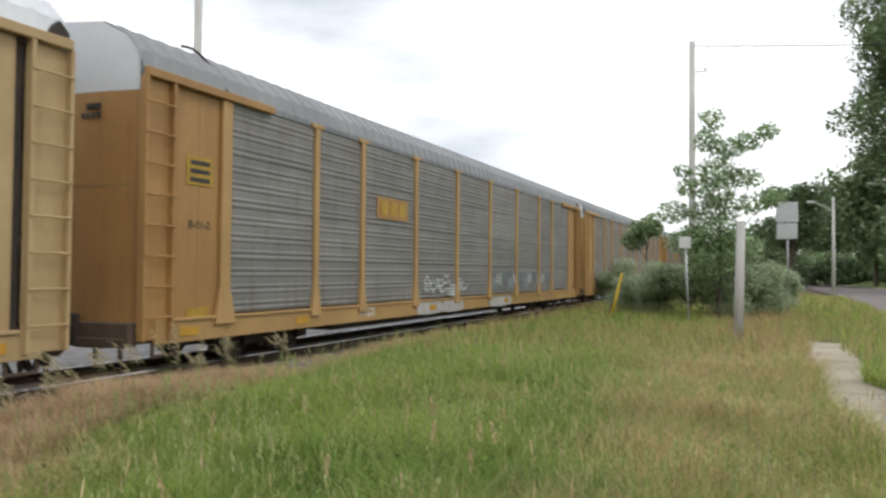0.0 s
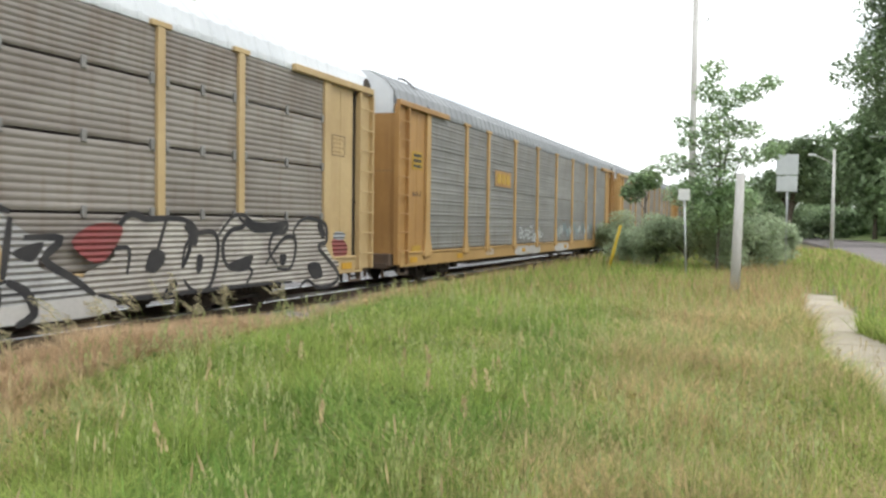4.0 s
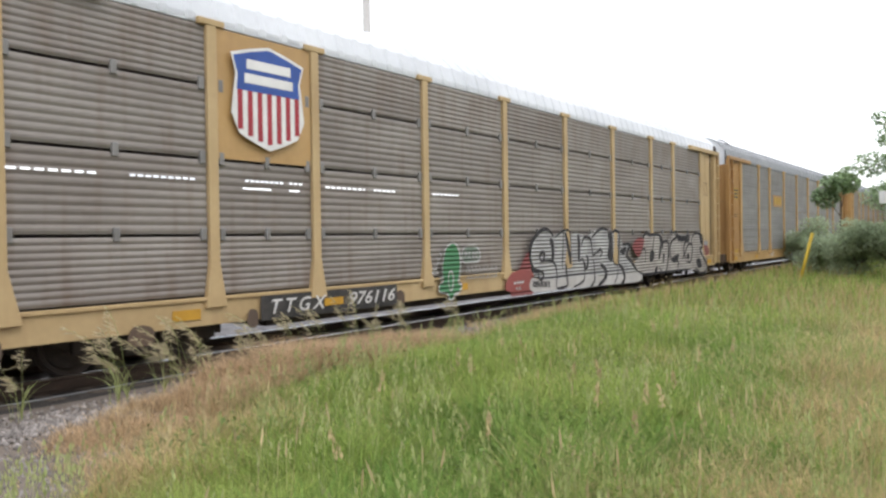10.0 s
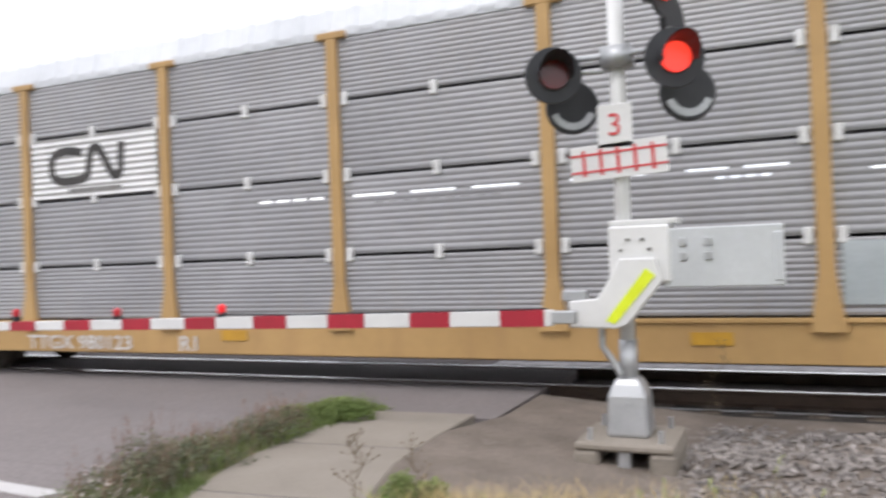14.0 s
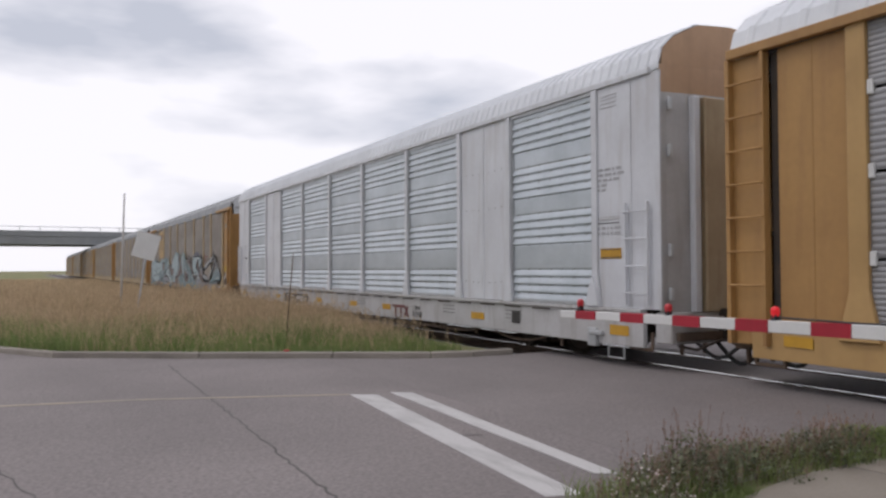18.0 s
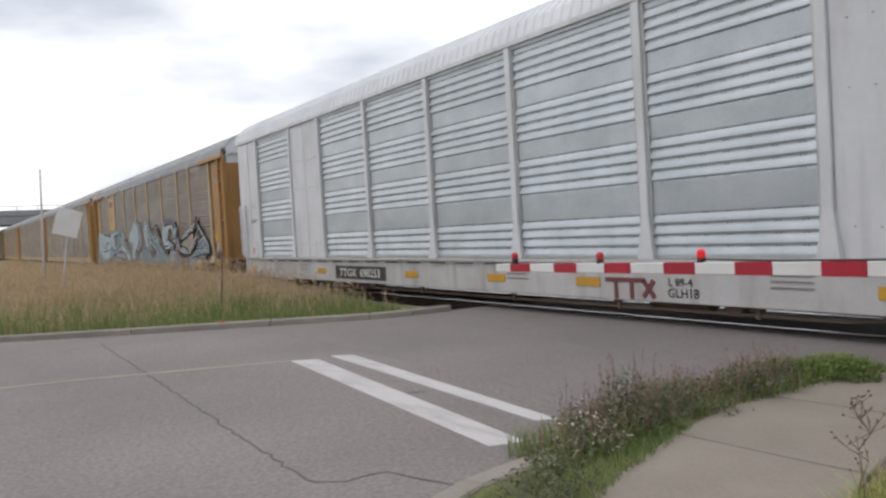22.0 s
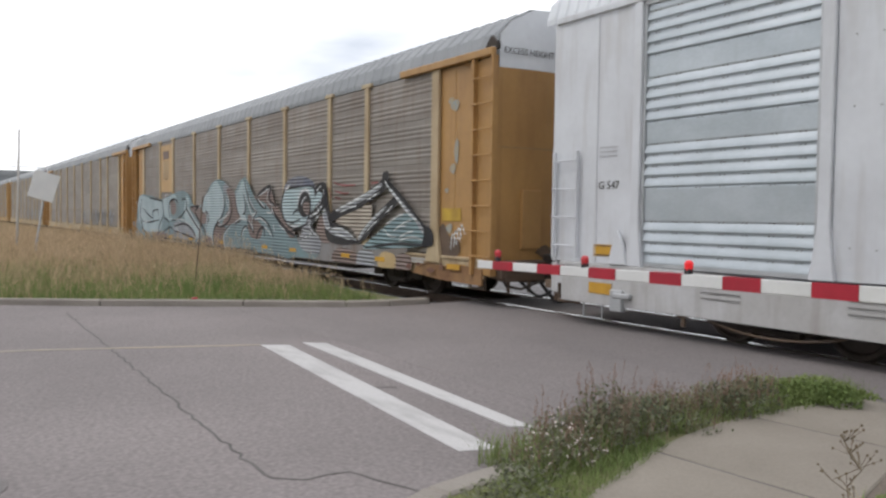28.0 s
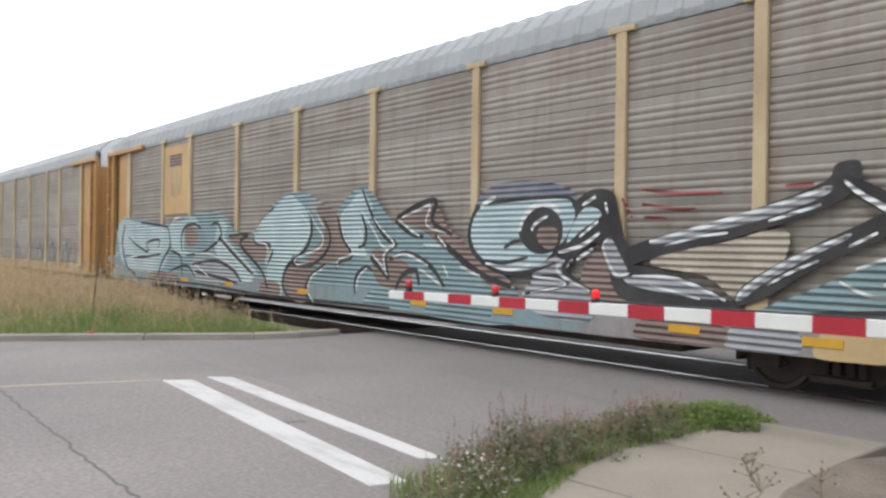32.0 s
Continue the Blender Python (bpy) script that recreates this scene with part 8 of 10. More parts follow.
    lettering(car, "TTGX  698253", -5.0, 0.6, 0.28, "pale_ink", SIDE - 0.012, 0.004, stretch=1.3)
    lettering(car, "L 89-4", 5.2, 0.66, 0.17, "ink", SIDE - 0.012)
    lettering(car, "GLH18", 5.25, 0.5, 0.19, "ink", SIDE - 0.012)
    rect(car, "emblem_bar", 3.70, 4.52, 0.64, 0.71, "maroon", SIDE - 0.012, "maroon painted emblem")
    for x, tl in ((3.93, 0), (4.26, 0), (4.60, 40), (4.605, -40)):
        rect(car, "emblem_bar", x - 0.04, x + 0.04, 0.38, 0.64 if not tl else 0.72, "maroon", SIDE - (0.012 if tl < 1 else 0.0135), tilt=tl)
    for x in (8.3, 3.3, 0.8, -2.4, -7.3):
        rect(car, "reflector", x - 0.28, x + 0.28, 0.55, 0.7, "amber", SIDE - 0.012, "amber reflector")
    for x in (7.0, 9.8, -8.5, -10.5, 1.5):
        for z in (0.8, 0.72, 0.64):
            rect(car, "text_bar", x - 0.35, x + 0.25, z - 0.01, z + 0.01, "steel", SIDE - 0.012)
    rect(car, "data_plate", 9.7, 10.0, 0.55, 0.8, "ink", SIDE - 0.015)
    for k in range(24):
        rect(car, "sill_slot", -11.5 + k * 1.0, -10.9 + k * 1.0, 0.885, 0.91, "dark", SIDE - 0.055)
    # gear that hangs below the sill
    part("brake_pipe", Mb().pipe([(-8.2, SIDE + 0.12, 0.3), (-7.9, SIDE + 0.1, 0.25), (0, SIDE + 0.1, 0.24), (7.6, SIDE + 0.1, 0.25), (8.2, SIDE + 0.12, 0.33)], 0.022).mesh("brake_pipe", "grime"), car)
    for x in (-8.0, -5.2, -2.1, 1.2, 3.9, 6.4, 8.1, 11.3, -11.2):
        part("hanger", cached("hanger", lambda: Mb().box(-0.03, 0.03, -0.02, 0.02, 0.2, 0.4).box(-0.09, 0.09, -0.03, 0.0, 0.33, 0.4).mesh("hanger", "grime", 0.005)), car, (x, SIDE + 0.08, 0))
    for x in (4.9, -5.6):
        part("air_tank", Mb().tube((-0.55, 0, 0.36), (0.55, 0, 0.36), 0.16, n=14).mesh("air_tank", "grime", 0.02), car, (x, SIDE + 0.4, 0))
        part("valve", Mb().box(-0.14, 0.14, -0.1, 0.1, 0.22, 0.42).box(0.2, 0.42, -0.06, 0.06, 0.28, 0.4).mesh("valve", "grime", 0.02), car, (x + 1.1, SIDE + 0.18, 0))
    for s in (1, -1):
        part("stirrup", Mb().pipe([(-0.2, 0, 0.42), (-0.2, 0, 0.14), (0.2, 0, 0.14), (0.2, 0, 0.42)], 0.018).mesh("stirrup", "galv"), car, (s * 12.9, SIDE + 0.03, 0))
        part("chain", Mb().pipe([(8.9 + 1.9 * u, SIDE + 0.08, 0.34 - 0.5 * u * (1 - u)) for u in np.linspace(0, 1, 9)], 0.016, 5).mesh("chain", "grime"), car, turn=(0, 0, 0), at=(0 if s > 0 else -19.7, 0, 0))
        part("corner_bracket", Mb().box(-0.12, 0.12, -0.07, 0.05, 0.3, 0.62).box(-0.05, 0.28, -0.09, 0.02, 0.5, 0.58).mesh("corner_bracket", "galv", 0.015), car, (s * 12.35, SIDE - 0.0, 0))
        part("lift_lug", Mb().plate([(-0.16, 1.0), (0.2, 1.0), (0.14, 1.3), (0.02, 1.52), (-0.08, 1.3)], -0.08, -0.02).mesh("lift_lug", "white", 0.012), car, (s * 12.35, SIDE - 0.0, 0))
    return car, bogie(car, 10.0) + bogie(car, -10.0)


CARS[3] = white_car()
# more of the train, out of reach of detail
for k, src in ((-2, 0), (6, 5), (7, -1), (8, 5), (9, 5)):
    c = copy_thing(CARS[src][0], pose(0, TRACK_Y, 0))
    CARS[k] = (c, [])


# ---- level crossing signal ----
def lamp_head(sig, x, z, y, lit, lamps):
    """Round black target with a hood and a red lens; a second one faces away, a little lower."""
    def disc(r, y0, y1, n=28):
        return Mb().loft([[(r * math.cos(t), yy, r * math.sin(t)) for t in np.linspace(0, 2 * math.pi, n + 1)[:-1]] for yy in (y0, y1)])
    t = part("target", cached("target", lambda: disc(0.255, -0.01, 0.02).mesh("target", "black", 0.006)), sig, (x, y, z), "round black target", (0, 0, lamps))

    def housing():
        return Mb().loft([[(r * math.cos(a), yy, r * math.sin(a)) for a in np.linspace(0, 2 * math.pi, 25)[:-1]] for yy, r in ((-0.03, 0.13), (0.06, 0.135), (0.16, 0.10), (0.2, 0.04))]).mesh("housing", "black")

    def hood():
        rings = []
        for yy, r in ((-0.02, 0.135), (-0.34, 0.155)):
            rings.append([(r * math.cos(a), yy * (1 if yy > -0.1 else 0.55 + 0.45 * max(0, math.sin(a))), r * math.sin(a)) for a in np.linspace(radians(-20), radians(200), 17)])
        m = Mb().loft(rings, closed=False)
        rings = [[(p[0] * 0.95, p[1], p[2] * 0.95) for p in r] for r in rings]
        m.loft(rings, closed=False)
        return m.mesh("hood", "black")
    part("housing", cached("housing", housing), t)
    part("hood", cached("hood", hood), t)
    part("lens", cached(("lens", lit), lambda: disc(0.13, -0.045, -0.03).mesh("lens", "lens_on" if lit else "lens_off", 0.004)), t, label="lit red lens" if lit else "unlit red lens")
    b = part("rear_target", cached("rear_target", lambda: Mb().loft([[(r * math.cos(a), yy, r * math.sin(a)) for a in np.linspace(0, 2 * math.pi, 29)[:-1]] for yy, r in ((0.0, 0.24), (0.03, 0.255), (0.05, 0.13), (0.1, 0.12))]).mesh("rear_target", "black")), sig, (x + 0.06, y + 0.42, z - 0.22), turn=(0, 0, lamps))
    part("hood_rim", cached("rim", lambda: Mb().loft([[(r * math.cos(a), -0.01, r * math.sin(a)) for a in np.linspace(radians(200), radians(340), 14)] for r in (0.15, 0.215)], closed=False).mesh("hood_rim", "galv")), b)


SX, SY = -1.1, 6.83
sig = thing("crossing_signal", "white mast with red warning lights and gate mechanism", "crossing signal", (SX, SY, -0.1))
part("mast", Mb().tube((0, 0, 0.9), (0, 0, 4.6), 0.07, n=16).mesh("mast", "enamel", smooth=True), sig, label="white round mast")
part("lower_mast", Mb().tube((0, 0, 0.6), (0, 0, 1.0), 0.082, n=16).mesh("lower_mast", "galv", smooth=True), sig, label="grey galvanised lower mast")
part("junction_base", Mb().loft([[(sx * w, sy * w, z) for sx, sy in ((-1, -1), (1, -1), (1, 1), (-1, 1))] for w, z in ((0.17, 0.16), (0.18, 0.2), (0.165, 0.52), (0.13, 0.62), (0.09, 0.68))]).mesh("junction_base", "galv", 0.02), sig, label="cast junction box base")
for z in (0.28, 0.46):
    part("bolt", Mb().tube((0, -0.185, z), (0, -0.16, z), 0.02, n=8).mesh("bolt", "galv"), sig)
found = part("foundation", Mb().box(-0.42, 0.42, -0.42, 0.42, 0.10, 0.17).mesh("foundation", "concrete", 0.02), sig, label="concrete foundation frame")
for sx in (-0.32, 0.32):
    part("pier", Mb().box(sx - 0.11, sx + 0.11, -0.42, 0.42, -0.3, 0.1).mesh("pier", "concrete", 0.03), found)
part("pier", Mb().box(-0.05, 0.05, -0.38, -0.28, -0.3, 0.1).mesh("pier", "galv"), found)
part("pit", Mb().box(-0.2, 0.2, -0.3, 0.3, -0.3, -0.1).mesh("pit", "dark"), found)
for sx, sy in ((-0.3, -0.3), (0.3, -0.3), (0.3, 0.3), (-0.3, 0.3)):
    part("anchor_bolt", Mb().tube((sx, sy, 0.15), (sx, sy, 0.27), 0.022, n=8).mesh("anchor", "galv"), sig)
part("cross_arm", Mb().tube((-0.62, -0.1, 3.5), (0.56, -0.1, 3.5), 0.028, n=8).tube((-0.62, -0.1, 3.42), (-0.1, -0.1, 3.36), 0.02, n=8).box(-0.12, 0.14, -0.14, 0.12, 3.4, 3.58).mesh("cross_arm", "galv", smooth=True), sig)
lamp_head(sig, -0.52, 3.36, -0.22, False, 24)
lamp_head(sig, 0.52, 3.38, -0.22, True, 24)
lamp_head(sig, 0.42, 4.02, -0.14, True, 75)
s3 = part("track_count_plate", Mb().box(-0.15, 0.15, -0.012, 0, -0.19, 0.19).mesh("plate", "enamel", 0.004), sig, (-0.02, -0.1, 2.88), "white plate with the number 3")
part("numeral", text_mesh("3", 0.28, "red_ink", 0.0), s3, (0, -0.018, 0))
em = part("track_emblem_plate", Mb().box(-0.42, 0.42, -0.012, 0, -0.155, 0.155).mesh("plate", "enamel", 0.004), sig, (0, -0.1, 2.58), "white plate with a red track emblem", (0, -3, 0))
bars = Mb()
for z in (-0.075, 0.075):
    bars.box(-0.42, 0.42, -0.006, 0, z - 0.009, z + 0.009)
for x in np.linspace(-0.3, 0.3, 5):
    bars.box(x - 0.014, x + 0.014, -0.007, 0, -0.115, 0.115)
part("emblem", bars.mesh("emblem", "red_ink"), em, (0, -0.013, 0))
gm = part("gate_mechanism", Mb().box(-0.1, 0.42, -0.2, 0.2, 1.5, 2.0).mesh("gate_mechanism", "enamel", 0.02), sig, label="white gate mechanism case")
part("counter_box", Mb().box(0.35, 1.3, -0.18, 0.2, 1.46, 1.96).box(1.22, 1.3, -0.19, -0.17, 1.5, 1.9).mesh("counter_box", "alu", 0.012), sig, label="grey aluminium mechanism box")
for x in (0.52, 0.72):
    for z in (1.72, 1.84):
        part("hinge", Mb().box(x - 0.03, x + 0.03, -0.2, -0.17, z - 0.035, z + 0.035).mesh("hinge", "galv", 0.005), sig)
for k in range(6):
    a = k * math.pi / 3
    part("bolt", Mb().tube((0.13 + 0.12 * math.cos(a), -0.22, 1.79 + 0.1 * math.sin(a)), (0.13 + 0.12 * math.cos(a), -0.2, 1.79 + 0.1 * math.sin(a)), 0.014, n=6).mesh("bolt", "dark"), sig)
part("mechanism_lid", Mb().box(-0.1, 0.48, -0.16, 0.16, 2.0, 2.05).mesh("lid", "enamel", 0.01), sig)
part("arm_bracket", Mb().plate([(-0.45, 1.13), (-0.05, 1.12), (0.05, 1.15), (0.36, 1.52), (0.3, 1.72), (0.0, 1.72), (-0.12, 1.5), (-0.2, 1.38), (-0.45, 1.36)], -0.27, -0.21).mesh("arm_bracket", "enamel", 0.012), sig, label="white bent arm bracket")
part("bracket_tape", Mb().plate([(-0.13, 1.19), (-0.05, 1.16), (0.3, 1.57), (0.22, 1.63)], -0.28, -0.272).mesh("tape", "hivis"), sig, label="fluorescent yellow strip with worn letters")
part("cable_box", Mb().box(-0.52, -0.3, -0.24, -0.12, 1.36, 1.45).mesh("cable_box", "galv", 0.01), sig)
part("conduit", Mb().pipe([(-0.2, -0.12, 1.2), (-0.2, -0.12, 0.95), (-0.1, -0.1, 0.8), (-0.05, -0.1, 0.7)], 0.03, 8).mesh("conduit", "galv"), sig)

gate = thing("crossing_gate", "lowered red and white crossing gate arm with three red lamps", "gate arm", (SX, SY - 0.43, 0))
GX = [-0.55, -7.57]
part("arm", Mb().hexa([(GX[1], -0.03, 1.0), (GX[0], -0.04, 1.06), (GX[0], 0.04, 1.06), (GX[1], 0.03, 1.0), (GX[1], -0.03, 1.10), (GX[0], -0.04, 1.20), (GX[0], 0.04, 1.20), (GX[1], 0.03, 1.10)]).mesh("arm", "enamel", 0.006), gate, label="white tapered gate arm")
part("arm_root", Mb().box(-0.56, -0.34, -0.045, 0.045, 1.08, 1.19).mesh("arm_root", "galv", 0.01), gate)
for k in range(8):
    x0 = -0.60 - 0.885 * k
    a, b = x0 - 0.02, x0 - 0.42
    za, zb = [(1.06 - 0.06 * (q - GX[0]) / (GX[1] - GX[0]), 1.20 - 0.10 * (q - GX[0]) / (GX[1] - GX[0])) for q in (a, b)]
    part("red_band", Mb().hexa([(b, -0.046, zb[0] - 0.002), (a, -0.046, za[0] - 0.002), (a, 0.046, za[0] - 0.002), (b, 0.046, zb[0] - 0.002), (b, -0.046, zb[1] + 0.002), (a, -0.046, za[1] + 0.002), (a, 0.046, za[1] + 0.002), (b, 0.046, zb[1] + 0.002)]).mesh("red_band", "red"), gate, label="red reflective band")
for x, lit in ((-7.16, False), (-5.55, False), (-4.1, True)):
    z = 1.13 if x > -5 else 1.105
    l = part("arm_lamp", Mb().loft([[(0.043 * r * math.cos(a), 0.043 * r * math.sin(a), zz * 0.8) for a in np.linspace(0, 2 * math.pi, 15)[:-1]] for zz, r in ((0, 0.7), (0.03, 0.75), (0.035, 1), (0.1, 1.05), (0.13, 0.75), (0.14, 0.3))]).mesh("arm_lamp", "gate_lamp_on" if lit else "lamp_red"), gate, (x, 0, z + 0.045), "red gate lamp")
    part("lamp_foot", Mb().box(-0.03, 0.03, -0.03, 0.03, -0.06, 0.03).mesh("lamp_foot", "black"), l)
part("lamp_cable", Mb().pipe([(-4.1, 0, 1.18), (-3.2, 0, 1.17), (-2.4, -0.01, 1.185), (-1.5, 0, 1.195), (-0.6, 0, 1.21)], 0.01).mesh("cable", "black"), gate)


# ---- poles, signs and posts ----
def polar(az, d, z=0.0):
    """A place d metres off, az degrees to the left of straight across the track."""
    return (-d * math.sin(radians(az)), d * math.cos(radians(az)), z)


def utility_pole(at, h, arm):
    p = thing("utility_pole", "weathered pale wooden utility pole", "utility pole", at)
    part("pole", Mb().tube((0, 0, -0.3), (0, 0, h), 0.19, 0.13, n=14).mesh("pole", "wood_pole", smooth=True), p)
    if arm:
        part("bracket", Mb().tube((0, 0, h - 1.5), (0.15, -0.6, h - 1.45), 0.03, n=6).mesh("bracket", "galv"), p)
        part("insulator", Mb().tube((0.15, -0.6, h - 1.45), (0.15, -0.6, h - 1.3), 0.05, n=8).mesh("insulator", "concrete_pole"), p)
    return p


PT = polar(-84.5, 40)
utility_pole(PT, 13.0, True)
utility_pole(polar(-49.3, 30), 14.0, False)
wire = thing("overhead_wire", "thin dark overhead wire from the pole", "wire")
wpts = []
for u in np.linspace(0, 1, 14):
    a, b = Vector((PT[0], PT[1], 12.8)), Vector((45, -22, 12.4))
    p = a.lerp(b, u)
    wpts.append((p.x, p.y, p.z - 1.0 * 4 * u * (1 - u) * 0.25))
part("wire", Mb().pipe(wpts, 0.02, 5).mesh("wire", "wire"), wire)


def post_thing(name, label, cat, az, d, z, r, material, lean=(0, 0), n=10, r1=None):
    t = thing(name, label, cat, polar(az, d))
    part("post", Mb().tube((0, 0, -0.2), (lean[0], lean[1], z), r, r1 or r, n=n).mesh("post", material, smooth=True), t)
    return t


post_thing("guide_post", "pale weathered wooden post in tall grass", "post", -87.45, 20, 2.95, 0.12, "wood_pole", (0, -0.08), r1=0.10)
t = post_thing("road_sign", "grey backs of two square road signs on a thin pole", "road sign", -90.6, 32, 4.4, 0.035, "galv")
part("sign_panel", Mb().box(-0.02, 0.02, -0.38, 0.38, 3.62, 4.38).mesh("sign_panel", "alu", 0.01), t, (-0.06, 0.02, 0))
part("sign_panel", Mb().box(-0.02, 0.02, -0.36, 0.36, 3.0, 3.58).mesh("sign_panel", "alu", 0.01), t, (-0.06, 0.02, 0))
t = post_thing("small_sign", "small white sign on a thin leaning post", "sign", -84.3, 25, 2.65, 0.03, "galv", (0.05, 0.12))
part("sign_panel", Mb().box(-0.012, 0.012, -0.17, 0.17, 2.45, 2.8).mesh("sign_panel", "enamel", 0.005), t, (-0.03, 0.12, 0))
post_thing("marker_post", "leaning yellow plastic marker post beside the track", "marker post", -78.85, 29, 1.67, 0.055, "marker", (0.1, -0.45), 8)


def street_lamp(az, d, h, side, arm):
    p = polar(az, d)
    t = thing("street_lamp", "pale concrete street lamp with a curved arm", "street lamp", p)
    part("pole", Mb().tube((0, 0, -0.2), (0, 0, h), 0.14, 0.08, n=10).mesh("pole", "concrete_pole", smooth=True), t)
    pts = [(0, side * arm * u, h - 1.1 + 0.75 * math.sin(u * math.pi / 2)) for u in np.linspace(0, 1, 7)]
    part("arm", Mb().pipe(pts, 0.035, 6).mesh("arm", "concrete_pole"), t)
    part("lamp_head", Mb().box(-0.12, 0.12, side * arm - 0.05 if side < 0 else side * arm - 0.45, side * arm + 0.45 if side < 0 else side * arm + 0.1, h - 0.42, h - 0.28).mesh("lamp_head", "alu", 0.03), t)


street_lamp(-93.35, 62, 7.2, 1, 1.6)
street_lamp(-97.7, 104, 12.6, 1, 4.2)
hz = thing("hazard_marker", "black and yellow striped hazard marker beside the street", "road sign", (29.7, -4.2, 0.03))
part("post", Mb().tube((0, 0, -0.1), (0, 0, 1.7), 0.03, n=8).mesh("post", "galv"), hz)
board = part("sign_panel", Mb().box(-0.05, -0.035, -0.16, 0.16, 0.76, 1.66).mesh("sign_panel", "black", 0.004), hz)
for k in range(4):
    z = 0.82 + 0.22 * k
    part("stripe", Mb().hexa([(-0.056, -0.155, z), (-0.0505, -0.155, z), (-0.0505, 0.155, z + 0.14), (-0.056, 0.155, z + 0.14), (-0.056, -0.155, z + 0.1), (-0.0505, -0.155, z + 0.1), (-0.0505, 0.155, z + 0.24 if k < 3 else z + 0.17), (-0.056, 0.155, z + 0.24 if k < 3 else z + 0.17)]).mesh("stripe", "amber"), board)
# beside the west verge
post_thing("thin_pole", "thin leaning grey pole in dry grass", "pole", 84.5, 30, 4.4, 0.045, "wood_pole", (0.0, 0.12), 8, 0.03)
t = thing("leaning_sign", "white square sign on a leaning stake in dry grass", "sign", polar(83.6, 27))
part("stake", Mb().tube((0, 0, -0.1), (0.0, 0.33, 2.1), 0.035, n=8).mesh("stake", "galv"), t)
part("sign_panel", Mb().box(-0.015, 0.015, -0.36, 0.36, -0.42, 0.42).mesh("sign_panel", "enamel", 0.006), t, (0.05, 0.33, 2.45), turn=(-16, 0, 0))
post_thing("dark_stake", "thin dark leaning stake in grass", "stake", 73.6, 18, 2.05, 0.013, "grime", (0.05, 0.18), 8)
t = thing("kerb_marker", "small red and yellow survey marks on the kerb", "mark", (-14.55, 4.3, 0.115))
part("mark", Mb().box(-0.04, 0.04, -0.05, 0.05, 0, 0.03).mesh("mark", "lamp_red", 0.008), t)

# overpass across the railway far off
br = thing("overpass", "grey concrete road bridge across the railway", "bridge", (-150, 0, 0))
part("deck", Mb().box(-6, 6, -90, 90, 5.9, 7.3).mesh("deck", "bridge", 0.05), br)
part("parapet", Mb().box(5.6, 6.1, -90, 90, 7.3, 8.2).mesh("parapet", "bridge", 0.03), br)
for y in np.arange(-88, 90, 3.0):
    part("rail_post", cached("bpost", lambda: Mb().box(-0.06, 0.06, -0.06, 0.06, 8.2, 8.9).mesh("rail_post", "galv")), br, (5.85, y, 0))
part("hand_rail", Mb().box(5.8, 5.9, -90, 90, 8.8, 8.9).mesh("hand_rail", "galv"), br)
for y in (-70, -40, -12, 26, 52, 78):
    part("pier", cached("bpier", lambda: Mb().box(-5, 5, -0.7, 0.7, -0.3, 5.95).mesh("pier", "bridge", 0.05)), br, (0, y, 0))


def house(at, rz, w, d, h, roof, label):
    t = thing("house", label, "house", at, rz)
    part("wall", Mb().box(-w / 2, w / 2, -d / 2, d / 2, -0.3, h).mesh("wall", "siding"), t, label="white siding walls")
    part("roof", Mb().loft([[(-w / 2 - 0.4, -d / 2 - 0.4, h), (-w / 2 - 0.4, 0, h + roof), (-w / 2 - 0.4, d / 2 + 0.4, h)], [(w / 2 + 0.4, -d / 2 - 0.4, h), (w / 2 + 0.4, 0, h + roof), (w / 2 + 0.4, d / 2 + 0.4, h)]]).mesh("roof", "shingle"), t, label="grey shingle roof")
    for k in range(int(h / 0.2)):
        part("board", cached(("board", w), lambda: Mb().box(-w / 2, w / 2, -0.02, 0, 0, 0.17).mesh("board", "siding")), t, (0, -d / 2, 0.2 * k))
    for x in np.linspace(-w * 0.3, w * 0.3, 3):
        win = part("window", Mb().box(-0.5, 0.5, -0.05, 0, 0, 1.3).mesh("window", "glass"), t, (x, -d / 2 - 0.02, 1.0))
        part("frame", Mb().box(-0.56, -0.48, -0.07, 0, -0.06, 1.36).box(0.48, 0.56, -0.07, 0, -0.06, 1.36).box(-0.56, 0.56, -0.07, 0, 1.3, 1.38).box(-0.56, 0.56, -0.09, 0, -0.08, 0).mesh("frame", "enamel"), win)


house((-13.5, 36, 0), 0, 12, 8, 3.0, 1.9, "white-sided house with a grey roof beyond the railway")
house((114, -19.5, 1.7), 84, 9, 8, 3.2, 2.4, "white house far along the street")
# parked car far along the street
pc = thing("parked_car", "green car parked far along the street", "car", (88, -11.2, 0))
part("body", Mb().loft([[(x, sy * w, z) for sy, z in ((-1, 0.3), (1, 0.3), (1, zt), (-1, zt))] for x, w, zt in ((-2.1, 0.75, 0.7), (-1.9, 0.85, 0.85), (-0.9, 0.88, 0.95), (1.3, 0.88, 0.95), (2.1, 0.8, 0.8))]).mesh("body", "car_green", 0.04), pc)
part("cabin", Mb().loft([[(x, sy * w, z) for sy, z in ((-1, 0.9), (1, 0.9), (0.85, zt), (-0.85, zt))] for x, w, zt in ((-1.6, 0.8, 1.0), (-0.9, 0.8, 1.42), (0.6, 0.8, 1.42), (1.2, 0.8, 1.0))]).mesh("cabin", "glass", 0.03), pc)
for x in (-1.3, 1.35):
    for y in (-0.8, 0.8):
        part("wheel", cached("cwheel", lambda: Mb().tube((0, -0.1, 0), (0, 0.1, 0), 0.32, n=18).mesh("wheel", "rubber", 0.02)), pc, (x, y, 0.32))

# ---- vegetation ----
RNG = np.random.default_rng(7)


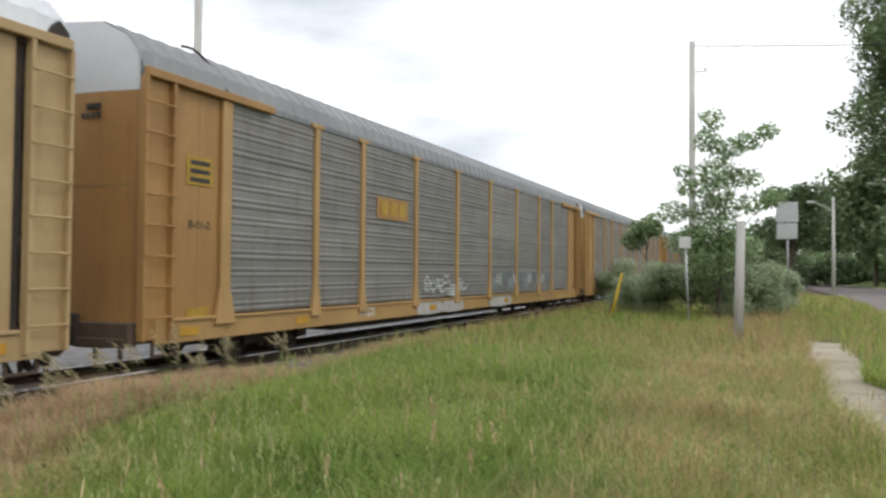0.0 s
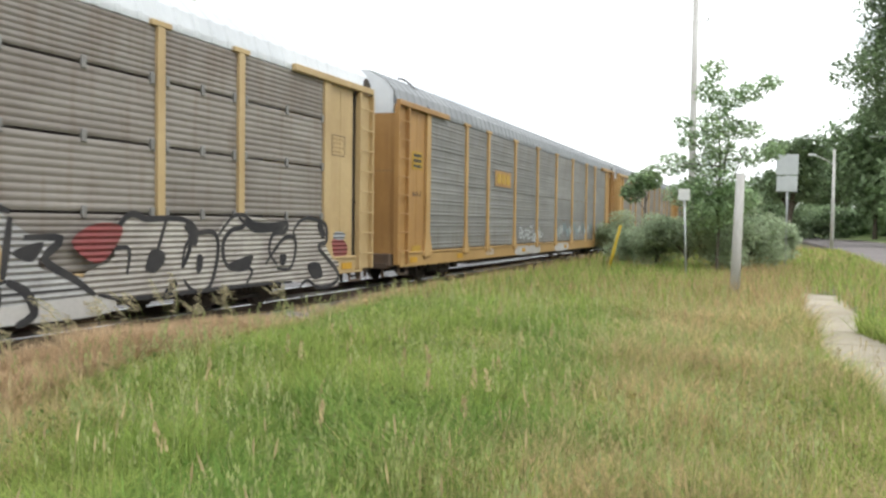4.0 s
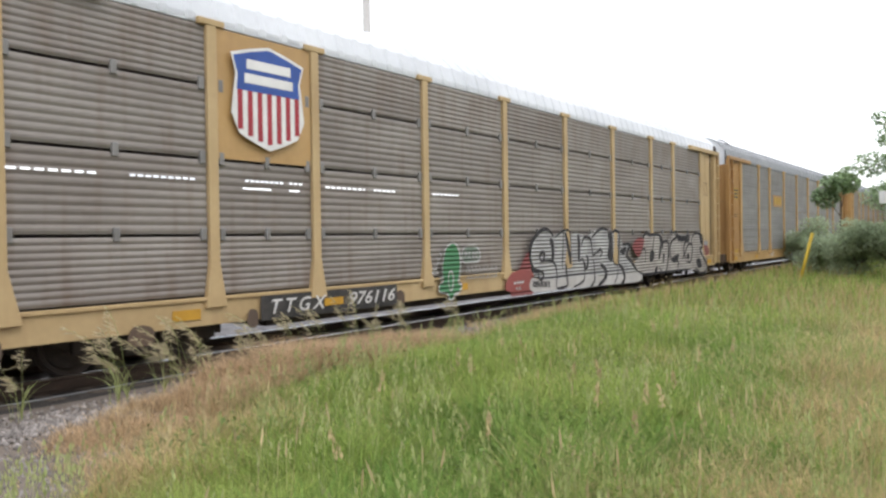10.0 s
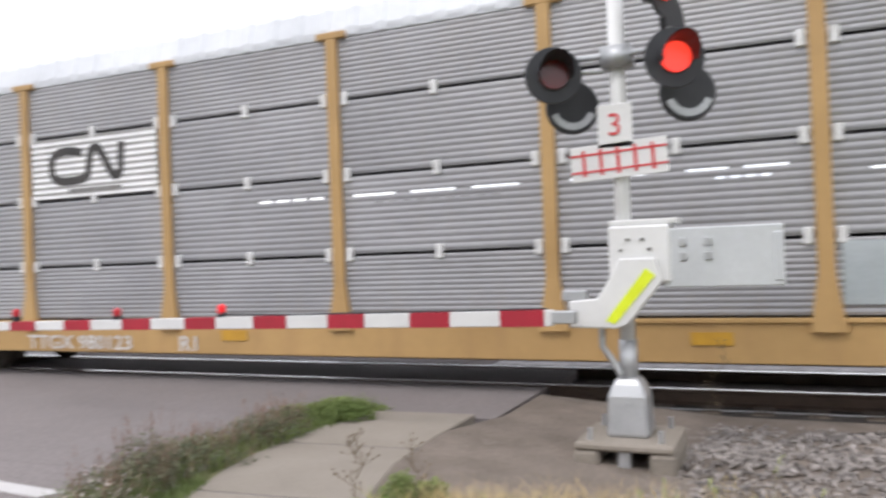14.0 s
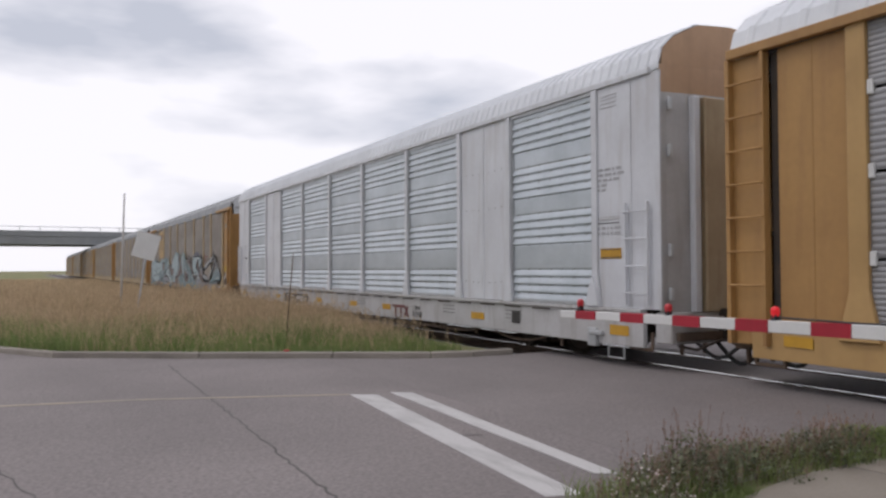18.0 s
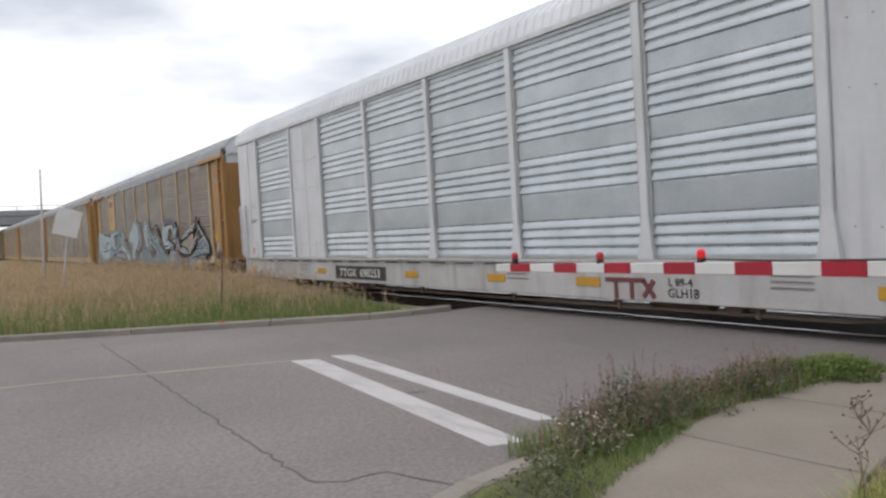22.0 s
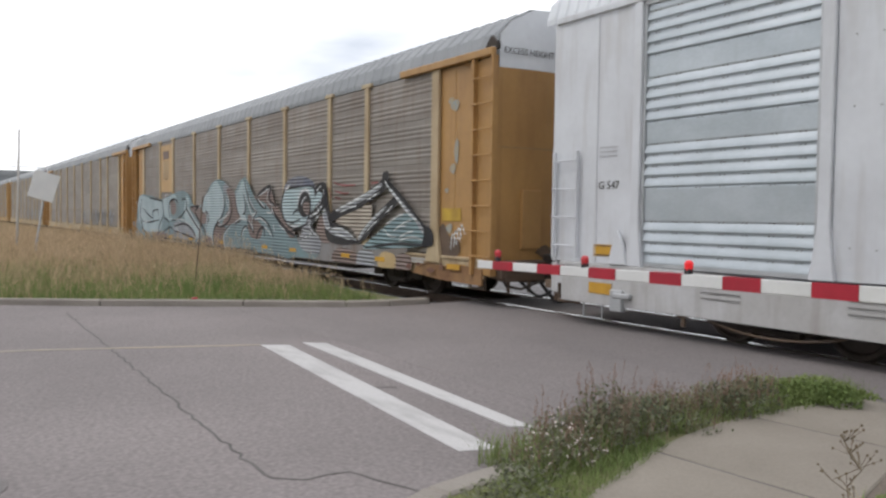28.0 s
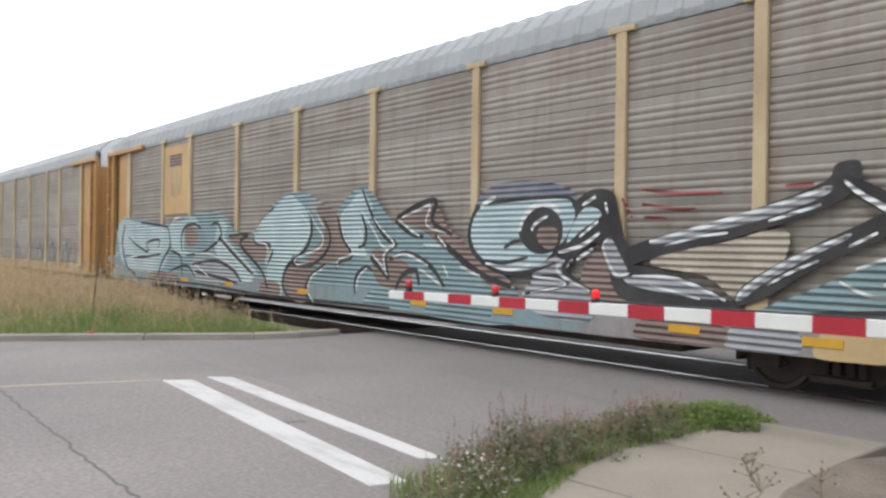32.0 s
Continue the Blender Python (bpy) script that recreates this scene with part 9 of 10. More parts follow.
def blades(n_try, region, density, height, width, lean, seed):
    """Tapered, bent grass blades. region(x, y) gives the share kept; density falls off with distance from the viewer."""
    rng = np.random.default_rng(seed)
    x, y = region["x"], region["y"]
    px, py = rng.uniform(*x, n_try), rng.uniform(*y, n_try)
    keep = rng.random(n_try) < density(px, py)
    px, py = px[keep], py[keep]
    n = len(px)
    d = np.hypot(px, py)
    h = height(px, py) * rng.uniform(0.55, 1.15, n)
    w = np.maximum(width, d * 0.00075) * rng.uniform(0.7, 1.3, n)
    a = rng.uniform(0, 2 * np.pi, n)
    b = a + np.pi / 2 + rng.normal(0, 0.4, n)
    ln = h * rng.uniform(0.1, lean, n)
    z0 = np.full(n, 0.0)
    v = np.zeros((n, 5, 3))
    ux, uy, bx, by = np.cos(a), np.sin(a), np.cos(b), np.sin(b)
    for i, (s, ww, f) in enumerate(((-1, 1, 0), (1, 1, 0), (-0.75, 1, 0.55), (0.75, 1, 0.55), (0, 0, 1))):
        v[:, i, 0] = px + ux * w * s * 0.5 + bx * ln * f * f
        v[:, i, 1] = py + uy * w * s * 0.5 + by * ln * f * f
        v[:, i, 2] = z0 + h * f * (1 - 0.12 * f * (lean > 0.5))
    base = np.arange(n)[:, None] * 5
    tri = np.concatenate([base + np.array([[0, 1, 3]]), base + np.array([[0, 3, 2]]), base + np.array([[2, 3, 4]])])
    return v.reshape(-1, 3), tri, (px, py, h)


def seed_heads(px, py, h, size, rng, k=9):
    """Loose tapering clusters of small spikelets on top of stems."""
    n = len(px)
    u = np.tile(np.linspace(0, 1, k), (n, 1))
    a = rng.uniform(0, 2 * np.pi, (n, k))
    r = size * (1 - 0.75 * u) * rng.uniform(0.3, 1.0, (n, k)) * 0.28
    cx = px[:, None] + np.cos(a) * r + (u * size * 0.35) * np.cos(a[:, :1])
    cy = py[:, None] + np.sin(a) * r + (u * size * 0.35) * np.sin(a[:, :1])
    cz = h[:, None] + u * size
    cx, cy, cz = cx.ravel(), cy.ravel(), cz.ravel()
    m = len(cx)
    s = size * rng.uniform(0.06, 0.12, m)
    b = rng.uniform(0, 2 * np.pi, m)
    v = np.zeros((m, 4, 3))
    for i, (sx, sz) in enumerate(((0, -1.4), (0.5, 0), (0, 1.6), (-0.5, 0))):
        v[:, i, 0], v[:, i, 1], v[:, i, 2] = cx + np.cos(b) * s * sx, cy + np.sin(b) * s * sx, cz + s * sz
    base = np.arange(m)[:, None] * 4
    return v.reshape(-1, 3), np.concatenate([base + np.array([[0, 1, 2]]), base + np.array([[0, 2, 3]])])


def stems(px, py, h, w, rng):
    n = len(px)
    a = rng.uniform(0, 2 * np.pi, n)
    ln = h * rng.uniform(0.0, 0.25, n)
    tx, ty = px + np.cos(a) * ln, py + np.sin(a) * ln
    v = np.zeros((n, 4, 3))
    b = rng.uniform(0, np.pi, n)
    d = np.maximum(w, np.hypot(px, py) * 0.0005)
    for i, (s, top) in enumerate(((-1, 0), (1, 0), (0.6, 1), (-0.6, 1))):
        v[:, i, 0] = np.where(top, tx, px) + np.cos(b) * d * s * 0.5
        v[:, i, 1] = np.where(top, ty, py) + np.sin(b) * d * s * 0.5
        v[:, i, 2] = h * top
    base = np.arange(n)[:, None] * 4
    return v.reshape(-1, 3), np.concatenate([base + np.array([[0, 1, 2]]), base + np.array([[0, 2, 3]])]), tx, ty


def leaf_cloud(n, sample, size, rng):
    """Small folded leaves at sampled places."""
    c = sample(n)
    n = len(c)
    s = size * rng.uniform(0.55, 1.3, n)
    a, t = rng.uniform(0, 2 * np.pi, n), rng.uniform(-0.9, 0.9, n)
    dx, dy, dz = np.cos(a) * np.cos(t), np.sin(a) * np.cos(t), np.sin(t)
    b = a + np.pi / 2
    v = np.zeros((n, 4, 3))
    for i, (l, w, up) in enumerate(((-0.5, 0, 0), (0.05, 0.32, 0.12), (0.6, 0, -0.1), (0.05, -0.32, 0.12))):
        v[:, i, 0] = c[:, 0] + s * (dx * l + np.cos(b) * w)
        v[:, i, 1] = c[:, 1] + s * (dy * l + np.sin(b) * w)
        v[:, i, 2] = c[:, 2] + s * (dz * l + up)
    base = np.arange(n)[:, None] * 4
    return v.reshape(-1, 3), np.concatenate([base + np.array([[0, 1, 2]]), base + np.array([[0, 2, 3]])])


def smooth_noise(px, py, s, seed):
    r = np.random.default_rng(seed)
    out = 0
    for k in range(5):
        a, ph = r.uniform(0, 2 * np.pi), r.uniform(0, 2 * np.pi, 2)
        f = s * (1.0 + 0.7 * k)
        out = out + np.sin(f * (px * np.cos(a) + py * np.sin(a)) + ph[0]) * np.cos(f * 0.8 * (py * np.cos(a) - px * np.sin(a)) + ph[1]) / (1 + 0.6 * k)
    return out * 0.45


def edge_y(px):
    """Where the growth ends towards the ballast."""
    return np.interp(px, [-3, -1, 1, 2, 2.7, 3.2, 4.3, 5.5, 6.5, 9, 14, 20, 60], [4.3, 4.6, 4.75, 4.7, 4.65, 5.15, 5.85, 6.5, 6.75, 6.95, 7.3, 7.7, 8.2])


def east_mask(px, py):
    left = np.interp(py, [-4, 0.6, 1.8, 3.1, 4.2, 5.5], [1.5, -0.52, -1.25, -1.9, -2.37, -2.7])
    on_path = (py < np.interp(px, *np.array(PATH_L).T) - 0.04 + 0.10 * np.sin(px * 1.9) * np.sin(px * 0.7 + 1)) & (py > np.interp(px, *np.array(PATH_R).T) + 0.12 + 0.13 * np.sin(px * 1.3 + 2)) & (px < 21.2)
    return (px > left) & (py < edge_y(px)) & ~on_path & (py > -4.1)


def dryness(px, py):
    e = edge_y(px) - py
    dry = np.clip(1.25 - e / np.interp(px, [3, 4, 7.5, 9, 14], [1.1, 1.35, 1.1, 0.6, 0.45]), 0, 1)
    dry = np.maximum(dry, np.clip(1.25 - np.abs(py - 0.5) / 1.8, 0, 1) * np.clip((px - 2.0) / 1.5, 0, 1) * 0.9)
    dry = np.maximum(dry, np.clip(1.3 - np.hypot((px - 17) / 8, (py - 1.5) / 3.2), 0, 1) * 0.62)
    dry = np.maximum(dry, np.clip(1.4 - np.hypot(px + 1.2, py - 3.9) / 1.5, 0, 1))
    return np.clip(dry * 1.1 + 0.45 * smooth_noise(px, py, 1.1, 3) - 0.2, 0.02, 1)


def fall(px, py, near, a):
    return np.clip((near / np.maximum(near, np.hypot(px, py))) ** a, 0.02, 1)


def east_height(px, py):
    return np.clip(0.29 + 0.14 * smooth_noise(px, py, 1.3, 5) + 0.07 * smooth_noise(px, py, 4.0, 6) + 0.07 * smooth_noise(px, py, 9.0, 7) + 0.010 * np.minimum(px, 22), 0.10, 0.62) * np.clip(0.55 + 0.25 * (edge_y(px) - py), 0.5, 1)


R_E = dict(x=(-2.6, 14), y=(-3, 8.4))
R_F = dict(x=(14, 60), y=(-4, 8.6))
far_fall = lambda px, py: fall(px, py, 14, 1.2)
def lush(px, py):
    """Patches of darker, broader growth."""
    return np.clip(0.35 + 1.5 * smooth_noise(px, py, 0.8, 17) + 0.5 * smooth_noise(px, py, 2.6, 18), 0.04, 0.92)


def joined(*pieces):
    vs, fs, k = [], [], 0
    for v, f in pieces:
        vs.append(v)
        fs.append(f + k)
        k += len(v)
    return np.concatenate(vs), np.concatenate(fs)


v1, f1, _ = blades(640000, R_E, lambda x, y: east_mask(x, y) * (1 - dryness(x, y) * 0.88) * (1 - 0.8 * lush(x, y)) * fall(x, y, 4.5, 0.8), east_height, 0.0066, 1.7, 11)
v2, f2, _ = blades(60000, R_F, lambda x, y: east_mask(x, y) * (1 - dryness(x, y) * 0.6) * far_fall(x, y), lambda x, y: 0.45 + 0.10 * smooth_noise(x, y, 0.5, 5), 0.008, 0.6, 12)
thing("green_grass", "tall yellow-green grass on the verge", "grass", kind="stuff", data=raw_mesh("grass", *joined((v1, f1), (v2, f2)), "grass"))
v1, f1, _ = blades(560000, R_E, lambda x, y: east_mask(x, y) * (1 - dryness(x, y) * 0.93) * lush(x, y) * fall(x, y, 4.5, 0.8), lambda x, y: east_height(x, y) * 0.95, 0.0085, 1.5, 111)
v2, f2, _ = blades(36000, R_F, lambda x, y: east_mask(x, y) * (1 - dryness(x, y) * 0.7) * lush(x * 0.5, y * 0.5) * far_fall(x, y), lambda x, y: 0.42 + 0.12 * smooth_noise(x, y, 0.5, 5), 0.009, 0.7, 112)
thing("green_grass", "deeper green grass in patches on the verge", "grass", kind="stuff", data=raw_mesh("grass", *joined((v1, f1), (v2, f2)), "grass_deep"))
v1, f1, _ = blades(560000, R_E, lambda x, y: east_mask(x, y) * dryness(x, y) * 0.95 * fall(x, y, 5, 0.8), lambda x, y: east_height(x, y) * (1.0 + 0.5 * smooth_noise(x, y, 2.4, 61)), 0.004, 1.9, 13)
thing("dry_grass", "dry tan grass along the railway and the path", "grass", kind="stuff", data=raw_mesh("grass", v1, f1, "straw"))
v2, f2, _ = blades(70000, R_F, lambda x, y: east_mask(x, y) * (0.25 + dryness(x, y)) * far_fall(x, y), lambda x, y: 0.52 + 0.10 * smooth_noise(x, y, 0.5, 6), 0.008, 0.7, 14)
thing("dry_grass", "rust-tan grass farther along the verge", "grass", kind="stuff", data=raw_mesh("grass", v2, f2, "straw_rust"))
# sparse straw between the growth and the ballast
out_y = lambda x: np.interp(x, [2.5, 3.3, 4.0, 4.6, 6.3, 9, 14, 20, 40], [5.0, 5.4, 6.6, 7.2, 7.75, 7.9, 8.2, 8.4, 8.6])
v1, f1, _ = blades(90000, dict(x=(2.6, 24), y=(5.2, 8.6)), lambda x, y: (y > edge_y(x) - 0.1) * (y < out_y(x)) * fall(x, y, 8, 0.9) * np.clip(0.45 + 1.5 * smooth_noise(x, y, 2.0, 15), 0, 1), lambda x, y: 0.15 + 0.10 * smooth_noise(x, y, 2.0, 15), 0.005, 1.5, 16)
thing("dry_grass", "sparse straw at the edge of the ballast", "grass", kind="stuff", data=raw_mesh("grass", v1, f1, "straw"))
# arching tan tussocks where the verge meets the ballast
line = lambda x: np.interp(x, [3.0, 3.6, 4.6, 5.6, 7, 10, 16], [5.2, 5.75, 6.3, 6.75, 7.05, 7.25, 7.5])
v1, f1, _ = blades(120000, dict(x=(3.0, 9.5), y=(4.8, 8.0)), lambda x, y: (np.abs(y - line(x)) < 0.62 + 0.2 * smooth_noise(x, y, 1.5, 29)) * np.clip(0.7 + 1.2 * smooth_noise(x, y, 2.2, 19), 0, 1), lambda x, y: np.interp(x, [3.0, 4.2, 5.3, 6.5, 9.5], [0.09, 0.15, 0.32, 0.42, 0.28]) + 0.12 * smooth_noise(x, y, 2.6, 20), 0.0045, 1.7, 24)
v2, f2, _ = blades(26000, dict(x=(9.5, 16), y=(6.3, 8.2)), lambda x, y: (np.abs(y - line(x)) < 0.35) * (smooth_noise(x, y, 2.2, 19) > 0.1) * 0.9, lambda x, y: 0.24 + 0.08 * smooth_noise(x, y, 3.0, 20), 0.0045, 2.0, 25)
thing("dry_grass", "arching tan tussocks beside the ballast", "grass", kind="stuff", data=raw_mesh("grass", *joined((v1, f1), (v2, f2)), "tussock"))
# low broad-leaved weeds among the grass
px, py = RNG.uniform(-1.5, 13, 60000), RNG.uniform(-0.5, 6.8, 60000)
k = east_mask(px, py) & (RNG.random(60000) < np.clip(smooth_noise(px, py, 1.6, 27) * 1.6 - 0.35, 0, 1) * fall(px, py, 6, 0.8) * (1 - 0.7 * dryness(px, py)))
base_pts = np.stack([px[k], py[k], RNG.uniform(0.05, 0.30, k.sum())], -1)
thing("clover", "low broad-leaved green weeds among the grass", "weed", kind="stuff", data=raw_mesh("leaves", *leaf_cloud(len(base_pts), lambda n: base_pts, 0.055, RNG), "weed_bright"))
# flowering stems
px, py = np.concatenate([RNG.uniform(1.5, 40, 7000), RNG.uniform(-0.5, 9, 5000)]), RNG.uniform(-3, 8.3, 12000)
k = east_mask(px, py) & (RNG.random(12000) < fall(px, py, 7, 1.0) * (0.03 + 0.62 * dryness(px, py)) * np.clip(0.55 + 0.9 * smooth_noise(px, py, 1.7, 77), 0.05, 1))
px, py = px[k], py[k]
hh = RNG.uniform(0.3, 0.6, len(px)) * np.clip(0.5 + 0.3 * (edge_y(px) - py), 0.5, 1)
vs, fs, tx, ty = stems(px, py, hh, 0.003, RNG)
vh, fh = seed_heads(tx, ty, hh, 0.085, RNG, 12)
thing("flowering_grass", "tan seed heads above the grass", "grass", kind="stuff", data=raw_mesh("heads", np.concatenate([vs, vh]), np.concatenate([fs, fh + len(vs)]), "seed"))
# taller pale stems in loose clumps
px, py = RNG.uniform(-0.5, 14, 22000), RNG.uniform(-0.3, 6.8, 22000)
k = east_mask(px, py) & (RNG.random(22000) < fall(px, py, 5, 0.8) * np.clip(0.06 + 0.55 * smooth_noise(px, py, 2.1, 91), 0.015, 0.5))
px, py = px[k], py[k]
hh = RNG.uniform(0.30, 0.68, len(px)) * np.clip(0.55 + 0.25 * (edge_y(px) - py), 0.5, 1)
vs, fs, tx, ty = stems(px, py, hh, 0.0035, RNG)
vh, fh = seed_heads(tx, ty, hh, 0.13, RNG, 12)
thing("flowering_grass", "tall pale flowering stems in the green grass", "grass", kind="stuff", data=raw_mesh("heads", np.concatenate([vs, vh]), np.concatenate([fs, fh + len(vs)]), "seed_pale"))
px, py = RNG.uniform(2, 14, 260), RNG.uniform(1.0, 6.0, 260)
k = east_mask(px, py)
px, py = px[k][:30], py[k][:30]
hh = RNG.uniform(0.34, 0.5, len(px))
vh, fh = seed_heads(px, py, hh, 0.15, RNG, 30)
thing("sorrel", "tan dock seed heads in the grass", "weed", kind="stuff", data=raw_mesh("heads", vh, fh, "dock"))
# narrow tan spikes on straight stems, and bent bleached stalks
px, py = RNG.uniform(1.0, 13, 3200), RNG.uniform(-0.6, 6.2, 3200)
k = east_mask(px, py) & (RNG.random(3200) < fall(px, py, 3, 0.9) * np.clip(0.1 + 0.5 * smooth_noise(px, py, 1.4, 95), 0.03, 0.6))
px, py = px[k], py[k]
hh = RNG.uniform(0.34, 0.62, len(px)) * np.clip(0.55 + 0.25 * (edge_y(px) - py), 0.5, 1)
vs, fs, tx, ty = stems(px, py, hh, 0.004, RNG)
c4 = np.zeros((len(px), 8, 3))
for i, (u, w) in enumerate(((0.0, 0.3), (0.3, 1.0), (0.7, 0.8), (1.0, 0.15))):
    for j, sgn in enumerate((-1, 1)):
        c4[:, 2 * i + j] = np.stack([tx + (tx - px) * u * 0.25 + sgn * 0.0045 * w, ty + (ty - py) * u * 0.25 - sgn * 0.004 * w, hh - 0.02 + u * 0.11], -1)
vh = c4.reshape(-1, 3)
fh = np.concatenate([np.arange(len(px))[:, None] * 8 + np.array([[2 * i, 2 * i + 1, 2 * i + 3]]) for i in range(3)] + [np.arange(len(px))[:, None] * 8 + np.array([[2 * i, 2 * i + 3, 2 * i + 2]]) for i in range(3)])
thing("flowering_grass", "narrow tan seed spikes above the green grass", "grass", kind="stuff", data=raw_mesh("heads", *joined((vs, fs), (vh, fh)), "dock"))
v1, f1, _ = blades(11000, R_E, lambda x, y: east_mask(x, y) * fall(x, y, 4.5, 0.8) * np.clip(0.35 + 0.9 * smooth_noise(x, y, 1.2, 96), 0.03, 0.8), lambda x, y: east_height(x, y) * 1.25, 0.0035, 1.7, 97)
thing("dry_grass", "bleached stalks scattered in the green grass", "grass", kind="stuff", data=raw_mesh("grass", v1, f1, "tussock"))


def plume(at, h, seed, material="plume"):
    """A tall arching grass with feathery one-sided heads."""
    rng = np.random.default_rng(seed)
    t = thing("plume_grass", "tall arching grass with feathery tan plumes", "grass", at)
    m = Mb()
    hv, hf = [], []
    for s in range(rng.integers(4, 7)):
        a, ln, hh = rng.uniform(1.6, 4.6), rng.uniform(0.25, 0.7), h * rng.uniform(0.55, 1.05)
        pts = [(0.1 * math.cos(s) + math.cos(a) * ln * u * u * hh, 0.1 * math.sin(s) + math.sin(a) * 0.4 * ln * u * u * hh, hh * u * (1 - 0.2 * u * u)) for u in np.linspace(0, 1, 10)]
        m.pipe(pts, 0.0025, 4)
        p = np.array(pts[5:])
        for i in range(46):
            u = rng.random() * 3.99
            q = p[int(u)] + (p[int(u) + 1] - p[int(u)]) * (u - int(u))
            d = np.array([math.cos(a) + rng.normal(0, 0.5), rng.normal(0, 0.6), rng.uniform(-0.1, 0.9)]) * rng.uniform(0.05, 0.15) * (1.15 - u * 0.2)
            w = rng.uniform(0.003, 0.006)
            k = len(hv)
            hv += [tuple(q), tuple(q + d * 0.6 + (0, 0, w)), tuple(q + d), tuple(q + d * 0.6 - (0, 0, w))]
            hf.append((k, k + 1, k + 2, k + 3))
    for s in range(9):
        a, ln, hh = rng.uniform(0, 6.28), rng.uniform(0.3, 0.9), h * rng.uniform(0.3, 0.6)
        pts = [(math.cos(a) * ln * u * u * hh, math.sin(a) * ln * u * u * hh, hh * u * (1 - 0.35 * u * u)) for u in np.linspace(0, 1, 6)]
        for p, q, w in zip(pts, pts[1:], (0.006, 0.006, 0.005, 0.004, 0.002)):
            m.face((p[0] - w, p[1], p[2]), (p[0] + w, p[1], p[2]), (q[0] + w * 0.7, q[1], q[2]), (q[0] - w * 0.7, q[1], q[2]))
    part("stalk", m.mesh("stalk", "seed_pale"), t)
    part("plume", raw_mesh("plume", np.array(hv), np.array(hf), material), t)


for k, (x, y, h) in enumerate(((4.1, 8.2, 0.95), (5.1, 8.05, 1.3), (5.3, 8.2, 0.9), (5.76, 8.15, 0.85), (6.05, 8.2, 1.0), (6.3, 8.05, 1.05), (7.2, 8.3, 0.8), (7.6, 8.4, 0.9), (8.25, 8.45, 0.95), (8.75, 8.4, 1.0), (9.5, 8.5, 1.1), (10.2, 8.5, 0.8), (11.0, 8.6, 0.8), (12.6, 8.6, 0.75))):
    plume((x, y, -0.15), h * 1.12, 40 + k)

# west verge: tall dry grass, greener near the kerb
def west_mask(px, py):
    k = np.interp(py, [-7, -3, -1.2, 0.39, 2.8, 5, 6.6, 7.4], [-60, -24, -19.6, -17.0, -15.45, -14.2, -13.3, -13.1])
    return (px < k) & (py < np.minimum(8.3, 7.5 + 0.08 * (-px - 13)))


def west_dry(px, py):
    k = np.interp(py, [-7, -3, -1.2, 0.39, 2.8, 5, 6.6, 7.4], [-60, -24, -19.6, -17.0, -15.45, -14.2, -13.3, -13.1])
    return np.clip((k - px) / 6.5 - 0.2 + 0.6 * smooth_noise(px, py, 0.7, 9), 0.06, 0.95)


west_h = lambda x, y: np.clip(0.2 + 0.045 * (-x - 14), 0.24, 0.62) + 0.16 * smooth_noise(x, y, 0.8, 8) + 0.06 * smooth_noise(x, y, 2.5, 10)
R_W, R_WW = dict(x=(-40, -13), y=(-4, 8.6)), dict(x=(-120, -40), y=(-7, 8.4))
v1, f1, _ = blades(170000, R_W, lambda x, y: west_mask(x, y) * (1 - west_dry(x, y)) * fall(x, y, 20, 1.0), west_h, 0.012, 0.6, 21)
thing("green_grass", "green grass behind the kerb", "grass", kind="stuff", data=raw_mesh("grass", v1, f1, "grass_dark"))
v1, f1, _ = blades(150000, R_W, lambda x, y: west_mask(x, y) * west_dry(x, y) * fall(x, y, 20, 1.0), lambda x, y: west_h(x, y) * 1.1, 0.010, 0.7, 22)
v2, f2, _ = blades(60000, R_WW, lambda x, y: west_mask(x, y) * fall(x, y, 40, 1.0), lambda x, y: 0.7 + 0 * x, 0.03, 0.7, 23)
thing("dry_grass", "tall tan grass between kerb and railway", "grass", kind="stuff", data=raw_mesh("grass", np.concatenate([v1, v2]), np.concatenate([f1, f2 + len(v1)]), "straw_brown"))
px, py = RNG.uniform(-45, -13.2, 5000), RNG.uniform(-3, 8.5, 5000)
k = west_mask(px, py)
px, py = px[k], py[k]
hh = west_h(px, py) * RNG.uniform(0.9, 1.35, len(px))
vs, fs, tx, ty = stems(px, py, hh, 0.006, RNG)
vh, fh = seed_heads(tx, ty, hh, 0.2, RNG, 7)
thing("flowering_grass", "tan seed heads above the dry grass", "grass", kind="stuff", data=raw_mesh("heads", np.concatenate([vs, vh]), np.concatenate([fs, fh + len(vs)]), "straw_brown"))


def blob_sampler(blobs, rng, shell=0.5):
    """Places in a set of lumpy balls (x, y, z, rx, ry, rz), thicker towards their skins."""
    w = np.array([b[3] * b[4] * b[5] for b in blobs]) ** 0.75
    def sample(n):
        i = rng.choice(len(blobs), n, p=w / w.sum())
        B = np.array(blobs)[i]
        d = rng.normal(size=(n, 3))
        d /= np.linalg.norm(d, axis=1)[:, None]
        r = rng.uniform(shell ** 3, 1, n) ** (1 / 3) * (1 + 0.16 * np.sin(7 * d[:, 0] + i) * np.cos(6 * d[:, 2] + 2 * i))
        return B[:, :3] + d * B[:, 3:] * r[:, None]
    return sample


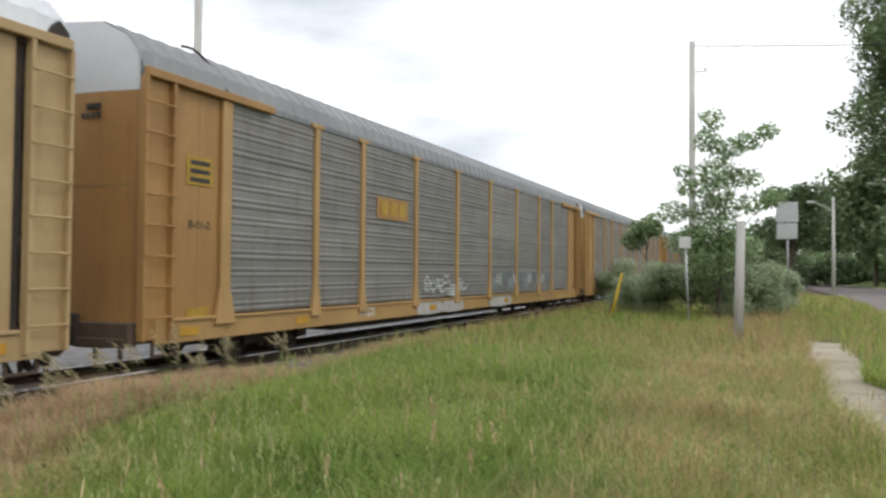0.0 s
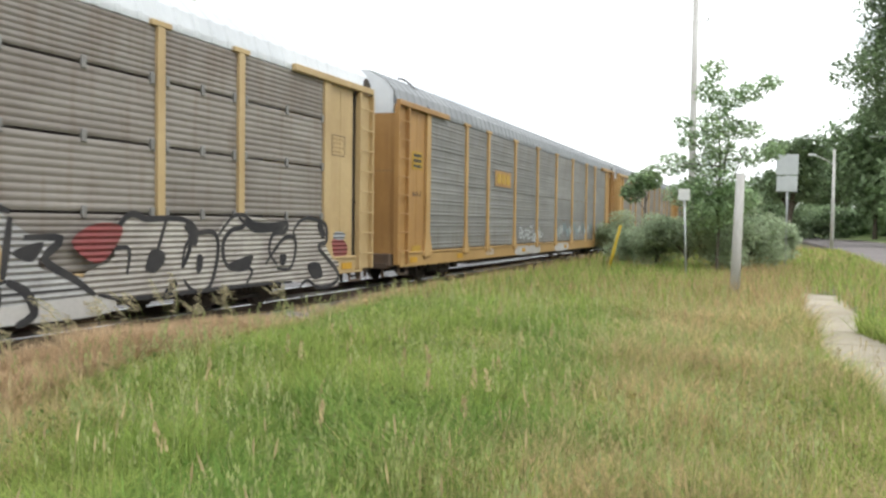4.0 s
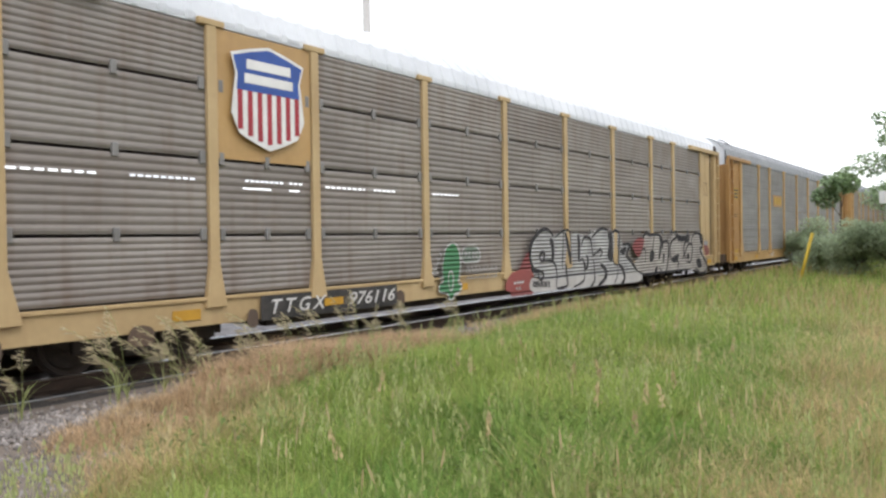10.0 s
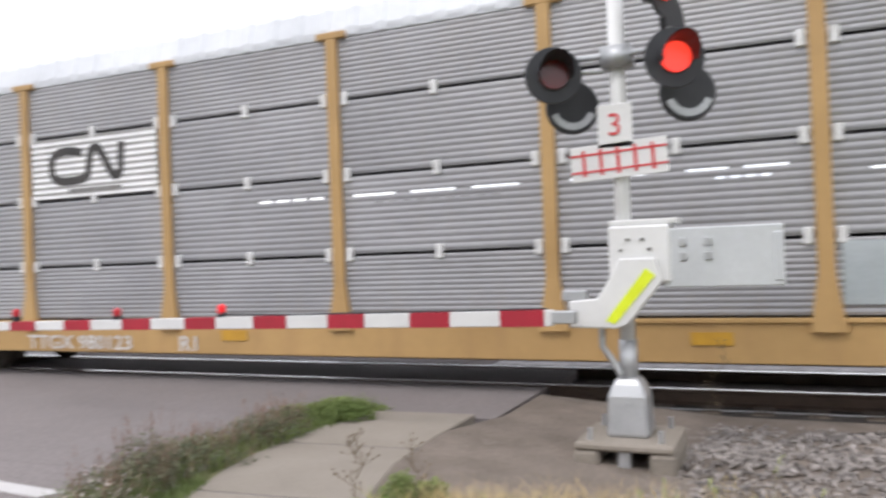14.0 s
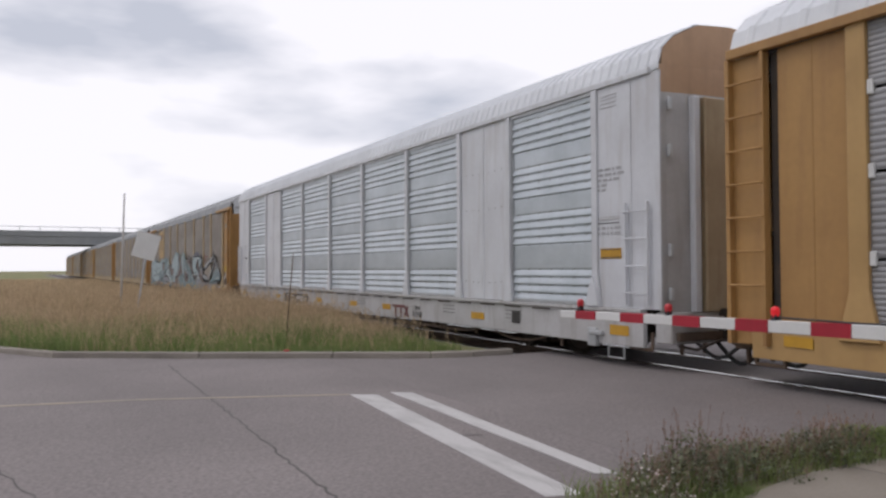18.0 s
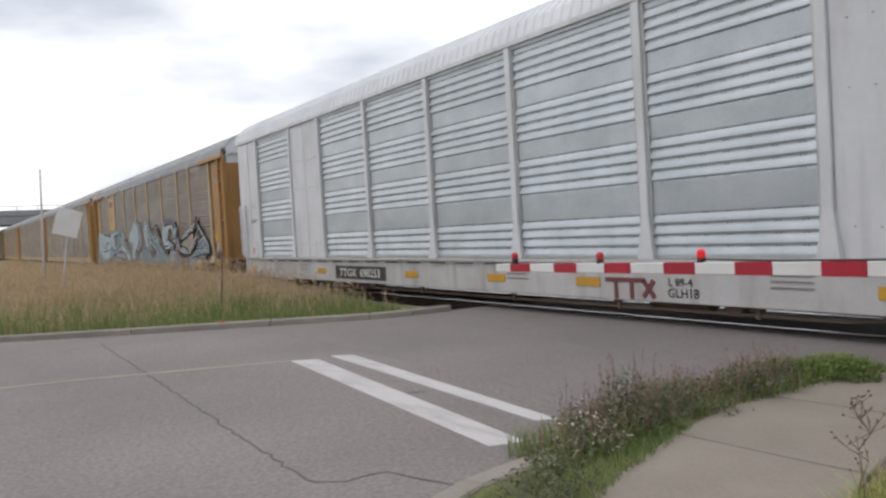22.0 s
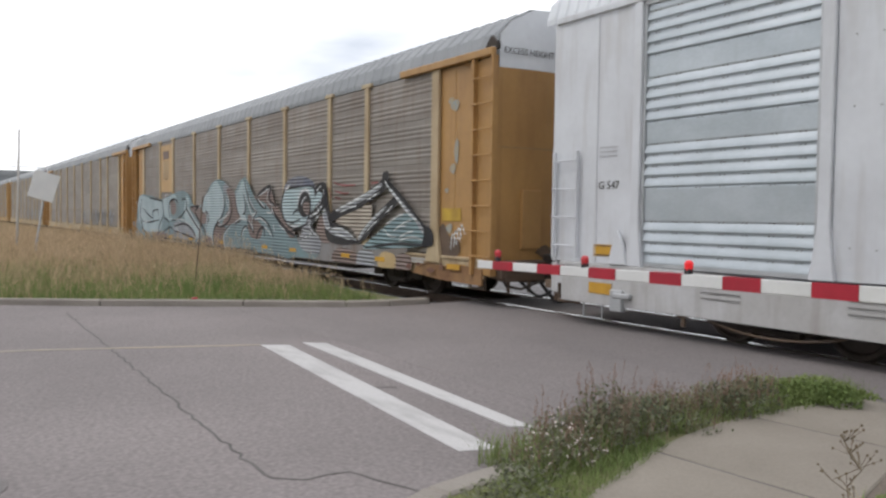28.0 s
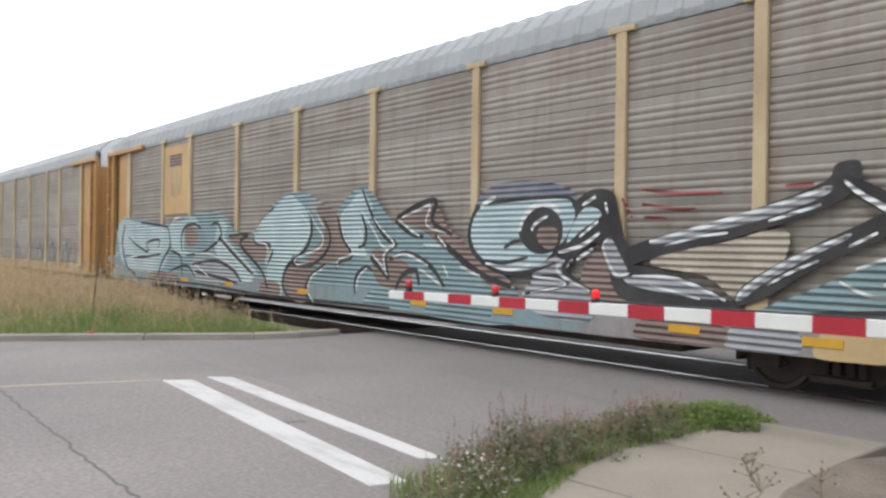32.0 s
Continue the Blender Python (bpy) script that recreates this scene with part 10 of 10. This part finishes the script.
# weeds along the kerb at the crossing
wd = thing("weeds", "dark weeds with brown seed heads along the kerb", "weed", kind="stuff")
rng = np.random.default_rng(31)
wb = []
for u in np.linspace(0, 1, 26):
    y = 3.35 + 4.1 * u
    x = np.interp(y, [3.3, 4.2, 5.2, 6.2, 7.5], [-4.15, -4.33, -4.4, -4.36, -4.2]) + rng.uniform(-0.24, 0.2)
    h = np.interp(u, [0, 0.15, 0.5, 0.9, 1], [0.26, 0.40, 0.27, 0.23, 0.20]) * rng.uniform(0.45, 1.4)
    wb.append((x, y, h * 0.42, rng.uniform(0.2, 0.36), rng.uniform(0.16, 0.28), h * 0.5))
v, f = leaf_cloud(7500, blob_sampler(wb[:20], rng, 0.0), 0.038, rng)
part("leaves", raw_mesh("leaves", v, f, "weed"), wd)
vb, fb = leaf_cloud(5000, blob_sampler([(b[0] + rng.uniform(-0.1, 0.1), b[1], b[2] * 0.8, 0.34, 0.3, b[5] * rng.uniform(0.6, 1.0)) for b in wb[20:]], rng, 0.0), 0.04, rng)
part("bright_leaves", raw_mesh("leaves", vb, fb, "weed_bright"), wd)
sp = blob_sampler(wb[:20], rng, 0.2)(750)
hs = np.clip(sp[:, 2] * 1.25 + rng.uniform(-0.02, 0.12, len(sp)), 0.1, 0.6)
vs, fs, tx, ty = stems(sp[:, 0], sp[:, 1], hs, 0.004, rng)
vb, fb = seed_heads(tx, ty, hs - 0.03, 0.07, rng, 9)
part("seed_heads", raw_mesh("heads", np.concatenate([vs, vb]), np.concatenate([fs, fb + len(vs)]), "sorrel"), wd)
vb, fb = leaf_cloud(260, blob_sampler(wb[:5], rng, 0.85), 0.034, rng)
part("flowers", raw_mesh("flowers", vb, fb, "flower"), wd)
# low strip of grass between kerb and pavement
v1, f1, _ = blades(9000, dict(x=(-4.8, -3.7), y=(3.2, 7.5)), lambda x, y: (np.abs(x - np.interp(y, [3.3, 4.2, 5.2, 6.2, 7.5], [-4.1, -4.28, -4.36, -4.33, -4.2])) < 0.3) * np.clip(0.7 + smooth_noise(x, y, 3.0, 41), 0, 1), lambda x, y: 0.24 + 0.1 * smooth_noise(x, y, 2.5, 42), 0.006, 0.8, 43)
thing("green_grass", "uneven dull grass among the kerb weeds", "grass", kind="stuff", data=raw_mesh("grass", v1, f1, "grass_dark"))
# straw at the foot of the verge
v1, f1, _ = blades(16000, dict(x=(-2.4, 1.6), y=(2.6, 5.2)), lambda x, y: (x > np.interp(y, [3.1, 4.2, 5.5], [-1.8, -2.1, -2.3])) * (y < edge_y(x) + 0.15) * np.clip(0.75 + smooth_noise(x, y, 1.5, 44), 0, 1), lambda x, y: 0.27 + 0.08 * smooth_noise(x, y, 1.2, 45), 0.005, 1.0, 46)
thing("dry_grass", "loose straw at the foot of the verge", "grass", kind="stuff", data=raw_mesh("grass", v1, f1, "straw"))
v1, f1, _ = blades(60000, dict(x=(-4.3, -1.0), y=(0.2, 4.6)), lambda x, y: ((x > np.interp(y, [0.3, 1.82, 2.6, 3.48, 5], [-2.95, -3.5, -3.85, -4.03, -4.2])) & (x < np.interp(y, [0.4, 1.6, 2.6, 3.46, 4.6], [-1.86, -2.45, -3.05, -3.46, -3.9]))) * 0.9,
                   lambda x, y: 0.12 + 0.07 * smooth_noise(x, y, 3, 2), 0.006, 1.2, 33)
thing("green_grass", "short uneven grass between kerb and pavement", "grass", kind="stuff", data=raw_mesh("grass", v1, f1, "grass_dark"))
px, py = RNG.uniform(-4.3, -2.2, 12000), RNG.uniform(0.2, 3.6, 12000)
k = (px > np.interp(py, [0.3, 1.82, 2.6, 3.48, 5], [-2.7, -3.28, -3.66, -4.0, -4.2])) & (px < np.interp(py, [0.4, 1.6, 2.6, 3.46], [-1.95, -2.52, -3.1, -3.5])) & (smooth_noise(px, py, 3.5, 28) > -0.1)
base_low = np.stack([px[k], py[k], RNG.uniform(0.05, 0.2, k.sum())], -1)
thing("kerb_weeds", "low leafy weeds that creep over the kerb", "weed", kind="stuff", data=raw_mesh("leaves", *leaf_cloud(len(base_low), lambda n: base_low, 0.04, RNG), "weed"))
# short grass round the bend of the pavement
def bend_mask(px, py):
    kerb = np.interp(py, [-4.2, -2.8, -0.95, 0.35], [2.9, -0.65, -2.25, -2.85])
    walk_w = (py > -1.1) & (px > np.interp(py, [-1, 0.4], [-1.32, -1.92])) & (px < np.interp(py, [-0.7, 0.6], [0.38, -0.62]))
    path_w = (py < np.interp(px, *np.array(PATH_L).T)) & (py > np.interp(px, *np.array(PATH_R).T)) & (px > -1.3)
    joint_w = (px > -1.3) & (px < 0.6) & (py < -0.8) & (py > -1.75)
    return (px > kerb) & ~walk_w & ~path_w & ~joint_w


v1, f1, _ = blades(90000, dict(x=(-3.0, 8), y=(-4.25, 0.3)), lambda x, y: bend_mask(x, y) * ((x < 1.6) | (y < -2.2)) * 0.7, lambda x, y: 0.14 + 0.05 * smooth_noise(x, y, 2, 52), 0.006, 0.9, 53)
thing("green_grass", "short grass round the bend of the pavement", "grass", kind="stuff", data=raw_mesh("grass", v1, f1, "grass"))
# a clump of weed and a bare stalk beside the pavement
cw = thing("weed_clump", "green weed clump beside the pavement", "weed", (-2.2, 4.5, 0.0), kind="stuff")
v, f = leaf_cloud(2600, blob_sampler([(0, 0, 0.1, 0.17, 0.2, 0.14), (0.12, 0.2, 0.08, 0.14, 0.16, 0.1), (-0.05, 0.1, 0.16, 0.08, 0.1, 0.1)], rng, 0.0), 0.028, rng)
part("leaves", raw_mesh("leaves", v, f, "weed_bright"), cw)


def stalk(at, h, seed):
    rg = random.Random(seed)
    t = thing("bare_stalk", "thin bare weed stalk with small brown buds", "weed", at, kind="stuff")
    m = Mb()
    pts = [(0.1 * rg.uniform(-1, 1) * u, 0.1 * rg.uniform(-1, 1) * u, h * u) for u in np.linspace(0, 1, 7)]
    m.pipe(pts, 0.003, 4)
    for k in range(24):
        p = Vector(pts[rg.randint(2, 6)])
        q = p + Vector((rg.uniform(-0.08, 0.08), rg.uniform(-0.08, 0.08), rg.uniform(0.02, 0.09)))
        m.tube(p, q, 0.0014, n=4)
        m.box(q.x - 0.004, q.x + 0.004, q.y - 0.004, q.y + 0.004, q.z - 0.005, q.z + 0.006)
    part("stem", m.mesh("stem", "stalk_brown"), t)


for k, (x, y, h) in enumerate(((-2.1, 3.7, 0.6), (-2.25, 4.0, 0.5), (-2.0, 4.3, 0.45), (-0.4, 7.2, 0.75))):
    stalk((x, y, 0.03), h, k)

# loose ballast stones where the bed is seen close
ns = 11000
px, py = np.concatenate([RNG.uniform(-2.4, 14, 6500), RNG.uniform(-2.2, 4.6, 4500)]), np.concatenate([7.0 + 1.5 * RNG.random(6500), RNG.uniform(4.7, 7.6, 4500)])
k = (py > edge_y(px) + 0.12) & ((px > -0.9) | (py > 6.5) | (RNG.random(ns) < 0.3))
px, py = px[k], py[k]
ns = len(px)
s = RNG.uniform(0.012, 0.042, ns) * np.where(py < 6.6, 0.75, 1)
corner = np.array([[1, 0, 0], [-1, 0, 0], [0, 1, 0], [0, -1, 0], [0, 0, 1], [0, 0, -1]], float)
tri = np.array([[0, 2, 4], [2, 1, 4], [1, 3, 4], [3, 0, 4], [2, 0, 5], [1, 2, 5], [3, 1, 5], [0, 3, 5]])
v = corner[None] * s[:, None, None] * RNG.uniform(0.6, 1.3, (ns, 6, 3)) + RNG.uniform(-0.3, 0.3, (ns, 6, 3)) * s[:, None, None]
over = py - np.interp(px, [-2.65, -0.4, 1.4, 3, 9, 16], [4.2, 4.9, 5.7, 6.5, 7.4, 8.0])
v += np.stack([px, py, np.interp(over, [0, 0.6, 1.3, 3], [0.04, -0.05, -0.16, -0.18])], -1)[:, None, :]
thing("ballast_stones", "loose grey ballast stones beside the track", "stones", kind="stuff", data=raw_mesh("stones", v.reshape(-1, 3), (np.arange(ns)[:, None, None] * 6 + tri[None]).reshape(-1, 3), "stone"))


def tree(at, trunk_h, blobs, leaf, n, size, label, seed, trunk_r=0.2, name="tree"):
    rng = np.random.default_rng(seed)
    t = thing(name, label, "tree" if name == "tree" else "shrub", at)
    m = Mb()
    top = (0.1, 0.0, trunk_h)
    m.tube((0, 0, -0.3), top, trunk_r, trunk_r * 0.6, n=10)
    for b in blobs:
        c = Vector(b[:3])
        start = Vector((0, 0, trunk_h * rng.uniform(0.45, 0.95)))
        mid = start.lerp(c, 0.55) + Vector((rng.uniform(-0.2, 0.2), rng.uniform(-0.2, 0.2), 0.1 * (c - start).length))
        m.tube(start, mid, trunk_r * 0.35, trunk_r * 0.2, n=6)
        m.tube(mid, c, trunk_r * 0.2, trunk_r * 0.07, n=5)
        for q in range(3):
            e = c + Vector((rng.uniform(-1, 1) * b[3] * 0.7, rng.uniform(-1, 1) * b[4] * 0.7, rng.uniform(-0.5, 0.8) * b[5] * 0.7))
            m.tube(c.lerp(mid, 0.3), e, trunk_r * 0.08, trunk_r * 0.03, n=4)
    part("trunk", m.mesh("trunk", "bark"), t, label="grey-brown bark trunk and limbs")
    v, f = leaf_cloud(n, blob_sampler(blobs, rng, 0.35), size, rng)
    part("crown", raw_mesh("crown", v, f, leaf), t, label="loose leafy crown")
    return t


def lumps(n, cx, cy, cz, sx, sy, sz, r0, r1, seed):
    rg = random.Random(seed)
    out = []
    for _ in range(n):
        while True:
            a, b, c = rg.uniform(-1, 1), rg.uniform(-1, 1), rg.uniform(-1, 1)
            if a * a + b * b + c * c < 1:
                break
        r = rg.uniform(r0, r1)
        out.append((cx + a * sx, cy + b * sy, cz + c * sz, r, r, r * rg.uniform(0.6, 0.85)))
    return out


# young tree with open sprays, in front of shrubs
tp = polar(-86.3, 28)
tb = [(0, 0.25, 6.9, 0.5, 0.45, 0.45), (0, 0.45, 6.2, 0.6, 0.5, 0.4), (0.2, -0.2, 5.9, 0.7, 0.6, 0.4), (0, -0.9, 6.1, 0.6, 0.5, 0.35), (0, -1.5, 6.4, 0.6, 0.4, 0.3), (0, 0.1, 5.1, 0.9, 0.7, 0.5), (0.2, -0.8, 4.9, 0.7, 0.6, 0.35),
      (0, 0.9, 4.6, 0.6, 0.6, 0.35), (0, 1.2, 5.2, 0.4, 0.35, 0.25), (0.1, 1.5, 3.8, 0.7, 0.6, 0.4), (0, -1.0, 4.0, 0.6, 0.6, 0.4), (0, -1.7, 4.2, 0.5, 0.45, 0.3), (0, 2.2, 3.5, 0.45, 0.4, 0.3), (0.3, 0.2, 3.8, 0.9, 0.9, 0.5), (0, 0.8, 2.9, 0.8, 0.8, 0.5), (-0.4, 0.1, 3.0, 0.8, 0.9, 0.6), (-0.5, -0.5, 2.6, 0.8, 0.8, 0.6), (-0.5, 0.3, 2.1, 0.9, 0.9, 0.6), (-0.2, 0.0, 4.4, 0.7, 0.6, 0.5)]
tree(tp, 4.2, tb, "leaf_pale", 9500, 0.14, "slim young tree with open pale leafy sprays", 51, 0.06)
for k, (az, d, w, h) in enumerate(((-80.6, 34, 1.0, 1.8), (-82.2, 31, 1.4, 2.5), (-84.2, 30, 1.8, 3.5), (-86.2, 29, 1.7, 3.3), (-88.3, 31, 1.5, 2.5), (-89.8, 36, 1.2, 2.0), (-79.2, 42, 1.4, 2.6))):
    tree(polar(az, d), 0.8, lumps(10, 0, 0, h * 0.5, w * 0.75, w * 0.75, h * 0.35, 0.5, 0.85, 60 + k), "leaf_soft", 6000, 0.13, "loose grey-green shrub in tall grass", 70 + k, 0.06, "shrub")
tree(polar(-81.4, 33), 3.0, [(0, 0, 3.5, 0.7, 0.7, 0.4), (0, 0.5, 3.0, 0.5, 0.5, 0.4)], "leaf", 1000, 0.2, "small dark sapling above the shrubs", 80, 0.05)
# trees along the street
tree(polar(-90.8, 85), 4, lumps(22, 0, 0, 7.3, 3.0, 3.2, 3.2, 1.2, 2.0, 81), "leaf_dark", 7000, 0.5, "dark green street tree far off", 81, 0.3)
def grown(k, blobs):
    return [tuple(v * k for v in b) for b in blobs]


tree(polar(-99.5, 84), 11, grown(1.83, lumps(46, 0, 0.5, 11.2, 4.3, 4.6, 5.0, 1.2, 2.1, 82)), "leaf_dark", 40000, 0.46, "tall dark maple beyond the street", 82, 0.6)
tree(polar(-95.8, 113), 6, grown(1.6, lumps(26, 0, 0, 6.2, 4.0, 3.6, 4.2, 1.4, 2.4, 83)), "leaf_dark", 9000, 0.8, "dark leafy street tree beside the road", 83, 0.3)
tree(polar(-93.6, 142), 6, grown(1.5, lumps(24, 0, 0, 6.5, 5.0, 4.0, 4.2, 1.8, 2.8, 84)), "leaf", 7000, 0.9, "dark leafy street tree far off", 84, 0.3)
tree(polar(-98.6, 122), 6, grown(1.7, lumps(24, 0, 0, 5.6, 4.0, 3.6, 4.0, 1.4, 2.4, 85)), "leaf", 8000, 0.8, "leafy green street tree beside houses", 85, 0.3)
tree(polar(-89.0, 110), 3, lumps(20, 0, 0, 4.5, 5.0, 6.0, 3.0, 1.8, 3.0, 86), "leaf_dark", 6000, 0.6, "line of dark trees far along the railway", 86, 0.3)
tree(polar(-86.0, 130), 3, lumps(20, 0, 0, 4.0, 5.0, 7.0, 3.0, 1.8, 3.0, 87), "leaf_dark", 6000, 0.7, "line of dark trees far along the railway", 87, 0.3)
tree(polar(-96.6, 108), 2, grown(2.6, lumps(14, 0, 0, 1.9, 1.1, 1.0, 1.3, 0.5, 0.9, 88)), "leaf_pale", 3600, 0.5, "bright green shrub beside the street", 88, 0.08, "shrub")
tree(polar(-101.5, 84), 6, grown(1.5, lumps(24, 0, 0, 6, 4.0, 4.6, 4.4, 1.4, 2.4, 89)), "leaf_dark", 8000, 0.7, "dark leafy street tree beside the road", 89, 0.3)

for k, (az, d, h) in enumerate(((-90.5, 120, 4.5), (-92.2, 132, 5.5), (-93.8, 128, 4.8), (-95.4, 136, 6.0), (-97.0, 126, 5.2), (-98.6, 134, 5.6), (-100.2, 128, 5.0))):
    tree(polar(az, d), 1.5, lumps(18, 0, 0, h * 0.45, 2.6, 3.0, h * 0.45, 1.2, 2.0, 120 + k), "leaf", 4500, 0.55, "far leafy green tree at the end of the street", 120 + k, 0.2)

# street trees continued unseen behind the viewer, added to dim sky light and reflections
for k, (x, y, h) in enumerate(((34, -21, 1.0), (21, -23, 0.9), (9, -20, 1.05), (-3, -24, 0.95), (-15, -25, 1.1), (-29, -24, 0.9), (-45, -23, 1.0))):
    tree((x, y, 0), 4, [(a * h, b * h, c * h, r * h, q * h, w * h) for a, b, c, r, q, w in lumps(24, 0, 0, 6.2, 4.2, 3.6, 4.4, 1.4, 2.4, 90 + k)], "leaf_dark", 5000, 0.55, "dark leafy street tree beside the road", 90 + k, 0.3)


# ---- motion of the train ----
def train_at(t):
    for (t0, x0), (t1, x1) in zip(TRAIN, TRAIN[1:]):
        if t <= t1:
            return x0 + (x1 - x0) * (t - t0) / (t1 - t0)
    return TRAIN[-1][1]


def motions():
    for k, (car, axles) in CARS.items():
        walk(car, [(t, pose(x - PITCH * k, TRACK_Y, 0)) for t, x in TRAIN])
        if 0 <= k <= 5:
            for a in axles:
                home = a.location.copy()
                walk(a, [(i * 0.2, pose(home.x, home.y, home.z, 0, math.degrees((train_at(i * 0.2) - train_at(0)) / 0.43) % 360, 0)) for i in range(161)])


motions()
